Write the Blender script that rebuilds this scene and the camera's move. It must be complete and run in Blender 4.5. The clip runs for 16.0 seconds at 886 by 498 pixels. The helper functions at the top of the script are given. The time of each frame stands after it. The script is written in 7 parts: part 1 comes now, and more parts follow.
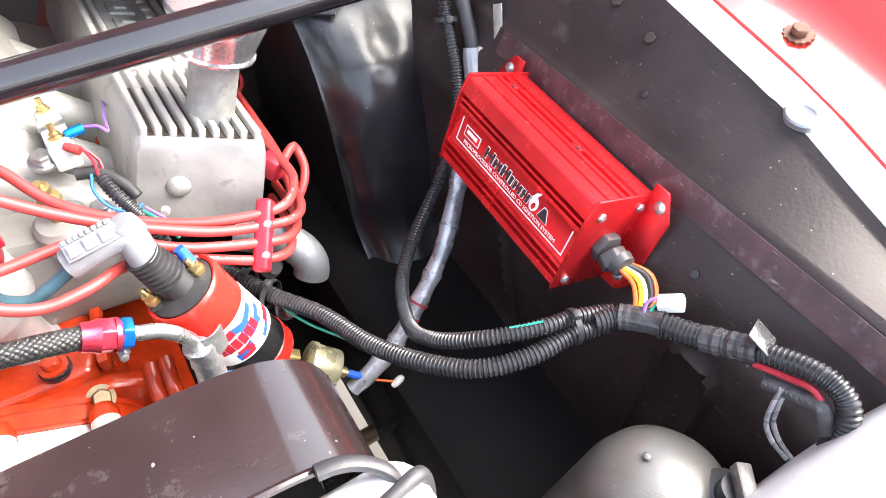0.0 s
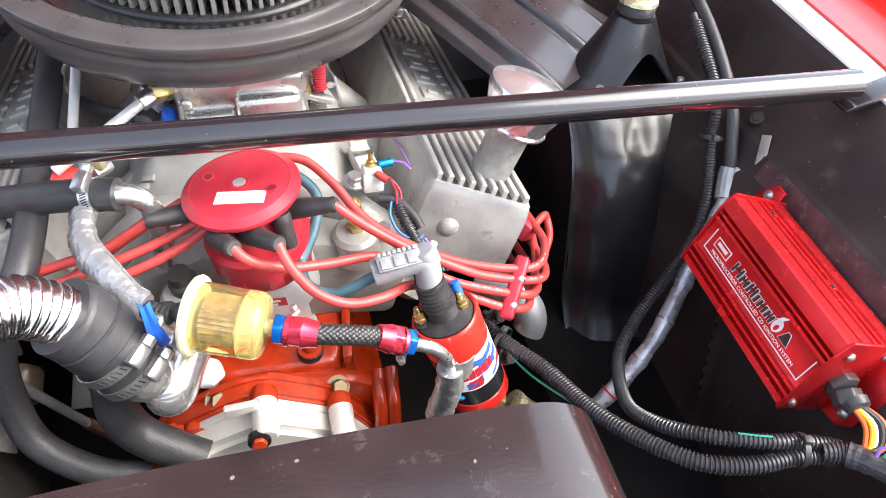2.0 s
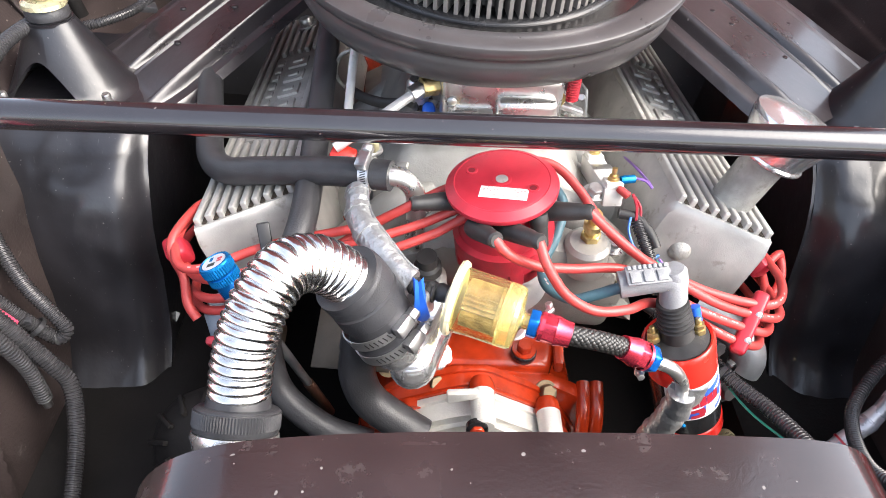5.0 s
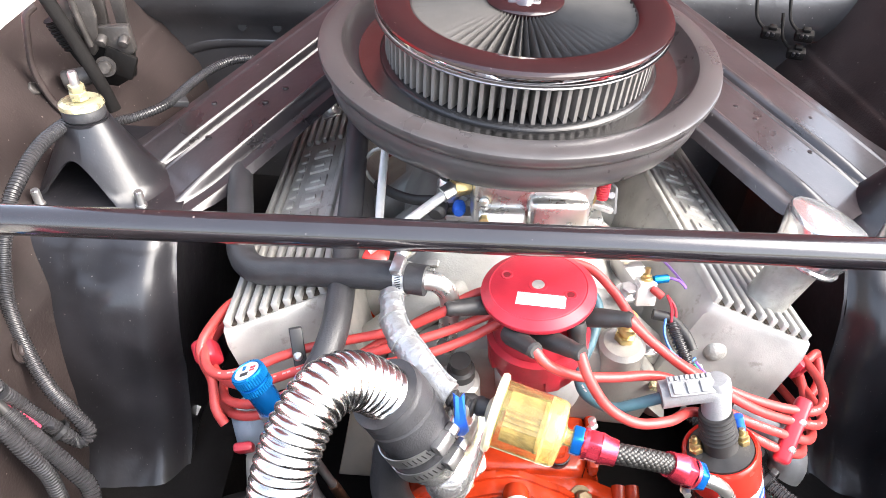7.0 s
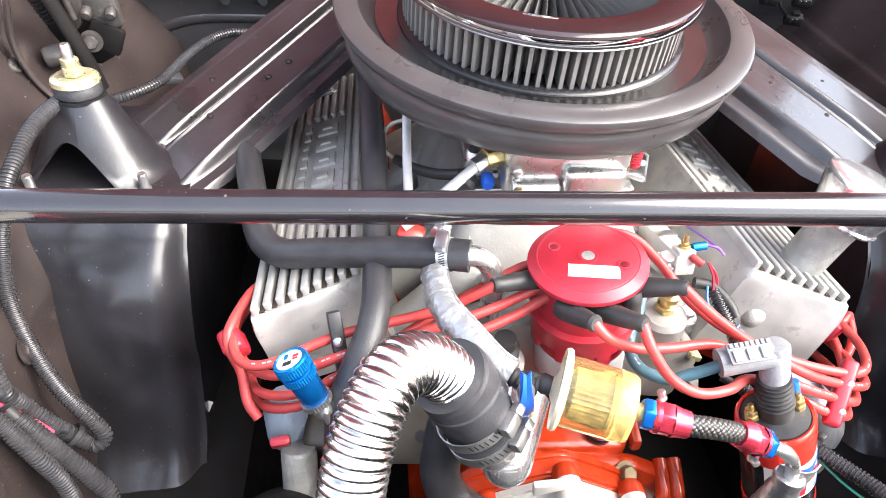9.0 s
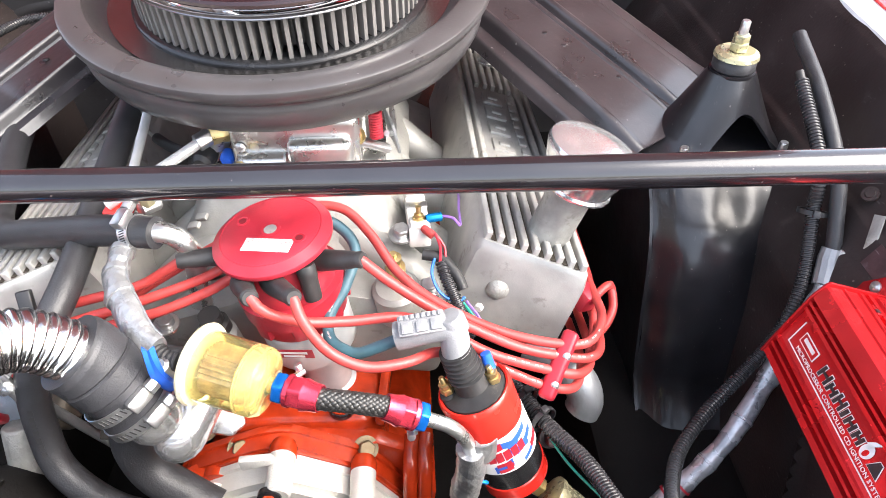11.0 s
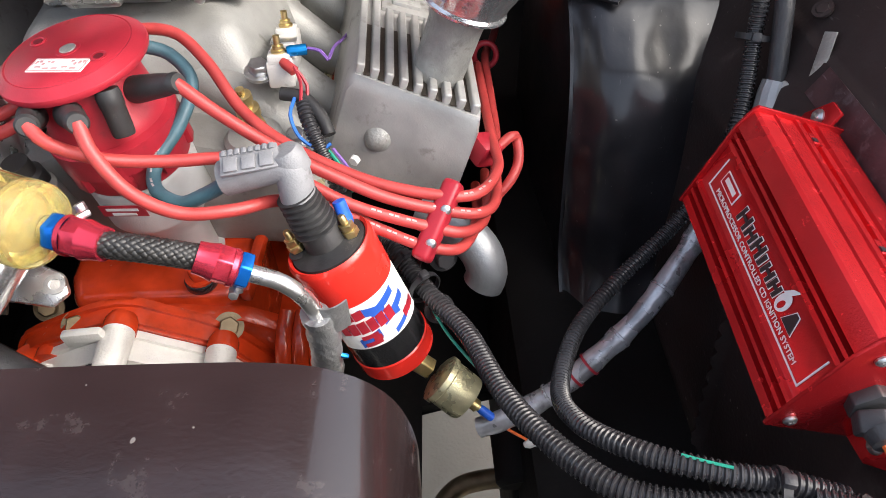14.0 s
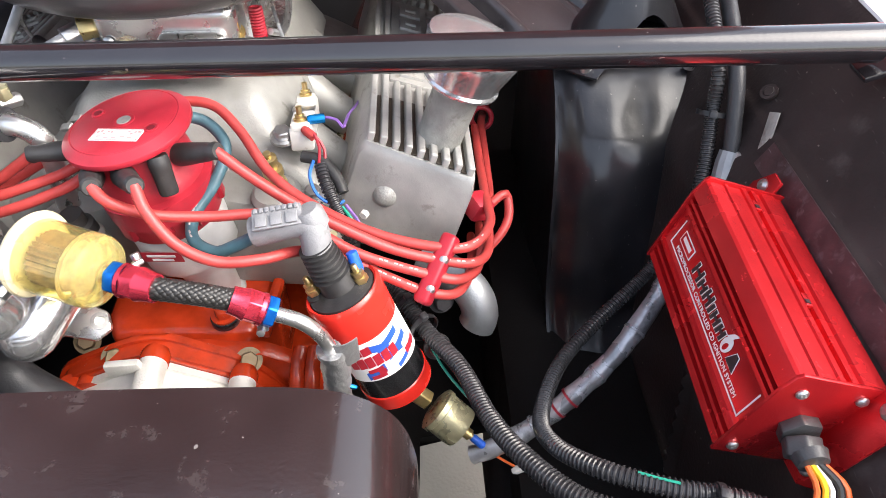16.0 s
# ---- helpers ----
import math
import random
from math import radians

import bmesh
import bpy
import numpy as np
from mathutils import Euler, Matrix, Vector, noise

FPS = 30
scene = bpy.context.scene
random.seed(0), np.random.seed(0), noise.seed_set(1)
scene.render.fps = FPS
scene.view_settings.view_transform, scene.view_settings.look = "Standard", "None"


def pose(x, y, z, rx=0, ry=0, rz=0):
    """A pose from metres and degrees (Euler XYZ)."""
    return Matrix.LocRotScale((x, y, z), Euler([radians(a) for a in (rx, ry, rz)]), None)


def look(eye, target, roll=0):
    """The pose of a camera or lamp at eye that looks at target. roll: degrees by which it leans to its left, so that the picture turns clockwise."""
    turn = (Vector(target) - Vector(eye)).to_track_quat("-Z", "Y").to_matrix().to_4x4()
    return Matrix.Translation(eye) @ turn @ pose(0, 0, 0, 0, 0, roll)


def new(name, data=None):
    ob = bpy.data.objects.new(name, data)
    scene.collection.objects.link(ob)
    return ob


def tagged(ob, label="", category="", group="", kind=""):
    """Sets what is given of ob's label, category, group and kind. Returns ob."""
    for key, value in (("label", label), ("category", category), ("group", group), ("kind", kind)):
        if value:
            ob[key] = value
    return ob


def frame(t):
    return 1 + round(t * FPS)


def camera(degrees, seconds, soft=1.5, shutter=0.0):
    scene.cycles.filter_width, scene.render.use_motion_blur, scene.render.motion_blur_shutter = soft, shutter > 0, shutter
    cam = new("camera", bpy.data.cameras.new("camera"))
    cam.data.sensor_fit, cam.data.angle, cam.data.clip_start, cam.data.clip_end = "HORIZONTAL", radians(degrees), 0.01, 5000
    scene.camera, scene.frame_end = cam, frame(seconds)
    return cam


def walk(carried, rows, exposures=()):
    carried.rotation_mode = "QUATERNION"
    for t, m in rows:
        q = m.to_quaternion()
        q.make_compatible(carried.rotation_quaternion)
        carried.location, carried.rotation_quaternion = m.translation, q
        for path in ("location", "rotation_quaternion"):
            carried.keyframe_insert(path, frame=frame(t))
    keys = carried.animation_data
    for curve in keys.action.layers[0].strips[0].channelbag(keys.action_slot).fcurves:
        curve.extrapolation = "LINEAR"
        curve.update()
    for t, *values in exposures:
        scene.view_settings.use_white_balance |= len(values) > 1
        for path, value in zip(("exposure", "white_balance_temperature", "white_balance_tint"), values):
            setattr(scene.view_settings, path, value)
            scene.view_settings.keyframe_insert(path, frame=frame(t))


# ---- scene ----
cam = camera(67.00, 16.0, 0.8)
PATH = [
    (0, (0.1553, -0.4286, 1.1901), (0.3298, -0.1534, 0.8109), 0.89),
    (0.5, (0.1335, -0.4212, 1.2014), (0.3006, -0.1424, 0.8214), 1.93),
    (1, (0.1006, -0.4249, 1.2153), (0.2481, -0.1251, 0.8433), 1.54),
    (1.5, (0.0699, -0.4212, 1.2281), (0.2020, -0.1048, 0.8642), 3.55),
    (2, (0.0360, -0.4222, 1.2346), (0.1457, -0.0833, 0.8837), 5.23),
    (2.5, (0.0103, -0.4250, 1.2314), (0.0891, -0.0743, 0.8839), 5.91),
    (3, (-0.0247, -0.4266, 1.2184), (0.0178, -0.0679, 0.8726), 5.17),
    (3.5, (-0.0398, -0.4238, 1.2156), (-0.0098, -0.0644, 0.8693), 4.49),
    (3.7, (-0.0431, -0.4254, 1.2159), (-0.0178, -0.0655, 0.8697), 4.09),
    (5.8, (-0.0780, -0.4262, 1.2436), (-0.0571, -0.0615, 0.9022), 3.47),
    (6, (-0.0808, -0.4194, 1.2487), (-0.0582, -0.0481, 0.9146), 3.55),
    (6.5, (-0.0832, -0.4095, 1.2583), (-0.0644, -0.0236, 0.9409), 3.18),
    (7, (-0.0916, -0.3952, 1.2519), (-0.0735, -0.0059, 0.9386), 3.21),
    (7.5, (-0.1012, -0.3835, 1.2447), (-0.0792, 0.0029, 0.9282), 3.12),
    (8, (-0.1415, -0.3667, 1.2326), (-0.1055, 0.0177, 0.9148), 2.95),
    (8.5, (-0.1723, -0.3727, 1.2318), (-0.1358, 0.0140, 0.9169), 3.01),
    (9, (-0.1586, -0.3756, 1.2240), (-0.1070, 0.0052, 0.9041), 4.26),
    (9.5, (-0.1434, -0.3895, 1.2196), (-0.0843, -0.0141, 0.8947), 4.84),
    (10, (-0.1032, -0.3976, 1.2237), (-0.0404, -0.0286, 0.8922), 4.68),
    (10.2, (-0.0465, -0.4007, 1.2305), (0.0097, -0.0298, 0.9000), 3.48),
    (12.3, (0.1685, -0.3712, 1.1649), (0.1612, -0.0079, 0.8214), -0.33),
    (12.5, (0.1714, -0.3710, 1.1493), (0.1739, -0.0166, 0.7966), 0.87),
    (13, (0.2009, -0.3736, 1.1122), (0.2122, -0.0362, 0.7435), -0.14),
    (13.5, (0.2105, -0.3739, 1.1043), (0.2213, -0.0468, 0.7263), -1.97),
    (14, (0.2095, -0.3733, 1.1164), (0.2273, -0.0380, 0.7459), -0.57),
    (14.5, (0.2160, -0.3727, 1.1304), (0.2376, -0.0296, 0.7674), -0.35),
    (15, (0.2135, -0.3799, 1.1457), (0.2294, -0.0323, 0.7867), -0.36),
    (15.5, (0.2092, -0.3965, 1.1537), (0.2250, -0.0436, 0.7998), 0.54),
    (16, (0.2087, -0.4131, 1.1690), (0.2278, -0.0577, 0.8178), 0.17),
]
walk(cam, [(t, look(eye, target, roll)) for t, eye, target, roll in PATH],
     [(0, 2.95), (1, 3.00), (1.5, 2.75), (2, 2.35), (2.5, 2.00), (3, 2.20), (3.5, 2.25), (6, 2.45), (7, 2.75), (8.5, 2.82), (9, 2.85), (10.2, 2.70), (12.5, 2.12), (13.5, 1.80), (14, 1.60), (15, 1.90), (16, 1.95)])

# ---- exposure and light ----
world = bpy.data.worlds.new("sky")
scene.world = world
world.use_nodes = True
wn = world.node_tree.nodes
sky = wn.new("ShaderNodeTexSky")
sky.sky_type, sky.sun_disc = "NISHITA", False
SUN_EL, SUN_AZ = 44.0, 110.0
sky.sun_elevation, sky.sun_rotation = radians(SUN_EL), radians(SUN_AZ)
sky.air_density, sky.dust_density, sky.ozone_density = 1.0, 3.5, 1.0
haze = wn.new("ShaderNodeHueSaturation")
haze.inputs["Saturation"].default_value = 0.6
world.node_tree.links.new(sky.outputs[0], haze.inputs["Color"])
world.node_tree.links.new(haze.outputs[0], wn["Background"].inputs[0])
wn["Background"].inputs[1].default_value = 0.15
sun = new("sun", bpy.data.lights.new("sun", "SUN"))
sun.data.energy, sun.data.angle, sun.data.color = 1.0, radians(60), (1.0, 0.95, 0.88)
az, el = radians(SUN_AZ), radians(SUN_EL)
sun.matrix_world = look((math.sin(az) * math.cos(el) * 9, math.cos(az) * math.cos(el) * 9, math.sin(el) * 9), (0, 0, 0))


# ---- materials ----
def surface(name, color, rough=0.5, metal=0.0, vary=0.18, scale=45, grain=0.0006, gscale=900, dirt=None, dirt_amount=0.0, dirt_scale=60,
            coat=0.0, transmission=0.0, ior=1.45, speck=None, speck_scale=110, speck_mix=0.4, coat_rough=0.08, scratch=0.0):
    """Base colour with cloudy variation, specks of dirt, uneven gloss and a fine relief."""
    m = bpy.data.materials.new(name)
    m.use_nodes = True
    n, link = m.node_tree.nodes, m.node_tree.links
    b = n["Principled BSDF"]
    co = n.new("ShaderNodeTexCoord")
    big = n.new("ShaderNodeTexNoise")
    big.inputs["Scale"].default_value, big.inputs["Detail"].default_value = scale, 5
    link.new(co.outputs["Object"], big.inputs["Vector"])
    ramp = n.new("ShaderNodeValToRGB")
    ramp.color_ramp.elements[0].position, ramp.color_ramp.elements[1].position = 0.3, 0.7
    ramp.color_ramp.elements[0].color = (*[c * (1 - vary) for c in color], 1)
    ramp.color_ramp.elements[1].color = (*[min(1, c * (1 + vary)) for c in color], 1)
    link.new(big.outputs["Fac"], ramp.inputs[0])
    last = ramp.outputs[0]
    if dirt:
        spots = n.new("ShaderNodeTexNoise")
        spots.inputs["Scale"].default_value, spots.inputs["Detail"].default_value = dirt_scale, 8
        spots.inputs["Roughness"].default_value = 0.65
        link.new(co.outputs["Object"], spots.inputs["Vector"])
        cut = n.new("ShaderNodeMapRange")
        cut.inputs[1].default_value, cut.inputs[2].default_value = 0.68 - 0.25 * dirt_amount, 0.80 - 0.15 * dirt_amount
        cut.inputs[4].default_value = 0.75
        link.new(spots.outputs["Fac"], cut.inputs[0])
        mix = n.new("ShaderNodeMix")
        mix.data_type = "RGBA"
        mix.inputs[7].default_value = (*dirt, 1)
        link.new(cut.outputs[0], mix.inputs[0])
        link.new(last, mix.inputs[6])
        last = mix.outputs[2]
    if speck:
        cell = n.new("ShaderNodeTexVoronoi")
        cell.inputs["Scale"].default_value = speck_scale
        warp = n.new("ShaderNodeVectorMath")
        warp.operation = "MULTIPLY_ADD"
        warp.inputs[1].default_value = (0.03, 0.03, 0.03)
        link.new(big.outputs["Color"], warp.inputs[0])
        link.new(co.outputs["Object"], warp.inputs[2])
        link.new(warp.outputs[0], cell.inputs["Vector"])
        size = n.new("ShaderNodeSeparateColor")
        link.new(cell.outputs["Color"], size.inputs[0])
        reach = n.new("ShaderNodeMapRange")
        reach.inputs[1].default_value, reach.inputs[2].default_value = 0.78, 1.0
        reach.inputs[3].default_value, reach.inputs[4].default_value = 0.0, 0.17
        link.new(size.outputs[0], reach.inputs[0])
        hit = n.new("ShaderNodeMath")
        hit.operation = "LESS_THAN"
        link.new(cell.outputs["Distance"], hit.inputs[0])
        link.new(reach.outputs[0], hit.inputs[1])
        soft = n.new("ShaderNodeMath")
        soft.operation = "MULTIPLY"
        soft.inputs[1].default_value = speck_mix
        link.new(hit.outputs[0], soft.inputs[0])
        mix = n.new("ShaderNodeMix")
        mix.data_type = "RGBA"
        mix.inputs[7].default_value = (*speck, 1)
        link.new(soft.outputs[0], mix.inputs[0])
        link.new(last, mix.inputs[6])
        last = mix.outputs[2]
    if scratch:
        # fine scratches: long thin noise, cut to its crests
        lay = n.new("ShaderNodeMapping")
        lay.inputs["Rotation"].default_value = (0.3, 0.2, 0.7)
        lay.inputs["Scale"].default_value = (700, 70, 160)
        link.new(co.outputs["Object"], lay.inputs["Vector"])
        line = n.new("ShaderNodeTexNoise")
        line.inputs["Scale"].default_value, line.inputs["Detail"].default_value = 1.0, 3
        link.new(lay.outputs[0], line.inputs["Vector"])
        crest = n.new("ShaderNodeMapRange")
        crest.inputs[1].default_value, crest.inputs[2].default_value, crest.inputs[4].default_value = 0.68, 0.76, scratch
        link.new(line.outputs["Fac"], crest.inputs[0])
        mix = n.new("ShaderNodeMix")
        mix.data_type = "RGBA"
        mix.inputs[7].default_value = (0.30, 0.27, 0.26, 1)
        link.new(crest.outputs[0], mix.inputs[0])
        link.new(last, mix.inputs[6])
        last = mix.outputs[2]
    link.new(last, b.inputs["Base Color"])
    gloss = n.new("ShaderNodeMapRange")
    gloss.inputs[3].default_value, gloss.inputs[4].default_value = max(0.02, rough * 0.7), min(1, rough * 1.3)
    link.new(big.outputs["Fac"], gloss.inputs[0])
    rough_out = gloss.outputs[0]
    if dirt:
        dull = n.new("ShaderNodeMath")
        dull.operation, dull.use_clamp = "MULTIPLY_ADD", True
        dull.inputs[1].default_value = 0.3
        link.new(cut.outputs[0], dull.inputs[0])
        link.new(rough_out, dull.inputs[2])
        rough_out = dull.outputs[0]
    link.new(rough_out, b.inputs["Roughness"])
    b.inputs["Metallic"].default_value = metal
    b.inputs["Coat Weight"].default_value = coat
    b.inputs["Coat Roughness"].default_value = coat_rough
    b.inputs["Transmission Weight"].default_value = transmission
    b.inputs["IOR"].default_value = ior
    if grain:
        fine = n.new("ShaderNodeTexNoise")
        fine.inputs["Scale"].default_value, fine.inputs["Detail"].default_value = gscale, 4
        link.new(co.outputs["Object"], fine.inputs["Vector"])
        bump = n.new("ShaderNodeBump")
        bump.inputs["Distance"].default_value = grain
        bump.inputs["Strength"].default_value = 0.6
        link.new(fine.outputs["Fac"], bump.inputs["Height"])
        link.new(bump.outputs[0], b.inputs["Normal"])
    return m


BODY_BLACK = surface("body_black", (0.015, 0.0145, 0.0170), 0.32, vary=0.45, scale=12, grain=0.0016, gscale=38, dirt=(0.03, 0.027, 0.028), dirt_amount=0.22, dirt_scale=35, coat=0.4, coat_rough=0.16, speck=(0.22, 0.2, 0.19), speck_scale=190, scratch=0.12)
BRACE_BLACK = surface("brace_black", (0.026, 0.022, 0.024), 0.30, vary=0.35, scale=20, grain=0.0006, gscale=120, dirt=(0.06, 0.054, 0.054), dirt_amount=0.2, dirt_scale=50, coat=0.6, coat_rough=0.12, speck=(0.3, 0.28, 0.27), speck_scale=140, scratch=0.12)
FIREWALL_BLACK = surface("firewall_black", (0.042, 0.041, 0.044), 0.33, vary=0.35, scale=9, grain=0.0006, gscale=140, dirt=(0.02, 0.018, 0.018), dirt_amount=0.3, dirt_scale=14, coat=0.6, coat_rough=0.2, speck=(0.3, 0.28, 0.27), speck_scale=150)
HINGE = surface("dusty_hinge_steel", (0.040, 0.036, 0.034), 0.4, vary=0.4, scale=50, grain=0.0008, gscale=300, dirt=(0.15, 0.13, 0.115), dirt_amount=0.42, dirt_scale=60)
WORN = surface("worn_primer", (0.055, 0.026, 0.028), 0.5, vary=0.5, scale=40, grain=0.0008, gscale=300, dirt=(0.15, 0.125, 0.13), dirt_amount=0.5, dirt_scale=70, scratch=0.5)
# near black and dull: the rails and tray carry the deep bay's shade in their colour
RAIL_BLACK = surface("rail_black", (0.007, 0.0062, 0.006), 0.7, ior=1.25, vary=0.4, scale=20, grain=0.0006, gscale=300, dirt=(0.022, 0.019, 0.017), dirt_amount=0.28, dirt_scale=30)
APRON_BLACK = surface("apron_black", (0.031, 0.0235, 0.0225), 0.50, ior=1.3, coat=0.05, coat_rough=0.25, vary=0.5, scale=9, grain=0.0006, gscale=330, dirt=(0.070, 0.058, 0.055), dirt_amount=0.32, dirt_scale=26, speck=(0.25, 0.22, 0.2), speck_scale=170, speck_mix=0.5, scratch=0.15)
BAR_BLACK = surface("bar_black", (0.014, 0.012, 0.014), 0.17, vary=0.2, scale=30, grain=0.0002, gscale=420, dirt=(0.12, 0.10, 0.10), dirt_amount=0.0, dirt_scale=120, coat=1.0, coat_rough=0.1, speck=(0.3, 0.24, 0.22), speck_scale=150)
SHROUD_BLACK = surface("shroud_black", (0.024, 0.0150, 0.0150), 0.24, vary=0.45, scale=14, grain=0.0002, gscale=420, dirt=(0.062, 0.050, 0.047), dirt_amount=0.36, dirt_scale=58, coat=0.6, coat_rough=0.1, speck=(0.36, 0.33, 0.31), speck_scale=150, speck_mix=0.38)
SATIN_BLACK = surface("satin_black", (0.040, 0.038, 0.040), 0.42, vary=0.15, scale=40, grain=0.0003, gscale=700, dirt=(0.12, 0.11, 0.11), dirt_amount=0.05, dirt_scale=90)
RUBBER = surface("rubber", (0.033, 0.033, 0.036), 0.42, vary=0.25, scale=60, grain=0.0005, gscale=700, dirt=(0.10, 0.095, 0.09), dirt_amount=0.15, dirt_scale=60)
LOOM = surface("loom_plastic", (0.034, 0.033, 0.035), 0.17, vary=0.25, scale=60, grain=0.0, dirt=(0.11, 0.10, 0.09), dirt_amount=0.06, dirt_scale=70)
BOOT = surface("boot_rubber", (0.030, 0.029, 0.029), 0.48, vary=0.3, scale=70, grain=0.0002, gscale=700, dirt=(0.14, 0.125, 0.11), dirt_amount=0.26, dirt_scale=90)
CAST = surface("cast_aluminium", (0.38, 0.372, 0.350), 0.45, 0.35, vary=0.2, scale=30, grain=0.0003, gscale=700, dirt=(0.17, 0.148, 0.118), dirt_amount=0.4, dirt_scale=45)
MACHINED = surface("machined_aluminium", (0.68, 0.67, 0.65), 0.28, 0.9, vary=0.1, scale=60, grain=0.0002, gscale=900, dirt=(0.35, 0.33, 0.30), dirt_amount=0.1)
HOSE_CHROME = surface("hose_chrome", (0.68, 0.675, 0.67), 0.20, 1.0, vary=0.12, scale=90, grain=0.0002, gscale=300)
POLISHED = surface("polished_neck", (0.78, 0.78, 0.79), 0.16, 0.85, vary=0.1, scale=50, grain=0.0003, gscale=250)
PAN_RING = surface("pan_ring_metal", (0.42, 0.41, 0.41), 0.24, 1.0, vary=0.1, scale=40, grain=0.0003)
CHROME = surface("chrome", (0.82, 0.82, 0.83), 0.07, 1.0, vary=0.04, scale=40, grain=0.0)
STEEL = surface("zinc_steel", (0.55, 0.55, 0.55), 0.3, 0.9, vary=0.15, scale=120, grain=0.0003, gscale=900, dirt=(0.25, 0.22, 0.18), dirt_amount=0.2, dirt_scale=150)
BRASS = surface("brass", (0.62, 0.48, 0.22), 0.3, 0.9, vary=0.15, scale=120, grain=0.0002, dirt=(0.25, 0.2, 0.12), dirt_amount=0.2, dirt_scale=160)
CADMIUM = surface("yellow_zinc", (0.50, 0.465, 0.29), 0.28, 0.65, vary=0.2, scale=100, grain=0.0003, dirt=(0.35, 0.30, 0.22), dirt_amount=0.2)
ORANGE = surface("orange_engine_paint", (0.44, 0.036, 0.008), 0.2, vary=0.3, scale=40, grain=0.0005, gscale=300, dirt=(0.07, 0.012, 0.007), dirt_amount=0.36, dirt_scale=26, coat=0.4)
PALE = surface("pale_timing_cover", (0.68, 0.66, 0.62), 0.42, 0.35, vary=0.12, scale=40, grain=0.0008, gscale=700, dirt=(0.42, 0.30, 0.2), dirt_amount=0.12)
CAP_RED = surface("cap_red_plastic", (0.37, 0.020, 0.034), 0.36, vary=0.15, scale=50, grain=0.00015, gscale=800, dirt=(0.22, 0.03, 0.035), dirt_amount=0.16, dirt_scale=80)
LEAD_RED = surface("lead_red_silicone", (0.42, 0.050, 0.046), 0.38, vary=0.18, scale=60, grain=0.0002, gscale=900, dirt=(0.2, 0.03, 0.028), dirt_amount=0.2, dirt_scale=80)
BOX_RED = surface("anodised_red", (0.60, 0.022, 0.027), 0.26, 0.6, vary=0.12, scale=30, grain=0.0003, gscale=900, dirt=(0.28, 0.02, 0.02), dirt_amount=0.12, dirt_scale=80, scratch=0.12)
FENDER_RED = surface("fender_red", (0.68, 0.016, 0.012), 0.2, vary=0.08, scale=12, grain=0.0, coat=0.6)
HOLE_RED = surface("dark_red_recess", (0.14, 0.010, 0.015), 0.5, vary=0.2, grain=0.0)
BONNET_RED = surface("bonnet_underside", (0.115, 0.014, 0.015), 0.4, vary=0.15, scale=6, grain=0.0)
BUCKET = surface("bucket_silver_black", (0.14, 0.135, 0.125), 0.36, 0.3, vary=0.15, scale=25, grain=0.0004, gscale=900, dirt=(0.4, 0.38, 0.36), dirt_amount=0.06, dirt_scale=120, coat=0.3, coat_rough=0.25, scratch=0.3)
SATIN_ALLOY = surface("satin_alloy", (0.60, 0.60, 0.60), 0.38, 0.35, vary=0.1, scale=50, grain=0.0003, gscale=700, dirt=(0.3, 0.28, 0.26), dirt_amount=0.12)
STEEL_DULL = surface("dull_steel", (0.30, 0.31, 0.32), 0.42, 0.6, vary=0.2, scale=40, grain=0.0005, gscale=500, dirt=(0.14, 0.13, 0.12), dirt_amount=0.2)
PLENUM = surface("manifold_casting", (0.30, 0.295, 0.275), 0.48, 0.3, vary=0.2, scale=28, grain=0.0005, gscale=600, dirt=(0.12, 0.105, 0.085), dirt_amount=0.3, dirt_scale=40)
DULL_TUBE = surface("dull_cast_tube", (0.33, 0.325, 0.30), 0.5, 0.4, vary=0.3, scale=45, grain=0.001, gscale=500, dirt=(0.14, 0.12, 0.09), dirt_amount=0.4, dirt_scale=60)
CERAMIC = surface("cream_ceramic", (0.62, 0.60, 0.56), 0.5, vary=0.1, scale=60, grain=0.0004, dirt=(0.28, 0.24, 0.19), dirt_amount=0.2, dirt_scale=90)
RUSTY = surface("rusty_steel", (0.13, 0.07, 0.048), 0.5, 0.5, vary=0.35, scale=150, grain=0.0006, gscale=600, dirt=(0.12, 0.07, 0.05), dirt_amount=0.3, dirt_scale=200)
BRONZE = surface("dull_bronze", (0.20, 0.15, 0.09), 0.4, 0.6, vary=0.3, scale=60, grain=0.0005)
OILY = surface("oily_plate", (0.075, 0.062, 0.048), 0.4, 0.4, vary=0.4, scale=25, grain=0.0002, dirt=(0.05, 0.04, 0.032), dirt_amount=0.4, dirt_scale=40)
FLANGE = surface("pale_flange", (0.72, 0.715, 0.71), 0.4, vary=0.12, scale=30, grain=0.0005, gscale=500, dirt=(0.3, 0.28, 0.27), dirt_amount=0.1)
SUPPORT = surface("silver_paint", (0.72, 0.72, 0.73), 0.35, 0.2, vary=0.1, scale=15, grain=0.0004, gscale=600, dirt=(0.35, 0.33, 0.32), dirt_amount=0.1)
TEAL = surface("teal_lead", (0.055, 0.122, 0.152), 0.42, vary=0.2, scale=60, grain=0.0003, speck=(0.35, 0.42, 0.45), speck_scale=240)
ANO_RED = surface("anodised_pink_red", (0.74, 0.06, 0.10), 0.24, 0.75, vary=0.12, scale=60, grain=0.0001)
ANO_BLUE = surface("anodised_blue", (0.01, 0.16, 0.62), 0.22, 0.7, vary=0.1, scale=60, grain=0.0001)
SKY_BLUE = surface("anodised_light_blue", (0.006, 0.20, 0.52), 0.25, 0.6, vary=0.12, scale=60, grain=0.0002)
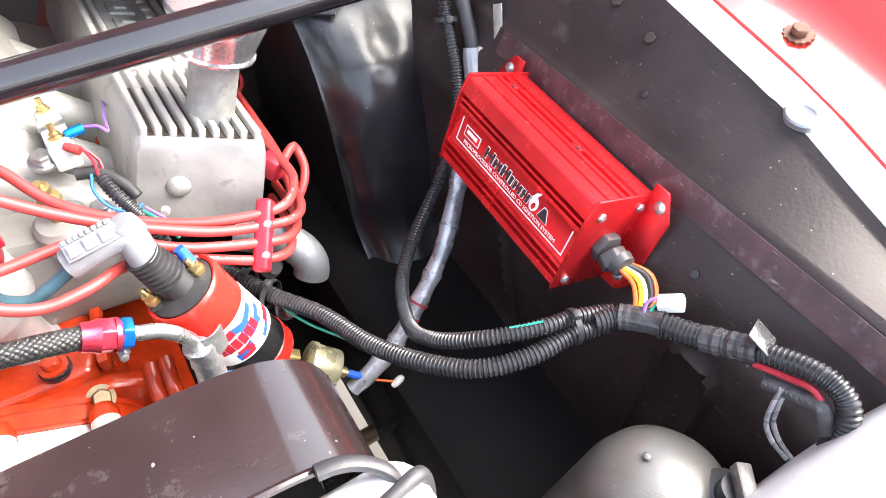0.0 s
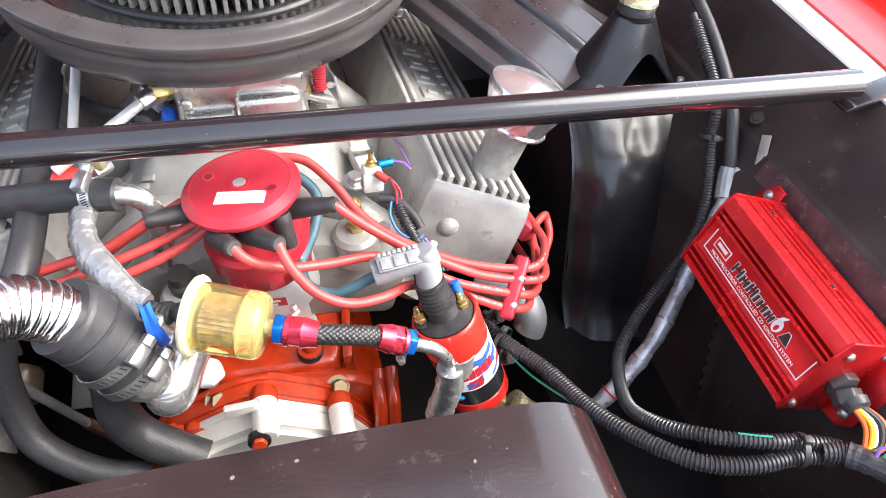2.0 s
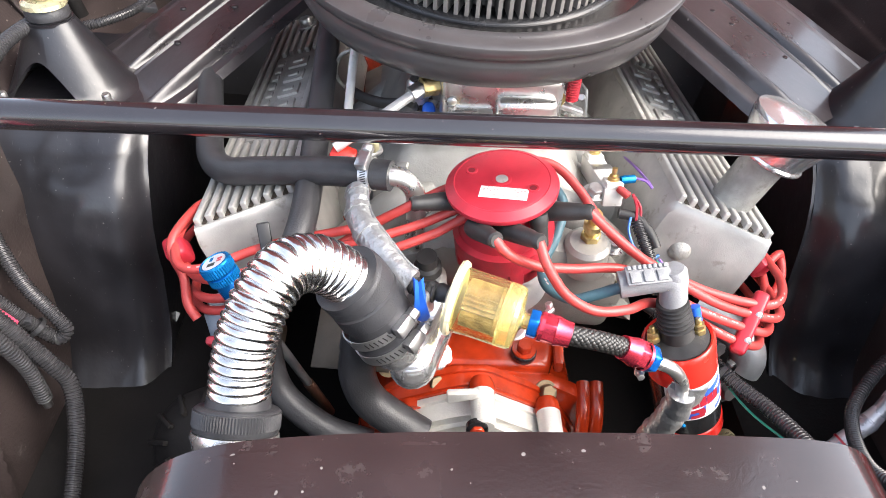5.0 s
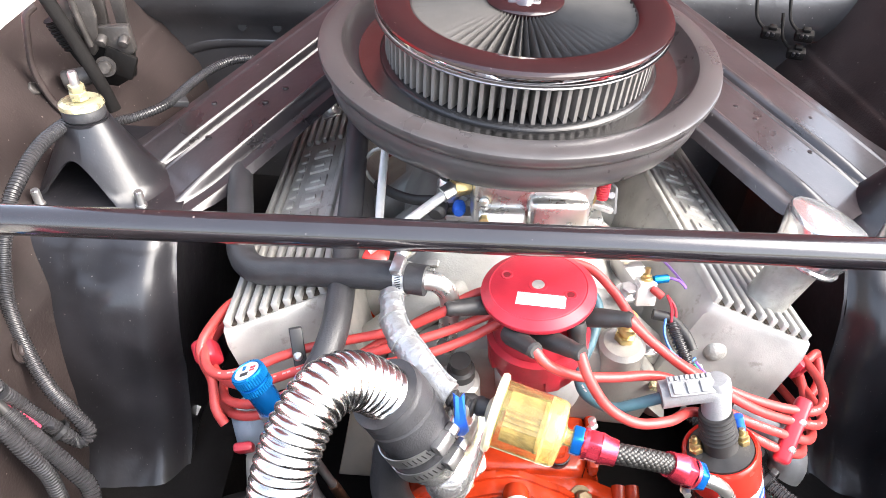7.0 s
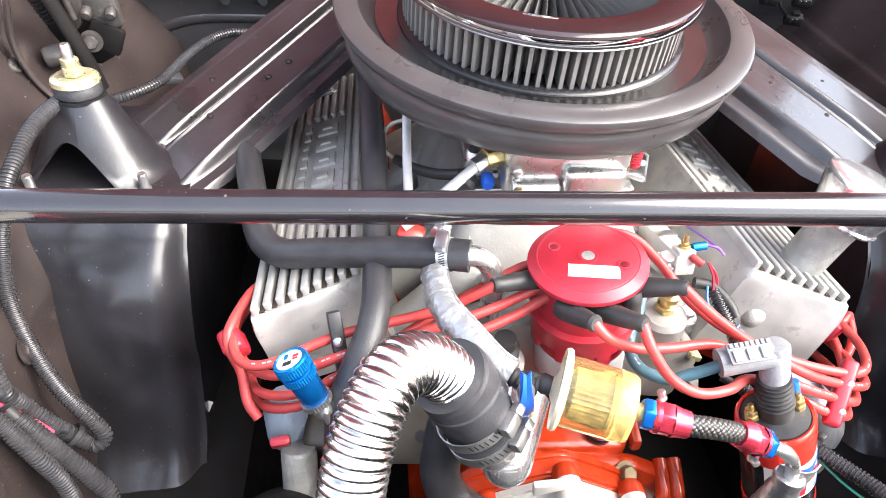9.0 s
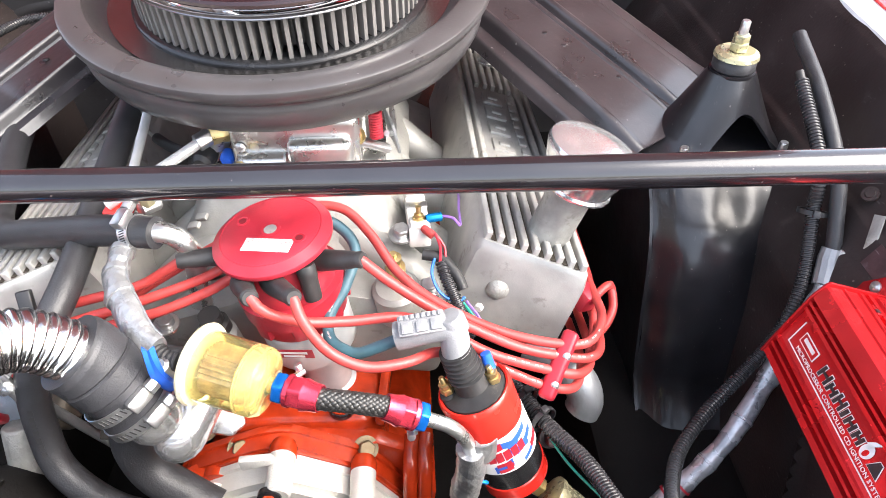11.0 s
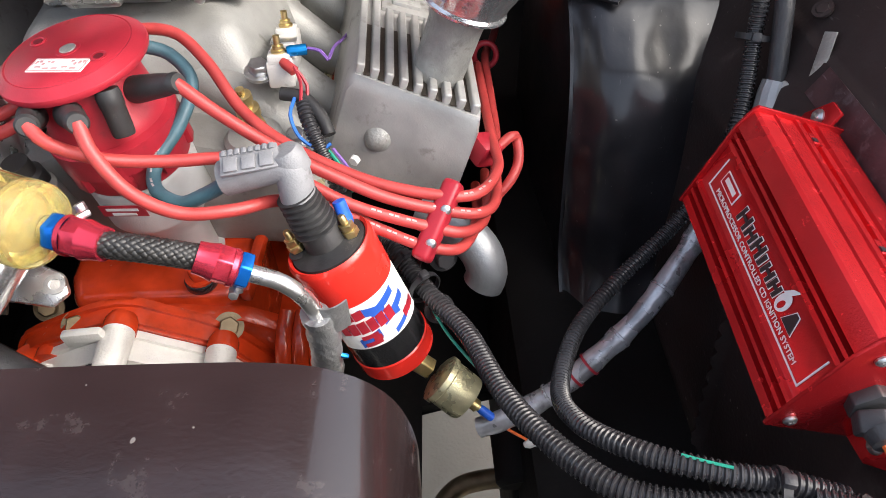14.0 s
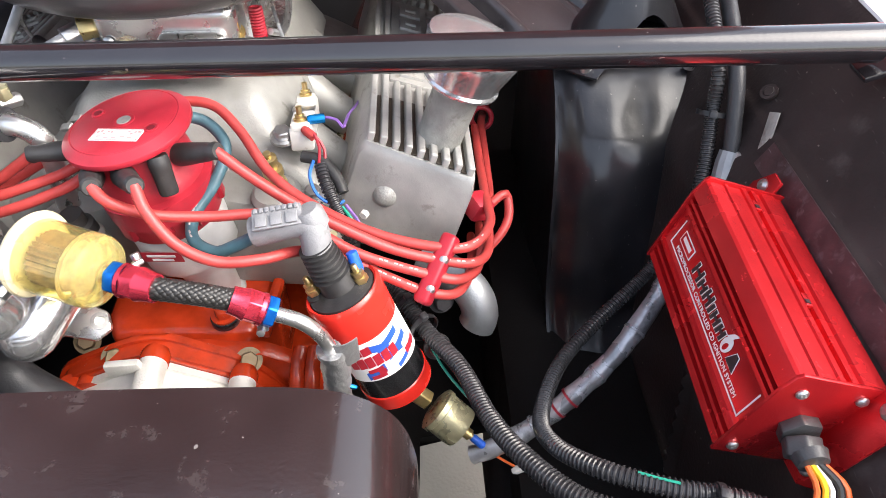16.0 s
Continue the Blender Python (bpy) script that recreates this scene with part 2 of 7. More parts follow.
ANO_CYAN = surface("anodised_deep_blue", (0.004, 0.13, 0.42), 0.22, 0.65, vary=0.12, scale=60, grain=0.0002)
BLUE = surface("blue_plastic", (0.02, 0.12, 0.62), 0.4, vary=0.12, scale=60, grain=0.0002)
AMBER = surface("amber_plastic", (1.0, 0.88, 0.50), 0.06, vary=0.10, scale=60, grain=0.0, transmission=0.97, ior=1.4)
SHOULDER = surface("amber_shoulder", (1.0, 0.84, 0.42), 0.08, vary=0.12, scale=80, grain=0.0, transmission=0.88, ior=1.38, coat=0.4)
MILKY = surface("milky_plastic", (0.74, 0.66, 0.45), 0.3, vary=0.1, scale=60, grain=0.0002, transmission=0.2)
PAPER = surface("filter_paper", (0.24, 0.165, 0.115), 0.6, vary=0.5, scale=110, grain=0.0006)
COIL_RED = surface("coil_red", (0.72, 0.03, 0.02), 0.25, vary=0.1, scale=50, grain=0.0001, coat=0.4)
GLAND = surface("gland_plastic", (0.05, 0.05, 0.052), 0.4, vary=0.2, scale=60, grain=0.0003, gscale=700)
COIL_BLACK = surface("coil_black", (0.015, 0.015, 0.016), 0.25, vary=0.2, scale=50, grain=0.0001, coat=0.3)
GREY_BOOT = surface("grey_boot", (0.215, 0.215, 0.222), 0.45, vary=0.15, scale=60, grain=0.0005, gscale=700, dirt=(0.09, 0.085, 0.085), dirt_amount=0.16)
WHITE = surface("white_plastic", (0.72, 0.71, 0.68), 0.45, vary=0.08, scale=60, grain=0.0002, dirt=(0.4, 0.37, 0.32), dirt_amount=0.1)
LABEL_WHITE = surface("label_white", (0.78, 0.78, 0.77), 0.4, vary=0.06, scale=60, grain=0.0)
LABEL_BLUE = surface("label_blue", (0.03, 0.10, 0.45), 0.35, vary=0.06, scale=60, grain=0.0)
FADED_RED = surface("faded_red_print", (0.58, 0.30, 0.29), 0.5, vary=0.35, scale=200, grain=0.0)
PRINT_GREY = surface("worn_grey_print", (0.40, 0.33, 0.32), 0.5, vary=0.3, scale=200, grain=0.0)
INK = surface("ink_black", (0.02, 0.02, 0.022), 0.4, vary=0.06, scale=60, grain=0.0)
FOIL = surface("foil_sleeve", (0.40, 0.40, 0.40), 0.34, 0.7, vary=0.15, scale=60, grain=0.003, gscale=170, dirt=(0.4, 0.38, 0.35), dirt_amount=0.15)
TAPE = surface("vinyl_tape", (0.055, 0.053, 0.055), 0.2, vary=0.3, scale=50, grain=0.004, gscale=110, dirt=(0.2, 0.19, 0.18), dirt_amount=0.1, dirt_scale=60)
GREY_TAPE = surface("grey_taped_cable", (0.46, 0.46, 0.48), 0.28, 0.5, vary=0.35, scale=60, grain=0.0009, gscale=160, dirt=(0.085, 0.085, 0.095), dirt_amount=0.40, dirt_scale=38)
BRAID = surface("braided_sleeve", (0.024, 0.023, 0.022), 0.34, vary=0.4, scale=160, grain=0.0)
PLEAT = surface("filter_gauze", (0.135, 0.125, 0.118), 0.75, vary=0.12, scale=40, grain=0.0006, gscale=1500)
TOP_PLEAT = surface("black_filter_gauze", (0.070, 0.066, 0.064), 0.7, vary=0.15, scale=40, grain=0.0006, gscale=1500)
LID = surface("lid_gloss", (0.018, 0.008, 0.009), 0.09, 0.0, vary=0.12, scale=30, grain=0.0, coat=0.5, dirt=(0.3, 0.27, 0.25), dirt_amount=0.0, dirt_scale=140, speck=(0.3, 0.27, 0.25), speck_scale=220)
PAN_BLACK = surface("pan_black", (0.050, 0.046, 0.047), 0.30, vary=0.15, scale=30, grain=0.0002, gscale=700, dirt=(0.10, 0.09, 0.09), dirt_amount=0.05, coat=0.2, coat_rough=0.15, speck=(0.25, 0.23, 0.22), speck_scale=260)
CONCRETE = surface("concrete", (0.40, 0.38, 0.34), 0.85, vary=0.2, scale=3, grain=0.002, gscale=150, dirt=(0.2, 0.18, 0.16), dirt_amount=0.2, dirt_scale=8)
GREEN = surface("green_wire", (0.02, 0.30, 0.20), 0.4, vary=0.08, grain=0.0)
YELLOW = surface("yellow_wire", (0.75, 0.50, 0.02), 0.4, vary=0.08, grain=0.0)
WIRE_ORANGE = surface("orange_wire", (0.75, 0.14, 0.03), 0.4, vary=0.08, grain=0.0)
WIRE_BLUE = surface("blue_wire", (0.03, 0.16, 0.55), 0.4, vary=0.08, grain=0.0)
PURPLE = surface("purple_wire", (0.24, 0.12, 0.42), 0.4, vary=0.08, grain=0.0)
PINK = surface("pink_tape", (0.52, 0.055, 0.11), 0.4, vary=0.15, grain=0.0004)


# ---- mesh helpers ----
def place(ob):
    p = Vector()
    while ob:
        p += ob.location
        ob = ob.parent
    return p


def thing(name, base, label, category, group="", kind=""):
    """An Empty at the base of a thing that has parts."""
    ob = new(name)
    ob.empty_display_size = 0.02
    ob.location = base
    return tagged(ob, label, category, group, kind)


def part(name, bm, material, parent=None, label="", angle=38):
    """Links a bmesh, in world metres, as one mesh under a thing or a part."""
    bmesh.ops.recalc_face_normals(bm, faces=bm.faces)
    lo = Vector([min(v.co[i] for v in bm.verts) for i in range(3)])
    hi = Vector([max(v.co[i] for v in bm.verts) for i in range(3)])
    mid = (lo + hi) / 2
    bm.transform(Matrix.Translation(-mid))
    me = bpy.data.meshes.new(name)
    bm.to_mesh(me)
    bm.free()
    me.materials.append(material)
    me.polygons.foreach_set("use_smooth", [True] * len(me.polygons))
    me.set_sharp_from_angle(angle=radians(angle))
    ob = new(name, me)
    ob.parent = parent
    ob.location = mid - place(parent)
    if label:
        ob["label"] = label
    return ob


def solid(name, bm, material, label, category, group="", kind="", angle=38):
    """A thing that is one mesh."""
    return tagged(part(name, bm, material, None, "", angle), label, category, group, kind)


def spline(pts, step=0.004):
    """Points along a smooth curve through pts, about step apart."""
    p = [Vector(q) for q in pts]
    p = [p[0] * 2 - p[1]] + p + [p[-1] * 2 - p[-2]]
    out = []
    for i in range(1, len(p) - 2):
        a, b, c, d = p[i - 1:i + 3]
        n = max(2, int((c - b).length / step))
        for k in range(n):
            t = k / n
            out.append(0.5 * ((2 * b) + (c - a) * t + (2 * a - 5 * b + 4 * c - d) * t * t + (3 * b - a - 3 * c + d) * t ** 3))
    out.append(p[-2])
    return out


def even(pts, step):
    """The same curve with points exactly evenly spaced."""
    src = spline(pts, 0.002)
    length = sum((b - a).length for a, b in zip(src, src[1:]))
    n = max(2, round(length / step))
    want, out, run, i = length / n, [src[0]], 0.0, 0
    for a, b in zip(src, src[1:]):
        seg = (b - a).length
        while seg > 0 and run + seg >= want * len(out) and len(out) < n:
            out.append(a.lerp(b, (want * len(out) - run) / seg))
        run += seg
    out.append(src[-1])
    return out


def sweep(bm, path, radii, sides=12, cap=True, squash=1.0):
    """Rings of the given radii along the points of a path, joined to a skin."""
    rings, up = [], None
    for i, c in enumerate(path):
        d = (path[min(i + 1, len(path) - 1)] - path[max(i - 1, 0)]).normalized()
        if up is None:
            up = d.orthogonal().normalized()
        up = (up - d * up.dot(d)).normalized()
        side = d.cross(up)
        r = radii[i] if hasattr(radii, "__len__") else radii
        rings.append([bm.verts.new(c + up * (r * math.cos(a)) + side * (r * squash * math.sin(a)))
                      for a in [2 * math.pi * k / sides for k in range(sides)]])
    for a, b in zip(rings, rings[1:]):
        for k in range(sides):
            bm.faces.new((a[k], a[(k + 1) % sides], b[(k + 1) % sides], b[k]))
    if cap:
        bm.faces.new(rings[0][::-1])
        bm.faces.new(rings[-1])
    return bm


def tube(pts, r, sides=12, step=0.004, bm=None):
    bm = bm or bmesh.new()
    return sweep(bm, spline(pts, step), r, sides)


def corrugated(pts, r, pitch=0.0031, depth=0.0011, sides=12, bm=None):
    """A split loom or bellows: ribs and grooves along a curve."""
    bm = bm or bmesh.new()
    path = even(pts, pitch / 4)
    radii = [(r, r, r - depth, r - depth)[i % 4] for i in range(len(path))]
    return sweep(bm, path, radii, sides)


def axis(a, b):
    """A frame at a whose z axis points to b."""
    a, b = Vector(a), Vector(b)
    return Matrix.Translation(a) @ (b - a).to_track_quat("Z", "Y").to_matrix().to_4x4()


def upright(o, z, x=(1, 0, 0)):
    """A frame at o with the given z axis and an x axis near the one given."""
    z = Vector(z).normalized()
    y = z.cross(Vector(x)).normalized()
    x = y.cross(z)
    return Matrix(((x.x, y.x, z.x, o[0]), (x.y, y.y, z.y, o[1]), (x.z, y.z, z.z, o[2]), (0, 0, 0, 1)))


def lathe(profile, m, sides=32, bm=None, cap=True):
    """A profile of (radius, height) turned round the z axis of the frame m."""
    bm = bm or bmesh.new()
    rings = []
    for r, h in profile:
        if r < 1e-6:
            rings.append([bm.verts.new(m @ Vector((0, 0, h)))])
        else:
            rings.append([bm.verts.new(m @ Vector((r * math.cos(2 * math.pi * k / sides), r * math.sin(2 * math.pi * k / sides), h))) for k in range(sides)])
    for a, b in zip(rings, rings[1:]):
        for k in range(sides):
            q = (a[k % len(a)], a[(k + 1) % len(a)], b[(k + 1) % len(b)], b[k % len(b)])
            q = tuple(dict.fromkeys(q))
            if len(q) > 2:
                bm.faces.new(q)
    if cap:
        for ring in (rings[0], rings[-1]):
            if len(ring) > 2:
                bm.faces.new(ring)
    return bm


def box(m, sx, sy, sz, bevel=0.0, bm=None, segments=2):
    """A box of the given size centred in the frame m, with rounded edges."""
    tmp = bmesh.new()
    bmesh.ops.create_cube(tmp, size=1)
    bmesh.ops.scale(tmp, vec=(sx, sy, sz), verts=tmp.verts)
    if bevel:
        bmesh.ops.bevel(tmp, geom=tmp.edges[:], offset=bevel, segments=segments, affect="EDGES", profile=0.5, clamp_overlap=True)
    tmp.transform(m)
    return merge(bm, tmp)


def merge(bm, tmp):
    if bm is None:
        return tmp
    me = bpy.data.meshes.new("tmp")
    tmp.to_mesh(me)
    tmp.free()
    bm.from_mesh(me)
    bpy.data.meshes.remove(me)
    return bm


def prism(poly, m, h0, h1, bevel=0.0, bm=None, segments=2):
    """A flat outline pulled up from h0 to h1 in the frame m."""
    tmp = bmesh.new()
    lo = [tmp.verts.new((x, y, h0)) for x, y in poly]
    hi = [tmp.verts.new((x, y, h1)) for x, y in poly]
    tmp.faces.new(lo[::-1])
    tmp.faces.new(hi)
    for k in range(len(poly)):
        tmp.faces.new((lo[k], lo[(k + 1) % len(poly)], hi[(k + 1) % len(poly)], hi[k]))
    if bevel:
        bmesh.ops.bevel(tmp, geom=tmp.edges[:], offset=bevel, segments=segments, affect="EDGES", profile=0.5, clamp_overlap=True)
    tmp.transform(m)
    return merge(bm, tmp)


def sheet(f, nu, nv, thick, bm=None):
    """A bent metal sheet: f(u, v) for u, v from 0 to 1, with a real thickness."""
    bm = bm or bmesh.new()
    p = [[Vector(f(i / nu, j / nv)) for j in range(nv + 1)] for i in range(nu + 1)]
    front, back = [], []
    for i in range(nu + 1):
        front.append([]), back.append([])
        for j in range(nv + 1):
            du = p[min(i + 1, nu)][j] - p[max(i - 1, 0)][j]
            dv = p[i][min(j + 1, nv)] - p[i][max(j - 1, 0)]
            n = du.cross(dv).normalized()
            front[i].append(bm.verts.new(p[i][j]))
            back[i].append(bm.verts.new(p[i][j] - n * thick))
    for i in range(nu):
        for j in range(nv):
            bm.faces.new((front[i][j], front[i + 1][j], front[i + 1][j + 1], front[i][j + 1]))
            bm.faces.new((back[i][j], back[i][j + 1], back[i + 1][j + 1], back[i + 1][j]))
    for i in range(nu):
        bm.faces.new((front[i][0], back[i][0], back[i + 1][0], front[i + 1][0]))
        bm.faces.new((front[i][nv], front[i + 1][nv], back[i + 1][nv], back[i][nv]))
    for j in range(nv):
        bm.faces.new((front[0][j], front[0][j + 1], back[0][j + 1], back[0][j]))
        bm.faces.new((front[nu][j], back[nu][j], back[nu][j + 1], front[nu][j + 1]))
    return bm


def along(points):
    """u from 0 to 1 along a polyline smoothed a little, as a function."""
    pts = spline([(*p, 0) if len(p) == 2 else p for p in points], 0.004)
    total = [0.0]
    for a, b in zip(pts, pts[1:]):
        total.append(total[-1] + (b - a).length)

    def at(u):
        s = u * total[-1]
        for i in range(len(pts) - 1):
            if s <= total[i + 1] + 1e-9:
                return pts[i].lerp(pts[i + 1], (s - total[i]) / max(1e-9, total[i + 1] - total[i]))
        return pts[-1]
    return at


def hexagon(r):
    return [(r * math.cos(math.pi / 3 * k), r * math.sin(math.pi / 3 * k)) for k in range(6)]


def disc(r, n=24):
    return [(r * math.cos(2 * math.pi * k / n), r * math.sin(2 * math.pi * k / n)) for k in range(n)]


def bolt(m, r, h, bm=None, washer=True):
    """A hexagon head, with a washer under it, on the plane z = 0 of m."""
    bm = prism(hexagon(r), m, 0.0, h, r * 0.12, bm, 1)
    if washer:
        prism(disc(r * 1.45, 20), m, -0.001, 0.0016, 0, bm)
    return bm


def screw(m, r, bm=None):
    """A domed cross-head screw."""
    bm = lathe([(r, 0), (r, r * 0.25), (r * 0.75, r * 0.55), (r * 0.3, r * 0.66), (0, r * 0.66)], m, 16, bm)
    box(m @ pose(0, 0, r * 0.68), r * 1.0, r * 0.22, r * 0.06, 0, bm)
    box(m @ pose(0, 0, r * 0.69), r * 0.22, r * 1.0, r * 0.06, 0, bm)
    return bm


def lettering(text, m, size, material, parent, name="lettering", lift=0.0004):
    """Raised or printed words in the plane of m, centred on its origin."""
    cu = bpy.data.curves.new(name, "FONT")
    cu.body, cu.size, cu.align_x, cu.align_y, cu.extrude = text, size, "CENTER", "CENTER", lift / 2
    cu.resolution_u = 2
    ob = new(name, cu)
    me = bpy.data.meshes.new_from_object(ob.evaluated_get(bpy.context.evaluated_depsgraph_get()))
    bpy.data.objects.remove(ob)
    bm = bmesh.new()
    bm.from_mesh(me)
    bpy.data.meshes.remove(me)
    bpy.data.curves.remove(cu)
    bm.transform(m)
    return part(name, bm, material, parent)


def clamp_band(a, b, r, width, parent, screw_dir):
    """A worm-drive hose clamp round the axis from a to b."""
    m = axis(a, b)
    band = part("clamp_band", lathe([(r, -width / 2), (r + 0.0009, -width / 2), (r + 0.0009, width / 2), (r, width / 2), (r, -width / 2)], m, 40, cap=False), STEEL, parent, "perforated steel clamp band")
    slots = bmesh.new()
    for k in range(30):
        t = m @ pose(0, 0, 0, 0, 0, k * 8.0) @ pose(r + 0.0009, 0, 0)
        box(t @ pose(0, 0, 0, 18, 0, 0), 0.0004, 0.0009, width * 0.55, 0, slots)
    part("slots", slots, INK, band)
    d = m.to_3x3().inverted() @ Vector(screw_dir)
    t = m @ pose(0, 0, 0, 0, 0, math.degrees(math.atan2(d.y, d.x))) @ pose(r + 0.004, 0, 0)
    part("screw_housing", box(t, 0.008, 0.016, width * 1.15, 0.0018), STEEL, band)
    part("screw_head", prism(hexagon(0.0052), t @ pose(0, 0.008, 0, -90, 0, 0), 0, 0.007, 0.0006), STEEL, band)
    return band



# ---- ground and engine bay ----
solid("ground", sheet(lambda u, v: (-60 + 120 * u, -60 + 120 * v, 0), 2, 2, 0.05), CONCRETE, "dusty grey concrete ground under the car", "ground", kind="structure")


def lip_z(y):
    """Height of the fender lip along the car."""
    return float(np.interp(y, [-0.6, -0.45, -0.34, -0.25, -0.13, 0.0, 0.3, 0.7], [0.83, 0.862, 0.893, 0.921, 0.943, 0.957, 0.975, 0.985]))


def apron(side):
    def f(u, v):
        y = -0.62 + 1.24 * v
        lz = lip_z(y)
        k = [0.0, 0.20, 0.45, 0.52, 0.53, 0.62, 0.63, 0.68, 0.70, 0.97, 1.0]
        x = float(np.interp(u, k, [0.405, 0.416, 0.431, 0.4365, 0.4385, 0.4635, 0.4665, 0.4750, 0.4800, 0.5250, 0.5305]))
        z = float(np.interp(u, k, [0.30, 0.52, 0.75, 0.809, 0.815, 0.857, 0.860, 0.879, 0.8825, lz - 0.006, lz]))
        dent = 0.003 * noise.noise((x * 9, y * 9, z * 9)) - 0.004 * math.exp(-((y + 0.02) / 0.03) ** 2 - ((z - 0.905) / 0.02) ** 2)
        # pressed ribs low on the panel
        dent -= 0.007 * math.exp(-((y + 0.114 - 0.345 * (z - 0.6976)) / 0.004) ** 2) * max(0, min(1, (0.79 - z) / 0.03)) * max(0, min(1, (z - 0.44) / 0.02))
        arch = math.hypot(y + 0.316, max(0, z - 0.772))
        dent -= 0.007 * math.exp(-((arch - 0.021) / 0.004) ** 2) * max(0, min(1, (z - 0.60) / 0.05))
        return (side * (x + (dent if side > 0 else dent * 0.5)), y, z)
    return sheet(f, 130, 260, 0.002)


def strip(side, x0, x1, z0, z1, y0, y1):
    """A folded strip that follows the fender lip."""
    prof = along([(x0, z0 - 0.012), (x0 + 0.001, z0 - 0.002), (x0 + 0.005, z0), (x1 - 0.004, z1), (x1, z1)])
    return sheet(lambda u, v: (side * prof(u).x, y0 + (y1 - y0) * v, prof(u).y + lip_z(y0 + (y1 - y0) * v)), 10, 40, 0.0025)


def star_bolt(m):
    bm = bolt(m, 0.0064, 0.007, washer=False)
    teeth = [((0.0112 if k % 2 else 0.0096) * math.cos(math.pi * k / 14), (0.0112 if k % 2 else 0.0096) * math.sin(math.pi * k / 14)) for k in range(28)]
    return prism(teeth, m, -0.001, 0.0016, 0, bm)


for side, tag in ((1, "east"), (-1, "west")):
    w = solid("wall_" + tag, apron(side), APRON_BLACK, "satin black painted inner fender panel with dust and dents", "inner fender", kind="structure")
    part("worn_band", sheet(lambda u, v: (side * (0.4660 + 0.0090 * u - 0.0012), -0.42 + 0.40 * v, 0.8598 + 0.0188 * u + 0.0006), 4, 40, 0.0008), WORN, w, "scuffed band worn through to red primer")
    solid("trim_" + tag, strip(side, 0.5295, 0.592, 0.002, 0.003, -0.6, 0.62), FLANGE, "pale grey bare fender flange along the bay", "fender flange", kind="structure")
    f = thing("fender", (side * 0.66, 0, 0.9), "gloss red painted front fender beside the engine bay", "fender", "fenders", kind="structure")
    prof = along([(0.5605, 0.0055), (0.578, 0.0068), (0.610, 0.011), (0.626, 0.028), (0.66, 0.045), (0.76, 0.03), (0.84, -0.06), (0.87, -0.25), (0.87, -0.55)])
    part("wing", sheet(lambda u, v: (side * prof(u).x, -0.7 + 1.6 * v, prof(u).y + lip_z(-0.7 + 1.6 * v)), 40, 30, 0.003), FENDER_RED, f)
    for y in (-0.206, -0.035, 0.22):
        part("bolt", star_bolt(pose(side * 0.5855, y, lip_z(y) + 0.0080, 0, side * -8, 20)), RUSTY, f, "rusty hexagon bolt with star washer")

# holes, rivets and bolts on the bay walls
for x, y, z, r in ((0.494, -0.1658, 0.8971, 0.0030), (0.4522, -0.2805, 0.8377, 0.0034)):
    solid("hole_plug", lathe([(r, 0), (r, 0.0014), (r * 0.6, 0.0018), (0, 0.0012)], pose(x - 0.001, y, z, 0, -58, 0), 16), INK, "small black round hole in the inner fender", "hole", "holes in the fender panel")
for x, y, z in ((0.5144, -0.1403, 0.9221), (0.484, 0.024, 0.894), (0.5175, -0.0988, 0.9304), (0.421, -0.0756, 0.5826)):
    solid("panel_bolt", bolt(pose(x - 0.001, y, z, 0, -42 if z > 0.8 else -85, 15), 0.0046, 0.0022, washer=z < 0.9), APRON_BLACK, "black painted hexagon bolt on the inner fender", "bolt", "bolts on the fender panel")
for x, y, z in ((-0.4362, 0.003, 0.8056),):
    solid("panel_bolt", bolt(pose(x + 0.004, y, z, 0, 78, 15), 0.0075, 0.005), APRON_BLACK, "black painted hexagon bolt on the inner fender", "bolt", "bolts on the fender panel")
solid("metal_tag", box(upright((0.4735, -0.0100, 0.8775), (-0.90, -0.15, 0.38), (0.02, 0.46, 0.88)), 0.036, 0.0095, 0.0012, 0.0004), DULL_TUBE, "dull grey blank metal tag on the black panel", "tag")

# firewall, cowl and closing panels
fw = along([(0.60, 0.25), (0.60, 0.70), (0.585, 0.86), (0.56, 0.90), (0.55, 0.93), (0.56, 0.975), (0.60, 0.985), (0.70, 0.99)])
solid("wall_south", sheet(lambda u, v: (-0.56 + 1.12 * v, fw(u).x, fw(u).y), 40, 24, 0.003), FIREWALL_BLACK, "gloss black firewall at the back of the engine bay", "firewall", kind="structure")
sp = along([(-0.386, 0.62), (-0.399, 0.80), (-0.414, 0.872), (-0.422, 0.882), (-0.443, 0.886), (-0.60, 0.890), (-0.64, 0.86)])
for x0, x1 in ((0.235, 0.56), (-0.56, -0.235)):
    solid("radiator_support", sheet(lambda u, v: (x0 + (x1 - x0) * v, sp(u).x, sp(u).y), 30, 12, 0.003), SUPPORT, "silver painted radiator support panel at the front", "radiator support", "radiator supports", "structure")
hood = along([(0.74, 1.00), (0.71, 1.06), (0.57, 1.40), (0.36, 1.90), (0.29, 2.07), (0.27, 2.08)])
solid("bonnet", sheet(lambda u, v: (-0.75 + 1.50 * v, hood(u).x, hood(u).y), 20, 14, 0.012), BONNET_RED, "red bonnet propped open over the engine bay", "bonnet", kind="structure")

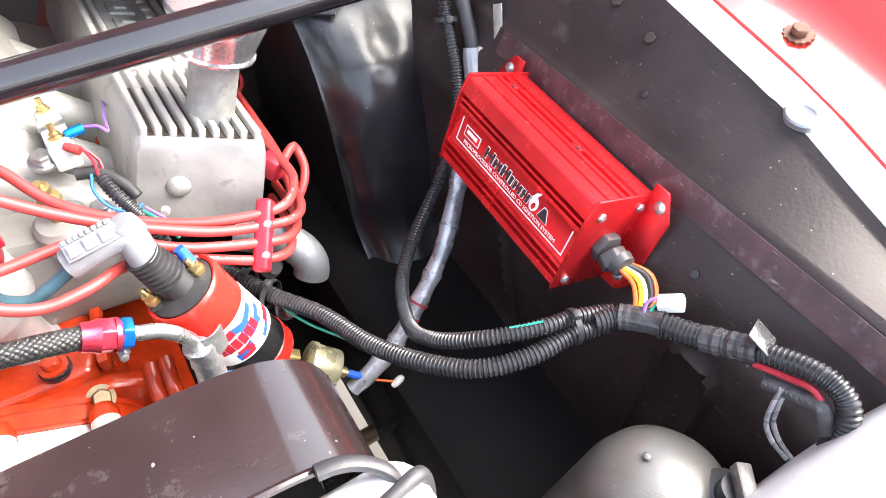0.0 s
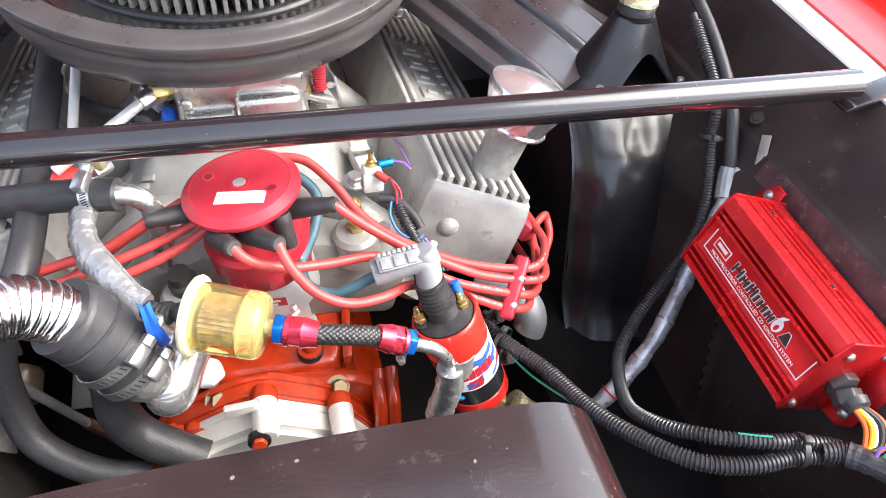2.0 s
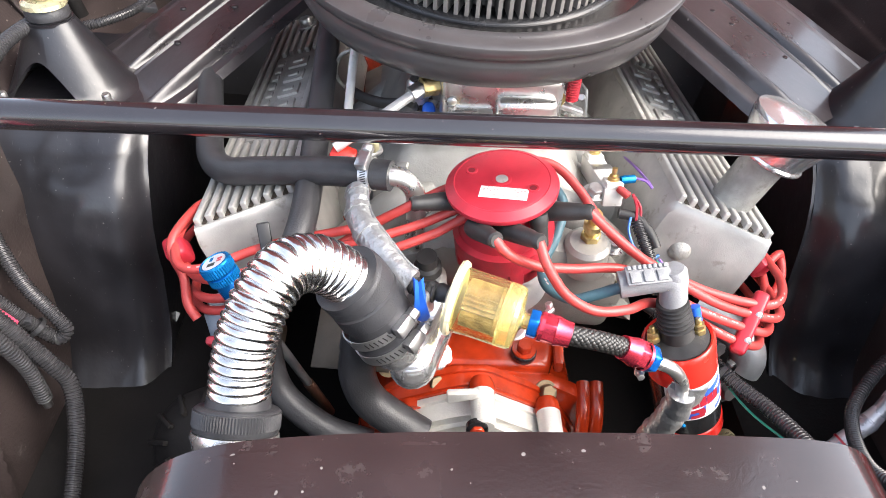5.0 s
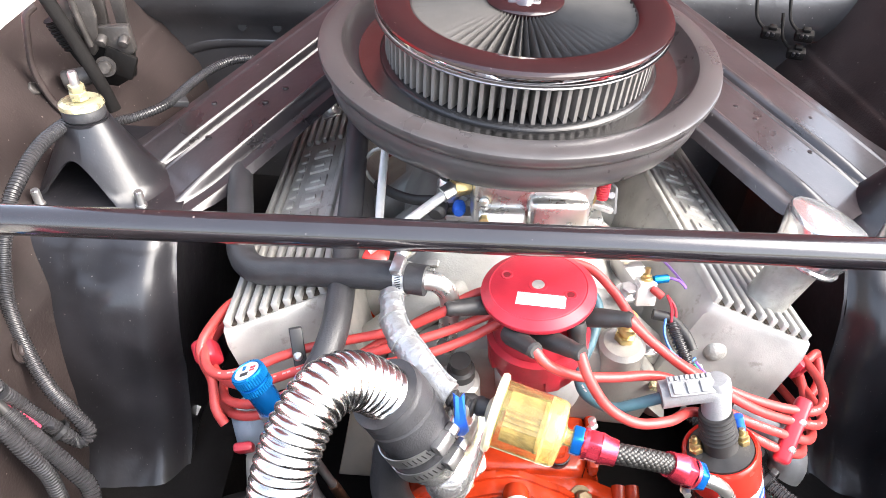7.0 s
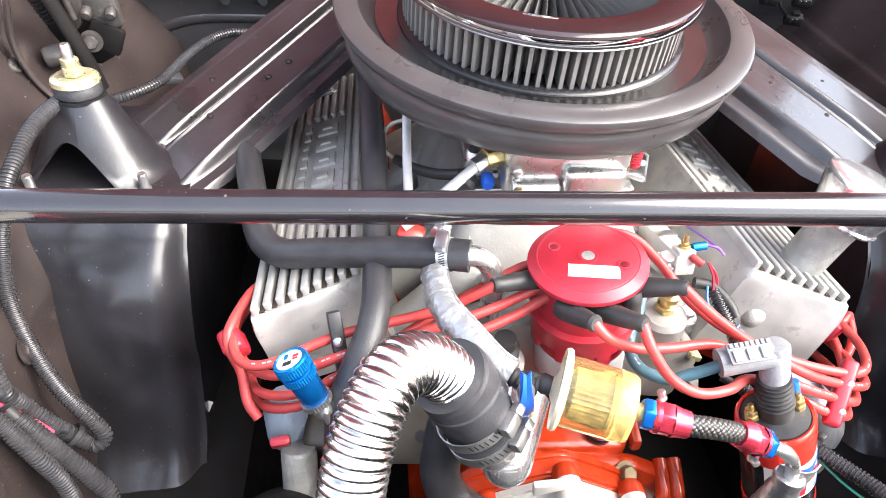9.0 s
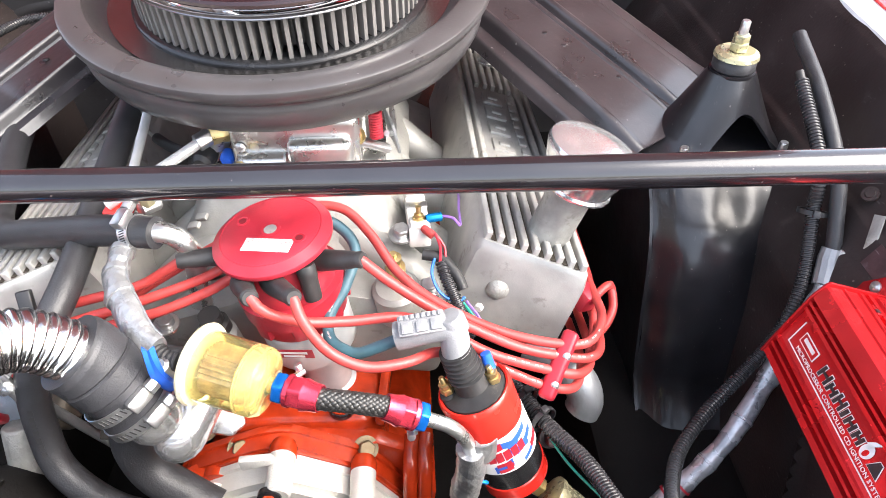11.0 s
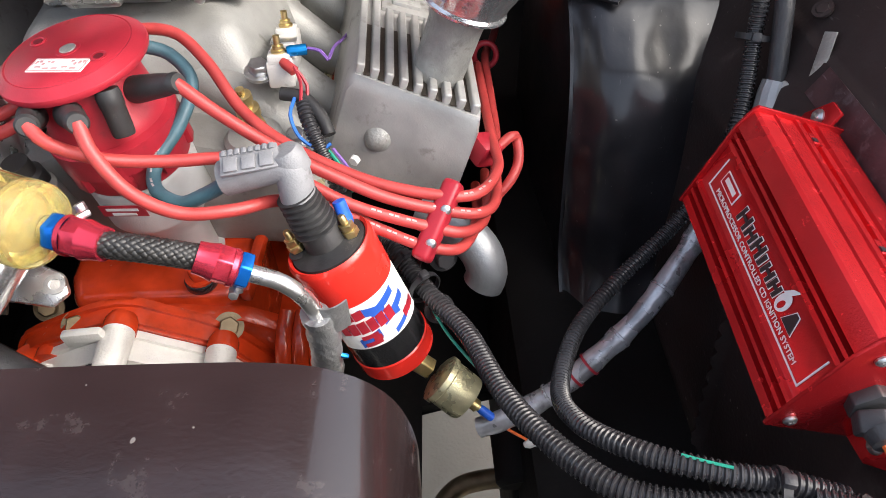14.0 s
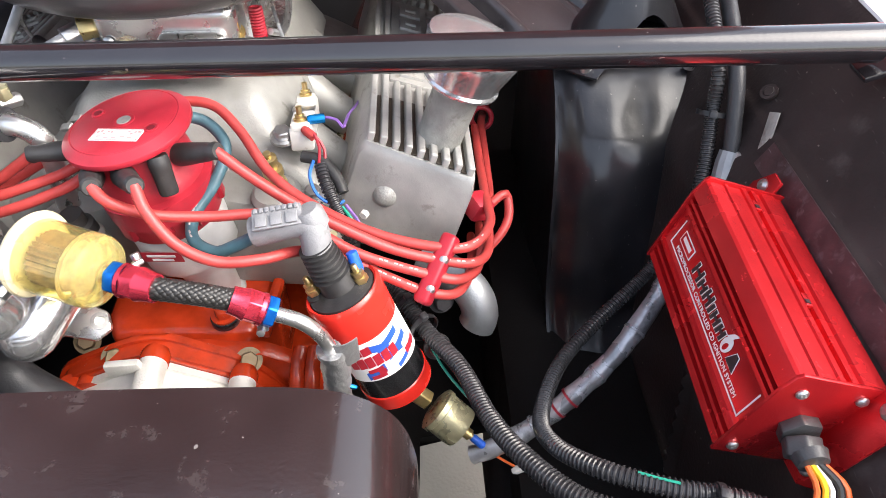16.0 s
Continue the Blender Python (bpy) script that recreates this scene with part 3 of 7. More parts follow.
for x in (-0.358, -0.307):
    solid("hole_plug", lathe([(0.0065, 0), (0.0065, 0.0016), (0.0045, 0.0020), (0, 0.0012)], pose(x, 0.574, 0.879, 80, 0, 0), 16), INK, "small black round plug in the firewall", "hole", "holes in the firewall")
solid("firewall_rib", sweep(bmesh.new(), spline([(-0.501, 0.599, 0.781), (-0.469, 0.596, 0.821), (-0.434, 0.593, 0.841), (-0.393, 0.592, 0.850), (-0.345, 0.592, 0.852), (-0.24, 0.592, 0.852)], 0.006), 0.011, 14), FIREWALL_BLACK, "pressed rounded rib across the firewall", "firewall rib", kind="structure")

# plain panels that close the car in front, behind and at the sides
# both are unseen, added to keep light out of the lower bay
solid("front_light_block", box(pose(0, -0.66, 0.52), 1.70, 0.03, 0.66, 0.01), SUPPORT, "unseen silver grey panel added in front of the radiator to block light", "front panel", kind="structure")
solid("rear_light_block", box(pose(0, 1.30, 0.60), 1.70, 1.10, 0.76, 0.02), BODY_BLACK, "unseen dark box added behind the firewall to block light", "car body", kind="structure")


def rail(side):
    prof = along([(0.286, 0.38), (0.289, 0.50), (0.292, 0.60), (0.300, 0.612), (0.35, 0.615), (0.42, 0.618)])
    return sheet(lambda u, v: (side * prof(u).x, -0.62 + 1.2 * v, prof(u).y), 16, 20, 0.004)


for side in (1, -1):
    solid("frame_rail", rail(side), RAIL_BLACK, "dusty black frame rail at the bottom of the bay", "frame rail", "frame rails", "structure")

# added dark sheet that stands in for the shade under the engine
solid("dark_floor_sheet", prism([(-0.29, -0.33), (0.19, -0.33), (0.20, 0.0), (0.29, 0.01), (0.29, 0.59), (-0.29, 0.59)], pose(0, 0, 0.43), 0, 0.02, 0.004), RAIL_BLACK, "near-black sheet added between the rails for the bay's deep shade", "floor pan", kind="structure")


# ---- shock towers and braces ----
def tower(side):
    t = thing("shock_tower", (side * 0.40, 0.12, 0.62), "gloss black pressed steel shock tower", "shock tower", "shock towers", "structure")
    prof = along([(0.30, 0.862), (0.16, 0.860), (0.118, 0.852), (0.085, 0.822), (0.062, 0.78), (0.040, 0.70), (0.022, 0.645), (-0.012, 0.612), (-0.03, 0.59), (-0.03, 0.36)])

    def front(u, v):
        p = prof(u)
        k = v ** 1.0
        x = (0.344 if side > 0 else 0.328) + 0.135 * k
        y = p.x
        edge = math.exp(-(v / 0.10) ** 2)
        bulge = 0.008 * math.sin(math.pi * min(1, v * 1.2))
        y = y + 0.022 * edge - bulge * (1 if u > 0.3 else 0.2)
        y += 0.009 * noise.noise((x * 15, side * 3.0, p.y * 11)) + 0.0035 * noise.noise((x * 40, side * 5.0, p.y * 34))
        return (side * x, y, p.y - 0.004 * edge)
    part("front_panel", sheet(front, 70, 34, 0.003), BODY_BLACK, t)
    part("inner_panel", sheet(lambda u, v: (side * ((0.344 if side > 0 else 0.328) + 0.004 * math.sin(9 * v)), prof(u).x + 0.022 + (0.34 - prof(u).x - 0.022) * v, prof(u).y - 0.004), 30, 8, 0.003), BODY_BLACK, t)
    # upper mount: a hollow cone with an arched opening to the front
    cx, cy = (0.412, 0.168) if side > 0 else (-0.413, 0.186)

    def cone(u, v):
        ang = 360 * u - 90
        away = abs((ang + 90 - side * 14 + 180) % 360 - 180) / 42
        low = 0.858 + (0.046 * math.cos(away * math.pi / 2) ** 0.7 if away < 1 else 0)
        z = low + (0.934 - low) * v
        k = (z - 0.858) / 0.076
        r = 0.060 - 0.040 * k ** 0.85 + 0.010 * max(0, 0.12 - k) / 0.12
        return (cx + r * 1.1 * math.cos(radians(ang)), cy + r * 0.95 * math.sin(radians(ang)), z)
    bm = sheet(cone, 72, 14, 0.003)
    lathe([(0.0205, 0.932), (0.0205, 0.935), (0.0, 0.936)], pose(cx, cy, 0), 32, bm)
    mount = part("upper_mount", bm, BODY_BLACK, t, "black conical shock absorber mount")
    part("rubber_bush", lathe([(0.017, 0.934), (0.0195, 0.937), (0.0195, 0.943), (0.0175, 0.946), (0.0, 0.946)], pose(cx, cy, 0), 28), RUBBER, mount)
    part("cup_washer", lathe([(0.0, 0.952), (0.009, 0.9525), (0.015, 0.9535), (0.0195, 0.951), (0.0205, 0.9475), (0.0, 0.946)], pose(cx, cy, 0), 32), CADMIUM, mount, "yellow zinc cup washer")
    nut = prism(hexagon(0.0085), pose(cx, cy, 0.953), 0, 0.008, 0.0008)
    prism(hexagon(0.0075), pose(cx, cy, 0.961, 0, 0, 20), 0, 0.007, 0.0008, nut)
    part("lock_nut", nut, CADMIUM, mount)
    part("stud", lathe([(0.0042, 0), (0.0042, 0.012), (0.0034, 0.0135), (0, 0.0135)], pose(cx, cy, 0.967), 12), STEEL, mount)
    for dx, dy in ((0.05, -0.042), (-0.046, -0.045)):
        s = lathe([(0.0055, 0), (0.0055, 0.006), (0.0042, 0.0062), (0.0042, 0.020), (0.0036, 0.0215), (0, 0.0215)], pose(cx + dx, cy + dy, 0.858), 12)
        part("mount_stud", s, STEEL, t, "bare threaded steel stud")


for side in (1, -1):
    tower(side)


def brace(side, outer0, outer1, inner0, inner1):
    """A pressed channel brace from the shock tower back to the cowl."""
    t = thing("tower_brace", (outer0[0], outer0[1], outer0[2]), "black pressed steel brace with raised ribs and holes", "brace", "braces from towers to cowl")
    o0, o1, i0, i1 = [Vector(p) for p in (outer0, outer1, inner0, inner1)]

    def f(u, v):
        a, b = o0.lerp(o1, v), i0.lerp(i1, v)
        p = a.lerp(b, u)
        fade = min(1, 0.15 + v / 0.18)
        rib = fade * float(np.interp(u, [0, 0.02, 0.13, 0.155, 0.175, 0.20, 0.42, 0.435, 0.45, 0.465, 0.505, 0.52, 0.535, 0.55, 0.83, 0.85, 0.865, 0.89, 0.97, 1.0],
                                     [-0.016, -0.009, -0.008, -0.001, 0.001, 0, 0.001, 0.003, 0.001, -0.006, -0.006, 0, 0.002, 0, 0, 0.002, 0, -0.012, -0.013, -0.022]))
        sag = -0.004 * max(0, 1 - v / 0.20) ** 2
        return (p.x, p.y, p.z + rib + sag)
    part("channel", sheet(f, 160, 24, 0.0025), BRACE_BLACK, t)
    for v, u in ((0.22, 0.58), (0.40, 0.66), (0.47, 0.68), (0.30, 0.30)):
        a = o0.lerp(o1, v).lerp(i0.lerp(i1, v), u)
        part("rivet", lathe([(0.0035, 0.001), (0.003, 0.003), (0, 0.0036)], Matrix.Translation(a), 14), BODY_BLACK, t)
    return t


brace(-1, (-0.437, 0.234, 0.860), (-0.158, 0.545, 0.991), (-0.332, 0.128, 0.855), (-0.085, 0.415, 0.976))
brace(1, (0.473, 0.239, 0.872), (0.210, 0.545, 0.991), (0.306, 0.116, 0.874), (0.108, 0.370, 0.966))

# ---- strut bar ----
B0, B1 = Vector((-0.505, 0.0256, 0.9325)), Vector((0.503, -0.0397, 0.9677))
bar = thing("strut_bar", (0, -0.007, 0.94), "satin black tubular strut bar across the engine bay", "strut bar")
m = axis(B0, B1)
L = (B1 - B0).length
part("tube", lathe([(0.0, -0.001), (0.010, 0), (0.0122, 0.002), (0.0122, L - 0.002), (0.010, L), (0, L + 0.001)], m, 32), BAR_BLACK, bar)
for p, s in ((B0, -1), (B1, 1)):
    foot = Vector((p.x + s * 0.016, p.y, p.z - 0.012))
    part("mount_foot", box(Matrix.Translation(foot) @ pose(0, 0, 0, 0, s * -20, 0), 0.050, 0.022, 0.005, 0.0015), BAR_BLACK, bar)


# ---- air cleaner ----
AC = Matrix.Translation((0.0, 0.237, 1.008)) @ pose(0, 0, 0, 6.0, 0, 0)
ac = thing("air_cleaner", AC @ Vector((0, 0, -0.06)), "round black air cleaner with pleated grey filter", "air cleaner")
part("pan", lathe([(0.055, -0.052), (0.12, -0.056), (0.155, -0.055), (0.170, -0.051), (0.179, -0.044), (0.1835, -0.035), (0.1845, -0.027), (0.1838, -0.0215), (0.1824, -0.0192), (0.1824, -0.0172), (0.1840, -0.0145), (0.1890, -0.0122), (0.1920, -0.0070), (0.1928, -0.0025),
                   (0.1922, -0.0005), (0.1905, 0.0006), (0.174, 0.003), (0.1705, 0.0018), (0.1685, -0.002), (0.163, -0.012), (0.156, -0.0165), (0.140, -0.018), (0.055, -0.018), (0.055, -0.052)], AC, 96, cap=False), PAN_BLACK, ac)
bm = bmesh.new()
n = 88 * 4
rings = []
for h in (-0.012, 0.031):
    ring = []
    for k in range(n):
        a = 2 * math.pi * (k // 4 + (0.0, 0.36, 0.50, 0.86)[k % 4]) / 88
        r = (0.1295, 0.1295, 0.108, 0.108)[k % 4]
        ring.append(bm.verts.new(AC @ Vector((r * math.cos(a), r * math.sin(a), h))))
    rings.append(ring)
for k in range(n):
    bm.faces.new((rings[0][k], rings[0][(k + 1) % n], rings[1][(k + 1) % n], rings[1][k]))
el_ = part("filter_element", bm, PLEAT, ac, "dusty grey pleated gauze filter", angle=20)
part("base_ring", lathe([(0.112, -0.0178), (0.134, -0.0178), (0.1345, -0.014), (0.131, -0.0115), (0.112, -0.0115), (0.112, -0.0178)], AC, 80, cap=False), COIL_BLACK, el_)
part("chrome_floor_ring", lathe([(0.1345, -0.0177), (0.152, -0.0172), (0.155, -0.0150), (0.1345, -0.0160), (0.1345, -0.0177)], AC, 80, cap=False), PAN_RING, ac, "polished ring round the filter base")
lid = part("lid", lathe([(0.1285, 0.0340), (0.1360, 0.0345), (0.1380, 0.0360), (0.1374, 0.0380), (0.1345, 0.0400), (0.129, 0.0412), (0.112, 0.0405), (0.107, 0.0385), (0.1045, 0.0355), (0.104, 0.030), (0.1285, 0.0340)], AC, 96, cap=False), LID, ac, "gloss dark red-brown lid ring")
bm = bmesh.new()
n = 144
rings = []
for r, hi_, lo_ in ((0.036, 0.0400, 0.0345), (0.104, 0.0365, 0.0150)):
    rings.append([bm.verts.new(AC @ Vector((r * math.cos(2 * math.pi * k / n), r * math.sin(2 * math.pi * k / n), hi_ if k % 2 else lo_))) for k in range(n)])
for k in range(n):
    bm.faces.new((rings[0][k], rings[0][(k + 1) % n], rings[1][(k + 1) % n], rings[1][k]))
part("top_filter", bm, TOP_PLEAT, lid, "radial pleated top filter", angle=20)
part("rim_ring", lathe([(0.1290, 0.0255), (0.1368, 0.0258), (0.1386, 0.0280), (0.1392, 0.0320), (0.1386, 0.0358), (0.1290, 0.0335), (0.1290, 0.0255)], AC, 96, cap=False), CHROME, lid, "bright metal edge under the lid")
part("hub_cap", lathe([(0.0, 0.0445), (0.018, 0.0450), (0.026, 0.0440), (0.034, 0.0430), (0.037, 0.0405), (0.036, 0.0345), (0.0, 0.0345)], AC, 48), LID, lid)
nut = lathe([(0.013, 0.0420), (0.013, 0.0460), (0.009, 0.0480), (0.009, 0.058), (0.007, 0.060), (0, 0.060)], AC, 24)
box(AC @ pose(0, 0, 0.054), 0.034, 0.006, 0.008, 0.0025, nut)
part("wing_nut", nut, CHROME, lid)

# ---- radiator shroud ----
sh = thing("radiator_shroud", (0, -0.33, 0.80), "black painted radiator fan shroud with dusty scratched top", "radiator shroud")
prof = along([(-0.220, 0.66), (-0.220, 0.82), (-0.218, 0.855), (-0.209, 0.882), (-0.192, 0.901), (-0.166, 0.911), (-0.12, 0.914), (0.0, 0.916), (0.11, 0.915), (0.158, 0.913), (0.181, 0.905), (0.196, 0.888), (0.2035, 0.860), (0.205, 0.82), (0.204, 0.66)])


def bow(x):
    """How far the rear edge curves forward towards the sides."""
    return (0.014 if x < 0 else 0.005) * (abs(x) / 0.21) ** 3


part("cover", sheet(lambda u, v: (prof(u).x, -0.238 - bow(prof(u).x) - (0.066 - 0.7 * bow(prof(u).x)) * v, prof(u).y), 120, 10, -0.003), SHROUD_BLACK, sh)
part("rear_ring", sheet(lambda u, v: (prof(u).x * (1 - 0.12 * v), -0.2435 - bow(prof(u).x), prof(u).y - 0.03 * v), 90, 3, 0.002), SHROUD_BLACK, sh)
part("edge_trim", sweep(bmesh.new(), [Vector((prof(u).x, -0.3035, prof(u).y)) for u in [0.12 + 0.76 * k / 80 for k in range(81)]], 0.0022, 8), SHROUD_BLACK, sh)
rad = thing("radiator", (0, -0.35, 0.80), "silver radiator tank in front of the shroud", "radiator")
part("tank", box(pose(0.0, -0.350, 0.872), 0.43, 0.088, 0.06, 0.018, segments=4), SUPPORT, rad)
part("core", box(pose(-0.01, -0.352, 0.72), 0.41, 0.05, 0.22, 0.004), SATIN_BLACK, rad)
solid("flange_plug", lathe([(0.0098, -0.004), (0.0102, 0.0006), (0.0092, 0.0020), (0.0074, 0.0022), (0.0060, 0.0012), (0, 0.0010)], pose(0.5355, -0.2578, lip_z(-0.2578) + 0.0035, 0, -12, 0) @ Matrix.Diagonal((1, 1.25, 1, 1)), 24), STEEL_DULL, "dull oval metal plug in the fender flange", "plug")



# ---- engine block and front ----
ENG = pose(0, 0, 0, -4.5, 0, 0)  # the engine falls a little to the back
blk = thing("engine_block", (0, 0.2, 0.45), "orange painted engine block and front cover", "engine")
bm = prism([(-0.12, -0.02), (0.12, -0.02), (0.125, 0.02), (0.092, 0.070), (-0.092, 0.070), (-0.125, 0.02)], pose(0, -0.040, 0.545, 90, 0, 180), 0.0, 0.45, 0.006)
part("block", bm, ORANGE, blk)
# deck round the distributor foot, timing cover and pump
deck = part("front_deck", prism([(-0.055, -0.048), (0.066, -0.048), (0.076, -0.02), (0.078, 0.05), (-0.068, 0.05), (-0.066, -0.02)], pose(0, 0, 0), 0.60, 0.716, 0.010, segments=3), ORANGE, blk)
part("deck_web", prism([(-0.085, 0.60), (-0.080, 0.690), (-0.045, 0.703), (0.020, 0.710), (0.072, 0.702), (0.10, 0.685), (0.11, 0.60)], pose(0, -0.044, 0, 90, 0, 0), 0.0, 0.018, 0.005), ORANGE, blk)
part("deck_rail", box(pose(0.078, -0.012, 0.712, 0, 0, -6), 0.010, 0.07, 0.016, 0.004), ORANGE, blk)
TCX, TCZ = 0.0, 0.62


def cover(r, y, depth, bevel):
    """A plate with the arched outline of the front cover, steeper to one side."""
    k = 1 + (r - 0.105) * 6
    rim = spline([(-0.098, 0, 0.665), (-0.086, 0, 0.694), (-0.050, 0, 0.714), (-0.018, 0, 0.726), (0.002, 0, 0.726), (0.022, 0, 0.715), (0.047, 0, 0.700), (0.064, 0, 0.685), (0.079, 0, 0.661), (0.091, 0, 0.640)], 0.005)
    outline = [(TCX + (p.x - TCX) * k, TCZ + (p.z - TCZ) * k) for p in rim]
    return prism([(TCX + 0.093 * k, 0.50)] + outline[::-1] + [(TCX - 0.10 * k, 0.50)], pose(0, y, 0, 90, 0, 0), 0.0, depth, bevel)


tc = part("timing_cover", cover(0.114, -0.058, 0.022, 0.003), ORANGE, blk, "orange painted timing cover with bolt bosses")
for r, y, d in ((0.109, -0.078, 0.004), (0.119, -0.062, 0.005)):
    part("cover_step", cover(r, y, d, 0.0015), ORANGE, tc)
pump = thing("water_pump", (TCX, -0.11, 0.56), "pale cast aluminium water pump with raised bosses", "water pump")
part("pump_body", cover(0.099, -0.0835, 0.022, 0.004), PALE, pump)
part("pump_rim", cover(0.105, -0.0825, 0.006, 0.002), PALE, pump)
for cx_, cz_, l in ((-0.003, 0.732, 0.034), (0.0605, 0.701, 0.034), (-0.064, 0.699, 0.026)):
    part("boss", lathe([(0.0, -0.001), (0.0085, -0.001), (0.0105, 0.001), (0.0110, l), (0, l)], pose(cx_, -0.122, cz_, -90, 0, 0), 24), PALE, pump)
    part("cover_boss", lathe([(0.0116, 0), (0.0118, 0.008), (0.0096, 0.0135), (0, 0.0145)], pose(cx_, -0.089, cz_, -90, 0, 0), 24), ORANGE, tc)
part("snout", lathe([(0.04, 0), (0.038, 0.02), (0.03, 0.03), (0.0, 0.03)], pose(TCX, -0.105, 0.60, 90, 0, 0), 32), PALE, pump)
part("plug_collar", lathe([(0.0095, -0.002), (0.0095, 0.003), (0.007, 0.004), (0, 0.004)], pose(-0.009, -0.1225, 0.731, 80, 0, 0), 20), COIL_BLACK, pump)
part("red_plug", bolt(pose(-0.009, -0.1235, 0.731, 80, 0, 0), 0.0066, 0.006, washer=False), ORANGE, pump, "orange painted bolt on the pump")
part("corner_lug", prism([(-0.02 - 0.014, 0.738 - 0.006), (-0.02 + 0.014, 0.738 + 0.002), (-0.02 + 0.012, 0.738 + 0.010), (-0.02 - 0.015, 0.738 + 0.008)], pose(0, -0.094, 0, 90, 0, 0), 0.0, 0.007, 0.002), PALE, pump)
part("inner_face", cover(0.085, -0.104, 0.006, 0.003), PALE, pump)
for x, y, z in ((-0.043, -0.069, 0.7165), (0.0615, -0.064, 0.6985), (-0.088, -0.03, 0.69)):
    part("deck_bolt", bolt(pose(x, y, z, 40, 0, 25), 0.0078, 0.009), BRONZE, blk, "oily plated hexagon bolt")
for x in (0.1005, 0.1135):
    part("deck_rib", sweep(bmesh.new(), spline([(x + 0.002, -0.046, 0.688), (x, -0.064, 0.683), (x - 0.001, -0.080, 0.668), (x - 0.002, -0.092, 0.63), (x - 0.002, -0.094, 0.56)], 0.004), 0.0068, 16), ORANGE, blk)
for x, y in ((-0.080, -0.085), (-0.100, -0.088)):
    part("deck_rib", lathe([(0.011, 0), (0.012, 0.05), (0.010, 0.06), (0, 0.063)], pose(x, y, 0.645), 20), ORANGE, blk)
part("hold_down", prism(disc(0.0125, 24), pose(0.041, -0.034, 0.7155), 0.0, 0.008, 0.002), COIL_BLACK, deck, "black distributor hold-down clamp")
part("pad_bolt", bolt(pose(0.041, -0.034, 0.7235, 0, 0, 12), 0.0078, 0.009), ORANGE, deck, "orange painted bolt")
for side in (1, -1):
    hd = prism([(-0.06, -0.05), (0.06, -0.05), (0.06, 0.05), (-0.06, 0.05)], ENG @ pose(side * 0.19, 0.03, 0.745, 0, side * 28, 0) @ pose(0, 0, 0, -90, 0, 0), 0.0, 0.45, 0.006)
    part("cylinder_head", hd, ORANGE, blk)

# ---- intake manifold and carburettor ----
man = thing("intake_manifold", (0, 0.15, 0.72), "cast aluminium intake manifold between the valve covers", "intake manifold")
bm = bmesh.new()


def mound(u, v):
    x, y = -0.155 + 0.31 * u, 0.012 + 0.43 * v
    top = 0.788 + 0.068 * math.exp(-((y - 0.16) / 0.115) ** 2) * math.exp(-(x / 0.085) ** 4) + 0.008 * math.cos(x * 60) * math.exp(-((y - 0.03) / 0.06) ** 2)
    return (x, y, top - 0.05 * (abs(x) / 0.15) ** 2 - 0.03 * max(0, -y + 0.02) / 0.02)


sheet(mound, 44, 44, 0.02, bm)
part("casting", bm, PLENUM, man)
for s in (1, -1):
    for k, y in enumerate((0.055, 0.12, 0.20, 0.28)):
        part("runner", tube([(s * 0.050, y + 0.03, 0.818), (s * 0.085, y + 0.012, 0.810), (s * 0.122, y, 0.782), (s * 0.150, y - 0.004, 0.758)], 0.0195, 16, 0.008), PLENUM, man)
part("front_wall", prism([(-0.085, 0.73), (0.13, 0.70), (0.145, 0.76), (0.11, 0.80), (0.05, 0.815), (-0.04, 0.812), (-0.11, 0.79), (-0.122, 0.765)], pose(0, 0.056, 0, 90, 0, 0), 0.0, 0.045, 0.010), PLENUM, man)
part("sensor_boss", lathe([(0.021, 0), (0.021, 0.03), (0.017, 0.034), (0, 0.034)], pose(0.096, 0.022, 0.784, 6, -4, 0), 24), CAST, man)
part("sensor_boss", lathe([(0.019, 0), (0.019, 0.03), (0.015, 0.034), (0, 0.034)], pose(-0.052, -0.015, 0.775, 8, -6, 0), 24), CAST, man)
bm = bmesh.new()
low = [bm.verts.new(p) for p in ((-0.112, 0.048, 0.800), (0.112, 0.048, 0.800), (0.116, 0.36, 0.800), (-0.116, 0.36, 0.800))]
high = [bm.verts.new(p) for p in ((-0.074, 0.098, 0.862), (0.074, 0.098, 0.862), (0.082, 0.34, 0.862), (-0.082, 0.34, 0.862))]
bm.faces.new(low[::-1]), bm.faces.new(high)
for k in range(4):
    bm.faces.new((low[k], low[(k + 1) % 4], high[(k + 1) % 4], high[k]))
bmesh.ops.bevel(bm, geom=bm.edges[:], offset=0.014, segments=4, affect="EDGES", profile=0.5, clamp_overlap=True)
part("plenum", bm, PLENUM, man)
for x, y, z in ((0.100, 0.056, 0.843), (-0.06, 0.045, 0.832), (0.122, 0.03, 0.80), (-0.10, 0.0, 0.80)):
    part("manifold_bolt", bolt(pose(x, y, z, 10, 0, 18), 0.0075, 0.009), STEEL, man, "plated hexagon bolt")
# raised blank emblem bars on the plenum
for k in range(5):
    part("emblem_bar", box(pose(-0.082 + 0.004 * k, 0.075 + 0.012 * k, 0.846, 20, -18, -20), 0.012, 0.007, 0.004, 0.0012), CAST, man)

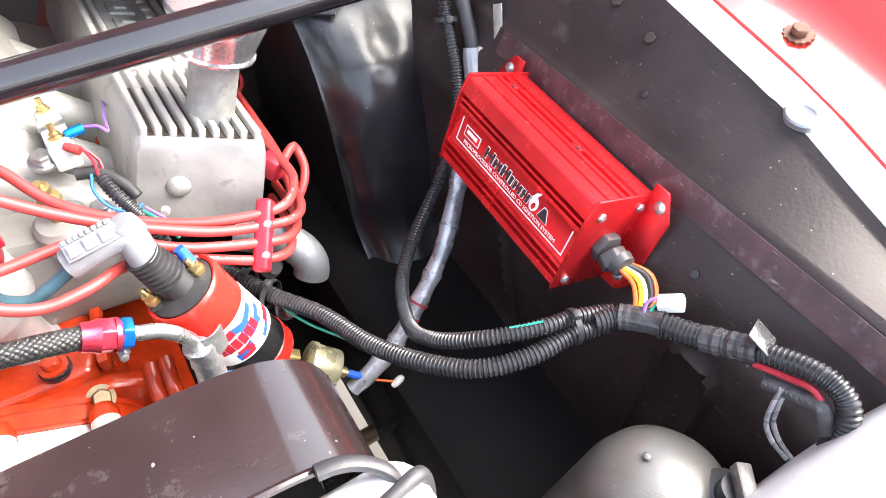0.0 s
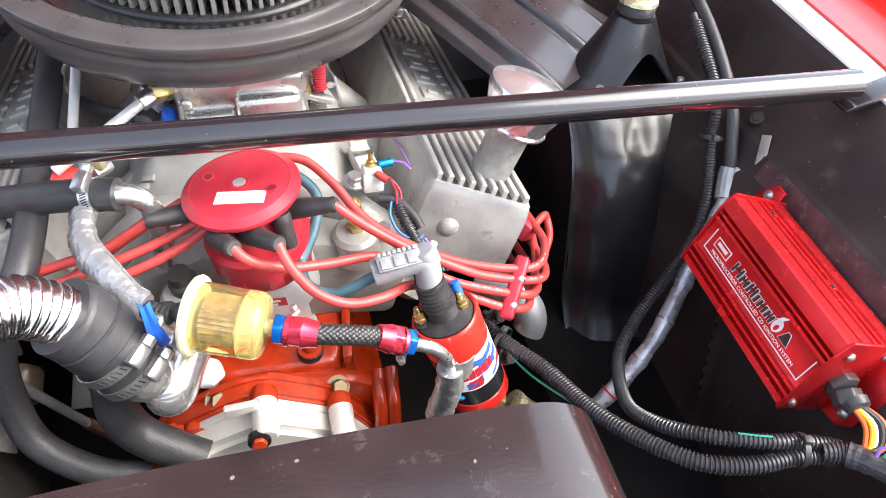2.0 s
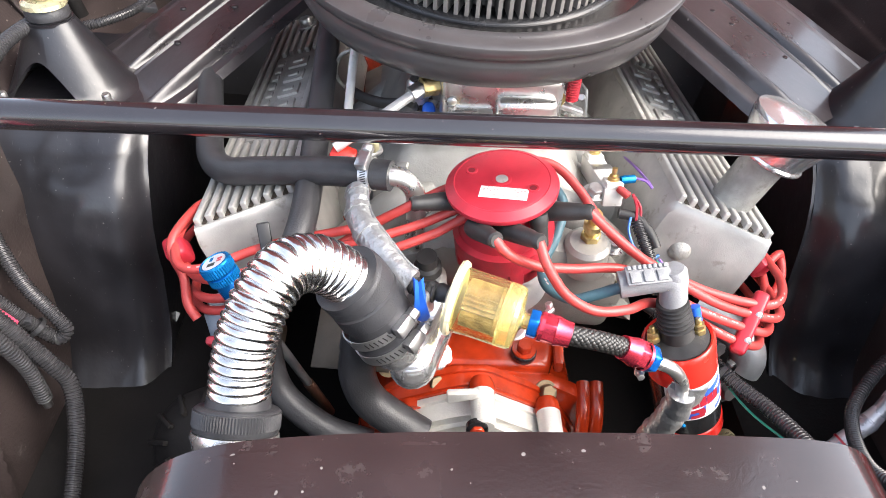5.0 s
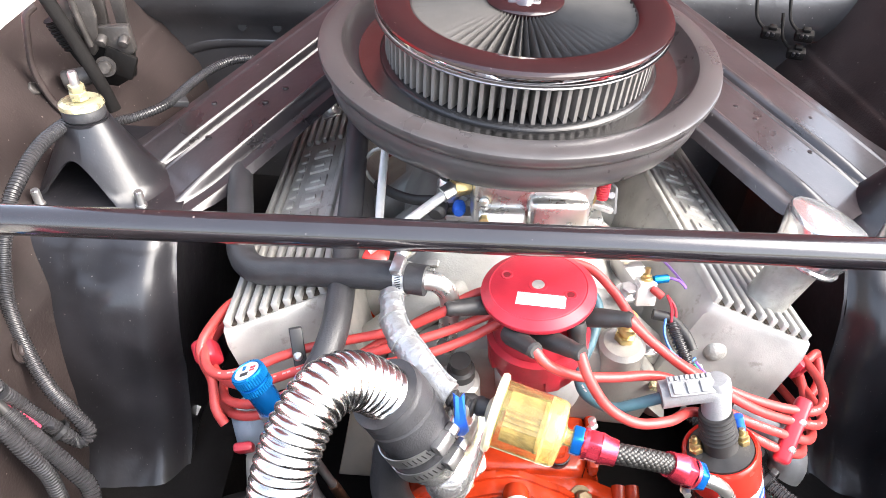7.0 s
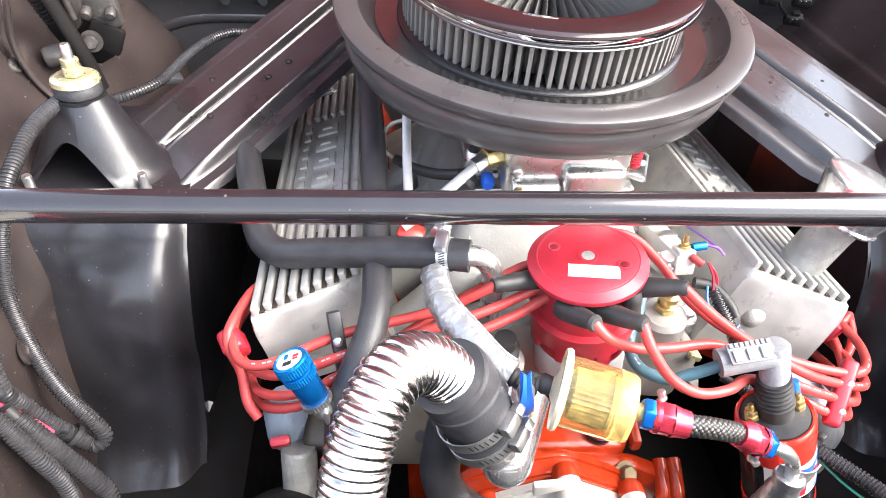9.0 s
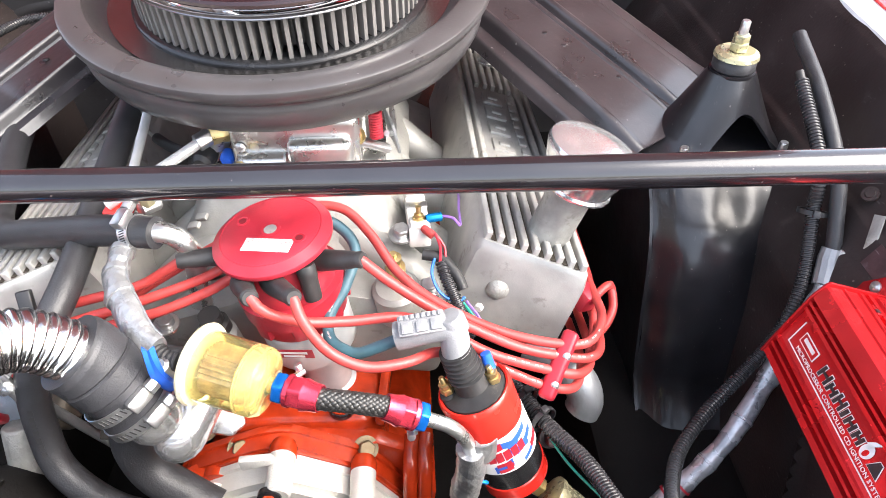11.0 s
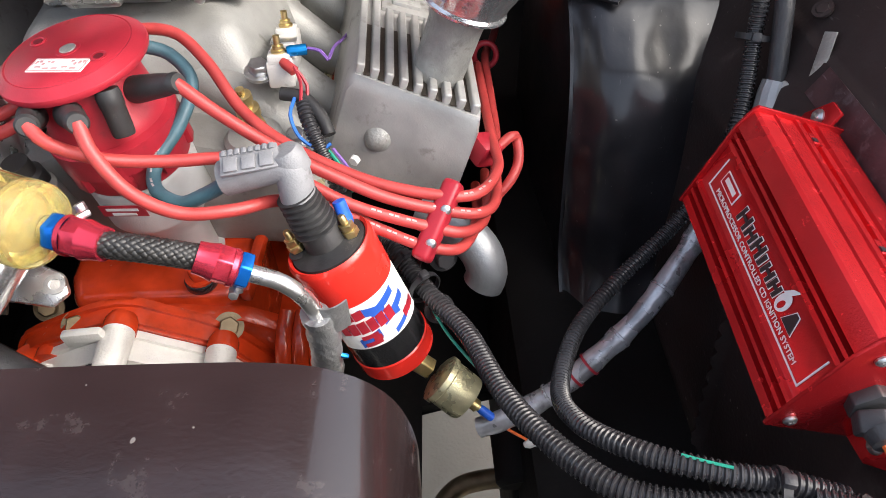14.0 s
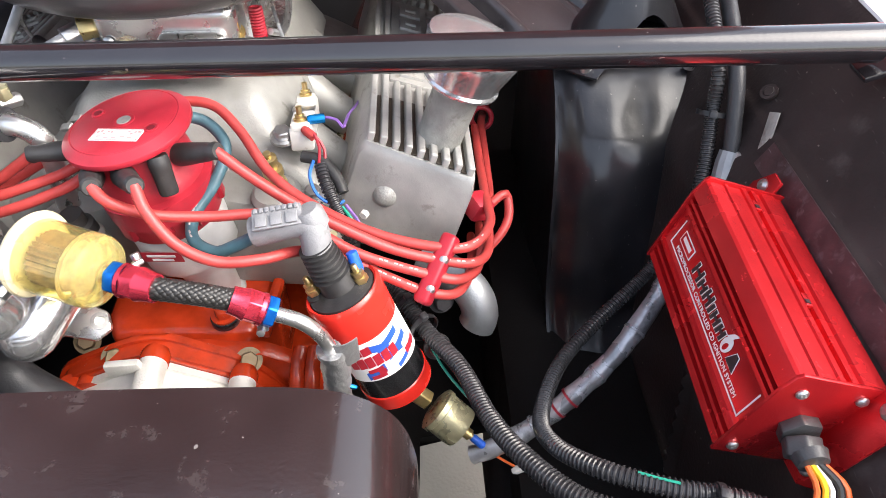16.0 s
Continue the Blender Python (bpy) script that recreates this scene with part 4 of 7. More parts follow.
carb = thing("carburettor", (0, 0.22, 0.862), "polished metal four barrel carburettor with linkages", "carburettor")
part("base_plate", box(pose(0.01, 0.225, 0.869), 0.155, 0.20, 0.012, 0.003), MACHINED, carb)
part("main_body", box(pose(0.01, 0.225, 0.905), 0.125, 0.15, 0.06, 0.008), MACHINED, carb)
bowl = part("float_bowl", box(pose(0.012, 0.128, 0.906), 0.112, 0.05, 0.056, 0.009, segments=3), MACHINED, carb, "polished float bowl with screws")
part("bowl_front", box(pose(0.034, 0.099, 0.899), 0.056, 0.018, 0.034, 0.007, segments=3), MACHINED, bowl)
part("bowl_front", lathe([(0.0, 0.0), (0.011, 0.0), (0.013, 0.002), (0.013, 0.040), (0.011, 0.042), (0.0, 0.042)], axis((-0.038, 0.103, 0.890), (0.006, 0.103, 0.890)), 24), MACHINED, bowl)
part("bowl_foot", box(pose(-0.016, 0.106, 0.879), 0.036, 0.016, 0.010, 0.003), MACHINED, bowl)
part("sight_plug", prism(hexagon(0.0048), pose(-0.034, 0.090, 0.898, 90, 0, 0), 0, 0.006, 0.0006), BRASS, bowl)
for x in (-0.034, 0.058):
    for z in (0.878, 0.908):
        part("bowl_screw", screw(pose(x, 0.102, z, 90, 0, 0), 0.0045), STEEL, bowl)
part("inlet_nut", prism(hexagon(0.010), axis((-0.062, 0.118, 0.912), (-0.045, 0.125, 0.912)), 0, 0.016, 0.001), BRASS, carb, "brass fuel inlet nut")
part("blue_cap", lathe([(0.0055, 0), (0.0064, 0.003), (0.0064, 0.010), (0.0045, 0.013), (0, 0.013)], axis((-0.054, 0.132, 0.884), (-0.056, 0.10, 0.878)), 20), BLUE, carb, "blue vacuum cap")
part("black_cap", lathe([(0.0085, 0), (0.0095, 0.004), (0.0095, 0.016), (0.006, 0.02), (0, 0.02)], axis((-0.072, 0.135, 0.884), (-0.080, 0.105, 0.880)), 20), BOOT, carb)
part("vacuum_port", lathe([(0.011, 0), (0.011, 0.018), (0.008, 0.022), (0, 0.022)], pose(-0.065, 0.14, 0.886), 20), STEEL, carb)
spring = []
for k in range(121):
    a = 2 * math.pi * k / 12
    spring.append(Vector((0.081 + 0.0052 * math.cos(a), 0.130 + 0.0052 * math.sin(a), 0.896 + 0.026 * k / 120)))
part("spring", sweep(bmesh.new(), spring, 0.0012, 6), CAP_RED, carb, "red accelerator pump spring")
part("pump_arm", box(pose(0.072, 0.128, 0.892, 0, 20, 0), 0.045, 0.01, 0.006, 0.002), STEEL, carb)
part("pump_screw", bolt(pose(0.062, 0.118, 0.905, 20, 0, 0), 0.007, 0.012), BRASS, carb)
part("linkage", tube([(0.09, 0.13, 0.90), (0.096, 0.15, 0.89), (0.094, 0.20, 0.88), (0.09, 0.25, 0.89)], 0.003, 8), STEEL, carb)
part("bracket", box(pose(0.094, 0.155, 0.888, 0, 80, 15), 0.032, 0.036, 0.003, 0.001), STEEL_DULL, carb)
fl = thing("fuel_line", (-0.08, 0.05, 0.88), "bright metal fuel line running to the carburettor", "fuel line")
part("line", tube([(-0.062, 0.116, 0.912), (-0.085, 0.095, 0.905), (-0.118, 0.06, 0.898), (-0.135, 0.05, 0.89)], 0.0046, 12), SATIN_ALLOY, fl)
part("flare_nut", prism(hexagon(0.008), axis((-0.072, 0.108, 0.909), (-0.055, 0.122, 0.913)), 0, 0.014, 0.001), STEEL, fl)
solid("linkage_rod", tube([(-0.128, 0.075, 0.885), (-0.128, 0.13, 0.90), (-0.126, 0.20, 0.925)], 0.0042, 12), SATIN_ALLOY, "straight polished steel rod beside the carburettor", "rod")
vh = thing("vacuum_hose", (-0.13, 0.18, 0.87), "thin grey vacuum line looping into a black rubber hose", "hose")
part("thin_line", tube([(-0.118, 0.176, 0.918), (-0.1253, 0.1825, 0.9141), (-0.141, 0.190, 0.904), (-0.149, 0.1943, 0.8840), (-0.143, 0.188, 0.873), (-0.1321, 0.1791, 0.870)], 0.0020, 10), DULL_TUBE, vh)
part("rubber_end", tube([(-0.136, 0.183, 0.870), (-0.118, 0.165, 0.871), (-0.098, 0.148, 0.876), (-0.078, 0.136, 0.884)], 0.0052, 12), BOOT, vh)


# ---- valve covers ----
def valve_cover(side):
    t = thing("valve_cover", (side * 0.215, 0.22, 0.76), "dusty cast aluminium finned valve cover, darker between the fins", "valve cover", "valve covers")
    m = Matrix.Translation((side * 0.214, 0.012, 0.848)) @ pose(0, 0, 0, -4.5, 0, 0) @ pose(0, 0, 0, 0, side * 17, 0)
    s = side
    LEN, SLANT = 0.47, 0.24
    # body: cross-section, u to the outside, pulled back along the engine
    sec = [(-0.052, -0.100), (0.050, -0.085), (0.0500, -0.016), (0.0475, -0.0048), (-0.0435, -0.0048), (-0.048, -0.014)]
    bm = bmesh.new()
    rows = []
    for y, k, dz in ((-0.004, 0.97, -0.004), (-0.001, 0.99, -0.001), (0.006, 1.0, 0), (LEN - 0.008, 1.0, 0), (LEN, 0.94, -0.004)):
        rows.append([bm.verts.new(m @ Vector((s * u * k, y + SLANT * (0.05 - u) * (1 - y / LEN), (w + 0.05) * k - 0.05 + (dz if w > -0.05 else 0)))) for u, w in sec])
    for a, b in zip(rows, rows[1:]):
        for k in range(len(sec)):
            bm.faces.new((a[k], a[(k + 1) % len(sec)], b[(k + 1) % len(sec)], b[k]))
    bm.faces.new(rows[0])
    bm.faces.new(rows[-1])
    bmesh.ops.bevel(bm, geom=[e for e in bm.edges if e.calc_face_angle(0) > 0.5], offset=0.004, segments=3, affect="EDGES", profile=0.5, clamp_overlap=True)
    body = part("body", bm, CAST, t)
    # fins: long ridges, broken in the middle by the raised lettering panel
    us = [-0.0405 + 0.0104 * k for k in range(9)]
    for k, u in enumerate(us):
        inner = 2 <= k <= 6
        runs = ((0.0005, 0.125), (0.345, LEN - 0.01)) if inner else ((0.0005, LEN - 0.01),)
        for y0, y1 in runs:
            y0 += SLANT * (0.05 - u) if y0 < 0.1 else 0
            f = box(m @ pose(s * u, (y0 + y1) / 2, -0.0045), 0.0060, y1 - y0, 0.013, 0.0016, segments=3)
            part("fin", f, CAST, body)
    # dark brown strips on the front stretch of the slot floors
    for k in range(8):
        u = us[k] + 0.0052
        part("slot_strip", box(m @ pose(s * u, 0.05 + SLANT * (0.05 - u) / 2, -0.0047), 0.0046, 0.10 - SLANT * (0.05 - u), 0.0008), OILY, body, "dark brown strip on the slot floor")
    part("panel", box(m @ pose(s * 0.001, 0.235, -0.0045), 0.054, 0.205, 0.006, 0.0015), CAST, body)
    # raised blocks in place of the maker's lettering
    for k in range(5):
        part("raised_block", box(m @ pose(s * -0.005, 0.155 + 0.038 * k, -0.001, 0, 0, 0), 0.024, 0.026, 0.005, 0.0012), CAST, body)
        part("raised_bar", box(m @ pose(s * -0.005, 0.155 + 0.038 * k, 0.0016), 0.012, 0.008, 0.004, 0.0010), CAST, body)
    for k in range(9):
        part("raised_bar", box(m @ pose(s * 0.019, 0.148 + 0.021 * k, -0.001), 0.008, 0.013, 0.004, 0.001), CAST, body)
    for y in (0.42,):
        part("cover_bolt", bolt(m @ pose(0, y, 0.002, 0, 0, 12), 0.009, 0.012), STEEL, t, "steel hold-down bolt")
    return t, m


rvc, MR = valve_cover(1)
lvc, ML = valve_cover(-1)
part("stud_boss", lathe([(0.0165, -0.014), (0.0140, -0.002), (0.0110, 0.005), (0.0072, 0.0095), (0.0035, 0.0115), (0, 0.012)], axis((0.1835, 0.0270, 0.803), (0.1740, 0.0110, 0.800)), 24), DULL_TUBE, rvc, "dull cast boss")
part("stud_nut", bolt(axis((0.1665, 0.0110, 0.796), (0.1630, 0.0040, 0.796)), 0.0040, 0.005, washer=False), WHITE, rvc)
solid("rocker_gasket", box(MR @ pose(-0.054, 0.23, -0.100), 0.012, 0.46, 0.006, 0.001), CADMIUM, "brown cork gasket strip beside the valve cover", "gasket")

# oil filler tube and chrome breather
br = thing("oil_breather", (0.228, 0.055, 0.842), "chrome push-in oil breather on an alloy filler tube", "breather")
F0, F1 = Vector((0.2270, 0.0555, 0.8290)), Vector((0.2490, 0.0560, 0.8950))
mt = axis(F0, F1)
part("filler_tube", lathe([(0.0205, -0.006), (0.0200, 0.001), (0.0192, 0.003), (0.0196, 0.052), (0.0205, 0.062), (0.0, 0.064)], mt, 32), DULL_TUBE, br, "dull cast filler tube")
cap = part("cap", lathe([(0.018, 0.0625), (0.0285, 0.0635), (0.0312, 0.0650), (0.0315, 0.0670), (0.0300, 0.0690), (0.0310, 0.0740), (0.0362, 0.0890), (0.0386, 0.0970), (0.0390, 0.1000), (0.0378, 0.1030), (0.0330, 0.1055), (0.018, 0.1070), (0, 0.1075)], mt, 56), POLISHED, br, "polished chrome breather cap")


# ---- distributor ----
D0 = Vector((0.004, 0.0, 0.900))
DN = Vector((-0.13, -0.02, 1)).normalized()
md = upright(D0, DN)
dist = thing("distributor", (0.02, 0, 0.70), "red and silver ignition distributor with flat red cap", "distributor")
disk = part("cap_disc", lathe([(0.0, 0.0), (0.0372, 0.0), (0.0380, -0.0005), (0.0390, -0.0003), (0.0448, -0.0040), (0.0458, -0.0046), (0.0461, -0.0056), (0.0459, -0.0082), (0.0452, -0.0092), (0.040, -0.0100), (0.0, -0.0100)], md, 72), CAP_RED, dist)
part("plug_seat", lathe([(0.0078, -0.0002), (0.0078, 0.0004), (0.0070, 0.0007), (0.0058, 0.0004), (0.0, 0.0004)], md, 24), CAP_RED, disk)
part("centre_plug", lathe([(0.0052, 0.0), (0.0050, 0.0007), (0.0, 0.0007)], md, 20), DULL_TUBE, disk)
for a in (161, -19):
    hole = md @ pose(0, 0, 0, 0, 0, a - 12) @ pose(0.0275, 0, 0)
    part("screw_seat", lathe([(0.0052, -0.0002), (0.0052, 0.0005), (0.0042, 0.0008), (0.0030, 0.0003), (0.0, 0.0003)], hole, 20), CAP_RED, disk)
    part("screw_hole", lathe([(0.0029, 0.0), (0.0029, 0.0006), (0.0, 0.0006)], hole, 16), HOLE_RED, disk)
label_m = md @ pose(0.0, -0.0175, 0.0, 0, 0, -14)
lbl = part("label", prism([(-0.019, -0.0066), (0.019, -0.0066), (0.019, 0.0066), (-0.019, 0.0066)], label_m, 0.0, 0.0005), LABEL_WHITE, disk, "small pale worn label with faded red print")
for x0, y0, w, h in ((0, 0.0058, 0.036, 0.0006), (0, -0.0058, 0.036, 0.0006), (-0.0180, 0, 0.0006, 0.011), (0.0180, 0, 0.0006, 0.011)):
    part("label_line", box(label_m @ pose(x0, y0, 0.0006), w, h, 0.0003), FADED_RED, lbl)
for k in (0, 1, 2, 3, 4, 9, 10, 11, 12):
    part("label_mark", box(label_m @ pose(-0.0160 + 0.0027 * k, 0.0022 + 0.0014 * math.sin(k * 2.3), 0.0006, 0, 0, 20 * math.sin(k * 1.7)), 0.0017, 0.0020 + 0.0008 * math.cos(k * 1.1), 0.0003), FADED_RED, lbl)
for k in range(5):
    part("label_mark", box(label_m @ pose(-0.0130 + 0.0062 * k, -0.0030 + 0.0008 * math.cos(k * 2.1), 0.0006), 0.0040, 0.0012, 0.0003), FADED_RED, lbl)
part("cap_body", lathe([(0.030, -0.010), (0.033, -0.018), (0.0355, -0.040), (0.037, -0.042), (0.038, -0.050), (0.0435, -0.052), (0.0430, -0.070), (0.0400, -0.072), (0.0388, -0.086), (0.0375, -0.088), (0.0, -0.088)], md, 48), CAP_RED, dist)
for k in range(8):
    part("side_rib", box(md @ pose(0, 0, 0, 0, 0, 45 * k + 10) @ pose(0.0385, 0, -0.068), 0.009, 0.013, 0.030, 0.002), CAP_RED, dist)
part("housing", lathe([(0.0365, -0.086), (0.0380, -0.090), (0.0385, -0.092), (0.0385, -0.124), (0.036, -0.128), (0.026, -0.141), (0.0215, -0.150), (0.0205, -0.185), (0.024, -0.188), (0.024, -0.198), (0, -0.198)], md, 40), SATIN_ALLOY, dist, "satin alloy distributor housing")
m = md @ pose(0, 0, 0, 0, 0, -100) @ pose(0.0388, 0, -0.101, 90, 0, 90)
part("name_plate", box(m, 0.034, 0.010, 0.0008, 0.0002), CAP_RED, dist, "small red name plate")
for w, dy in ((0.024, 0.0016), (0.018, -0.0026)):
    part("plate_bar", box(m @ pose(0, dy, 0.0006), w, 0.0022, 0.0004), LABEL_WHITE, dist)


def lead(name, pts, boot_to, material=LEAD_RED, r=0.0040, label="red silicone spark plug lead with black boot", group="spark plug leads", boots=True):
    """A lead from its boot under the cap disc to its end."""
    t = thing(name, pts[0], label, "spark plug lead", group)
    part("wire", tube(pts, r, 14), material, t)
    # worn print along the top of the lead
    run = even(pts, 0.004)
    start = len(run) // 2
    for k in range(start, min(start + 9, len(run) - 1)):
        if k % 3:
            d = (run[k + 1] - run[k]).normalized()
            up = (Vector((0, -0.35, 1)) - d * Vector((0, -0.35, 1)).dot(d)).normalized()
            part("printed_bar", box(upright(run[k] + up * (r - 0.0001), up, d), 0.0030, 0.0013, 0.0004), PRINT_GREY, t)
    if boots:
        a, b = Vector(boot_to), Vector(pts[0])
        d = (b - a).normalized()
        part("boot", sweep(bmesh.new(), [a + d * k * ((b - a).length + 0.003) for k in (0, 0.12, 0.3, 0.75, 0.86, 0.94, 1.0)], [0.0078, 0.0086, 0.0082, 0.0068, 0.0060, 0.0066, 0.0052], 20), BOOT, t, "black rubber boot")
    return t


def cap_point(deg, r=0.028, h=-0.022):
    return md @ Vector((r * math.cos(radians(deg)), r * math.sin(radians(deg)), h))


lead("spark_plug_lead", [(0.022, 0.034, 0.887), (0.034, 0.044, 0.887), (0.056, 0.041, 0.884), (0.076, 0.024, 0.872), (0.099, -0.004, 0.852), (0.132, -0.025, 0.836), (0.182, -0.043, 0.820), (0.232, -0.049, 0.810), (0.255, -0.039, 0.805), (0.269, -0.010, 0.800), (0.269, 0.023, 0.796), (0.270, 0.075, 0.785), (0.274, 0.184, 0.760)], cap_point(70), boots=False)
lead("spark_plug_lead", [(0.0718, -0.0288, 0.8921), (0.094, -0.036, 0.874), (0.124, -0.044, 0.853), (0.155, -0.051, 0.836), (0.190, -0.056, 0.818), (0.227, -0.055, 0.803), (0.252, -0.050, 0.794), (0.266, -0.028, 0.784), (0.272, 0.019, 0.770), (0.276, 0.073, 0.748)], (0.036, -0.010, 0.876))
lead("spark_plug_lead", [(-0.0046, -0.0593, 0.8884), (0.006, -0.066, 0.880), (0.030, -0.064, 0.866), (0.062, -0.056, 0.856), (0.102, -0.048, 0.849), (0.133, -0.052, 0.836), (0.169, -0.062, 0.818), (0.220, -0.064, 0.796), (0.244, -0.058, 0.785), (0.260, -0.026, 0.770), (0.268, 0.053, 0.740)], (-0.019, -0.028, 0.873))
lead("spark_plug_lead", [(0.0271, -0.0664, 0.894), (0.034, -0.078, 0.880), (0.050, -0.088, 0.860), (0.074, -0.091, 0.846), (0.102, -0.084, 0.840), (0.126, -0.068, 0.831), (0.157, -0.062, 0.815), (0.185, -0.067, 0.800), (0.214, -0.072, 0.787), (0.238, -0.064, 0.775), (0.253, -0.025, 0.760), (0.260, 0.048, 0.730)], (0.003, -0.030, 0.875))
lead("spark_plug_lead", [(-0.066, -0.008, 0.879), (-0.082, -0.008, 0.868), (-0.106, -0.008, 0.854), (-0.146, -0.013, 0.846), (-0.176, -0.017, 0.841), (-0.202, -0.024, 0.836), (-0.226, -0.034, 0.831), (-0.247, -0.036, 0.826), (-0.262, -0.026, 0.822), (-0.270, -0.006, 0.822), (-0.270, 0.022, 0.822), (-0.260, 0.044, 0.822), (-0.25, 0.07, 0.80)], cap_point(172))
lead("spark_plug_lead", [(-0.018, 0.002, 0.872), (-0.032, -0.001, 0.867), (-0.045, -0.004, 0.862), (-0.060, -0.008, 0.857), (-0.098, -0.019, 0.850), (-0.142, -0.028, 0.842), (-0.184, -0.034, 0.832), (-0.211, -0.037, 0.822), (-0.238, -0.034, 0.812), (-0.262, -0.012, 0.802), (-0.276, 0.023, 0.798), (-0.272, 0.060, 0.79)], cap_point(190), boots=False)
lead("spark_plug_lead", [(-0.014, -0.006, 0.870), (-0.026, -0.009, 0.864), (-0.038, -0.012, 0.858), (-0.050, -0.016, 0.853), (-0.085, -0.027, 0.845), (-0.133, -0.034, 0.835), (-0.185, -0.043, 0.820), (-0.202, -0.047, 0.812), (-0.229, -0.046, 0.802), (-0.252, -0.030, 0.790), (-0.266, 0.010, 0.770)], cap_point(205), boots=False)
lead("spark_plug_lead", [(-0.016, 0.018, 0.878), (-0.028, 0.018, 0.877), (-0.040, 0.018, 0.874), (-0.066, 0.012, 0.862), (-0.10, 0.002, 0.846), (-0.146, -0.02, 0.828), (-0.190, -0.048, 0.808), (-0.225, -0.05, 0.792), (-0.25, -0.035, 0.778), (-0.27, 0.0, 0.755)], cap_point(150), boots=False)
lead("coil_lead", [(0.030, 0.036, 0.880), (0.048, 0.037, 0.872), (0.063, 0.020, 0.861), (0.056, -0.006, 0.846), (0.043, -0.030, 0.835), (0.045, -0.050, 0.829), (0.063, -0.064, 0.829), (0.079, -0.066, 0.836), (0.098, -0.068, 0.848)], cap_point(60), TEAL, 0.0046, "grey-blue lead from the distributor to the coil", "", False)
part("short_boot", lathe([(0.0070, 0), (0.0076, 0.004), (0.0074, 0.010), (0.0070, 0.0106), (0.0068, 0.027), (0.0062, 0.0285), (0.0, 0.0285)], axis((0.0312, -0.0300, 0.8905), (0.0360, -0.0405, 0.860)), 20), BOOT, dist, "short black blanking boot")

# lead separators
for pts, mat, lab in ((((0.236, -0.040, 0.815), (0.210, -0.080, 0.782)), CAP_RED, "red plastic lead separator with two screws"), (((-0.190, -0.012, 0.858), (-0.178, -0.052, 0.796)), INK, "black lead separator with a screw")):
    a, b = Vector(pts[0]), Vector(pts[1])
    sep = thing("lead_separator", b, lab, "lead separator", "lead separators")
    m = axis(a, b)
    ln = (b - a).length
    part("plate", box(m @ pose(0, 0, ln / 2), 0.013 if a.x > 0 else 0.0105, 0.015 if a.x > 0 else 0.008, ln, 0.0036 if a.x > 0 else 0.0012, segments=3), mat, sep)
    for k in (0.3, 0.72):
        out = m @ Vector((0, 0, ln * k)) + Vector((0, -0.0068 if a.x > 0 else -0.0042, 0.002))
        part("screw", screw(axis(out, out + Vector((0.1 if a.x > 0 else 0, -1, 0.55))), 0.0038), STEEL, sep)
tie2 = thing("lead_clip", (-0.276, 0.01, 0.80), "red plastic clip round the leads at the valve cover", "clip", "lead clips")
part("clip_block", box(pose(-0.271, 0.0, 0.812, 20, -20, 20), 0.018, 0.022, 0.026, 0.005, segments=3), CAP_RED, tie2)
tie = thing("lead_clip", (0.272, 0.02, 0.79), "red plastic clip holding the leads at the valve cover", "clip", "lead clips")
part("clip_block", box(pose(0.262, 0.022, 0.790, 10, 20, 30), 0.02, 0.022, 0.02, 0.004), CAP_RED, tie)
solid("lead_loop", tube([(0.31, 0.33, 0.714), (0.300, 0.28, 0.730), (0.2836, 0.206, 0.754), (0.279, 0.12, 0.767), (0.2755, 0.05, 0.776), (0.268, 0.0, 0.775), (0.256, -0.035, 0.768)], 0.0042, 12), LEAD_RED, "red lead running back beside the valve cover", "spark plug lead", "spark plug leads")
tie3 = thing("lead_clip", (0.2836, 0.206, 0.75), "red plastic ring clip round the leads beside the valve cover", "clip", "lead clips")
part("ring", sweep(bmesh.new(), [Vector((0.2836 + 0.011 * math.cos(a), 0.206 + 0.004 * math.sin(a), 0.757 + 0.011 * math.sin(a))) for a in [2 * math.pi * k / 24 for k in range(25)]], 0.0030, 10), CAP_RED, tie3)
solid("lead_loop", tube([(0.270, 0.02, 0.79), (0.284, 0.030, 0.795), (0.289, 0.032, 0.79), (0.289, 0.018, 0.78), (0.282, 0.006, 0.772), (0.272, -0.002, 0.765)], 0.004, 12), LEAD_RED, "loose red lead looping beside the valve cover", "spark plug lead", "spark plug leads")
solid("lead_loop", tube([(-0.254, 0.06, 0.822), (-0.262, 0.04, 0.828), (-0.271, 0.01, 0.828), (-0.274, -0.004, 0.823), (-0.270, -0.014, 0.815), (-0.264, -0.02, 0.80), (-0.258, -0.040, 0.788), (-0.25, -0.048, 0.778)], 0.0042, 12), LEAD_RED, "loose red lead looping beside the valve cover", "spark plug lead", "spark plug leads")

# ---- ignition coil ----
C0, C1 = Vector((0.153, -0.0825, 0.803)), Vector((0.190, -0.0947, 0.701))
coil = thing("ignition_coil", C1, "red and black oil filled ignition coil with white label", "ignition coil")
mc = axis(C0, C1)
CL = (C1 - C0).length
RC = 0.0283
can = part("can", lathe([(RC, 0.004), (RC, CL - 0.016), (0, CL - 0.016)], mc, 48), COIL_BLACK, coil)
part("top_band", lathe([(RC - 0.0028, 0.002), (RC - 0.0026, -0.002), (RC - 0.0006, -0.0032), (RC + 0.0010, -0.001), (RC + 0.0012, 0.002), (RC + 0.0006, 0.030), (RC - 0.001, 0.030)], mc, 48, cap=False), COIL_RED, coil, "glossy red band")
part("bottom_band", lathe([(RC, CL - 0.017), (RC + 0.0008, CL - 0.016), (RC + 0.0008, CL - 0.003), (RC - 0.002, CL), (0, CL)], mc, 48), COIL_RED, coil, "glossy red band")


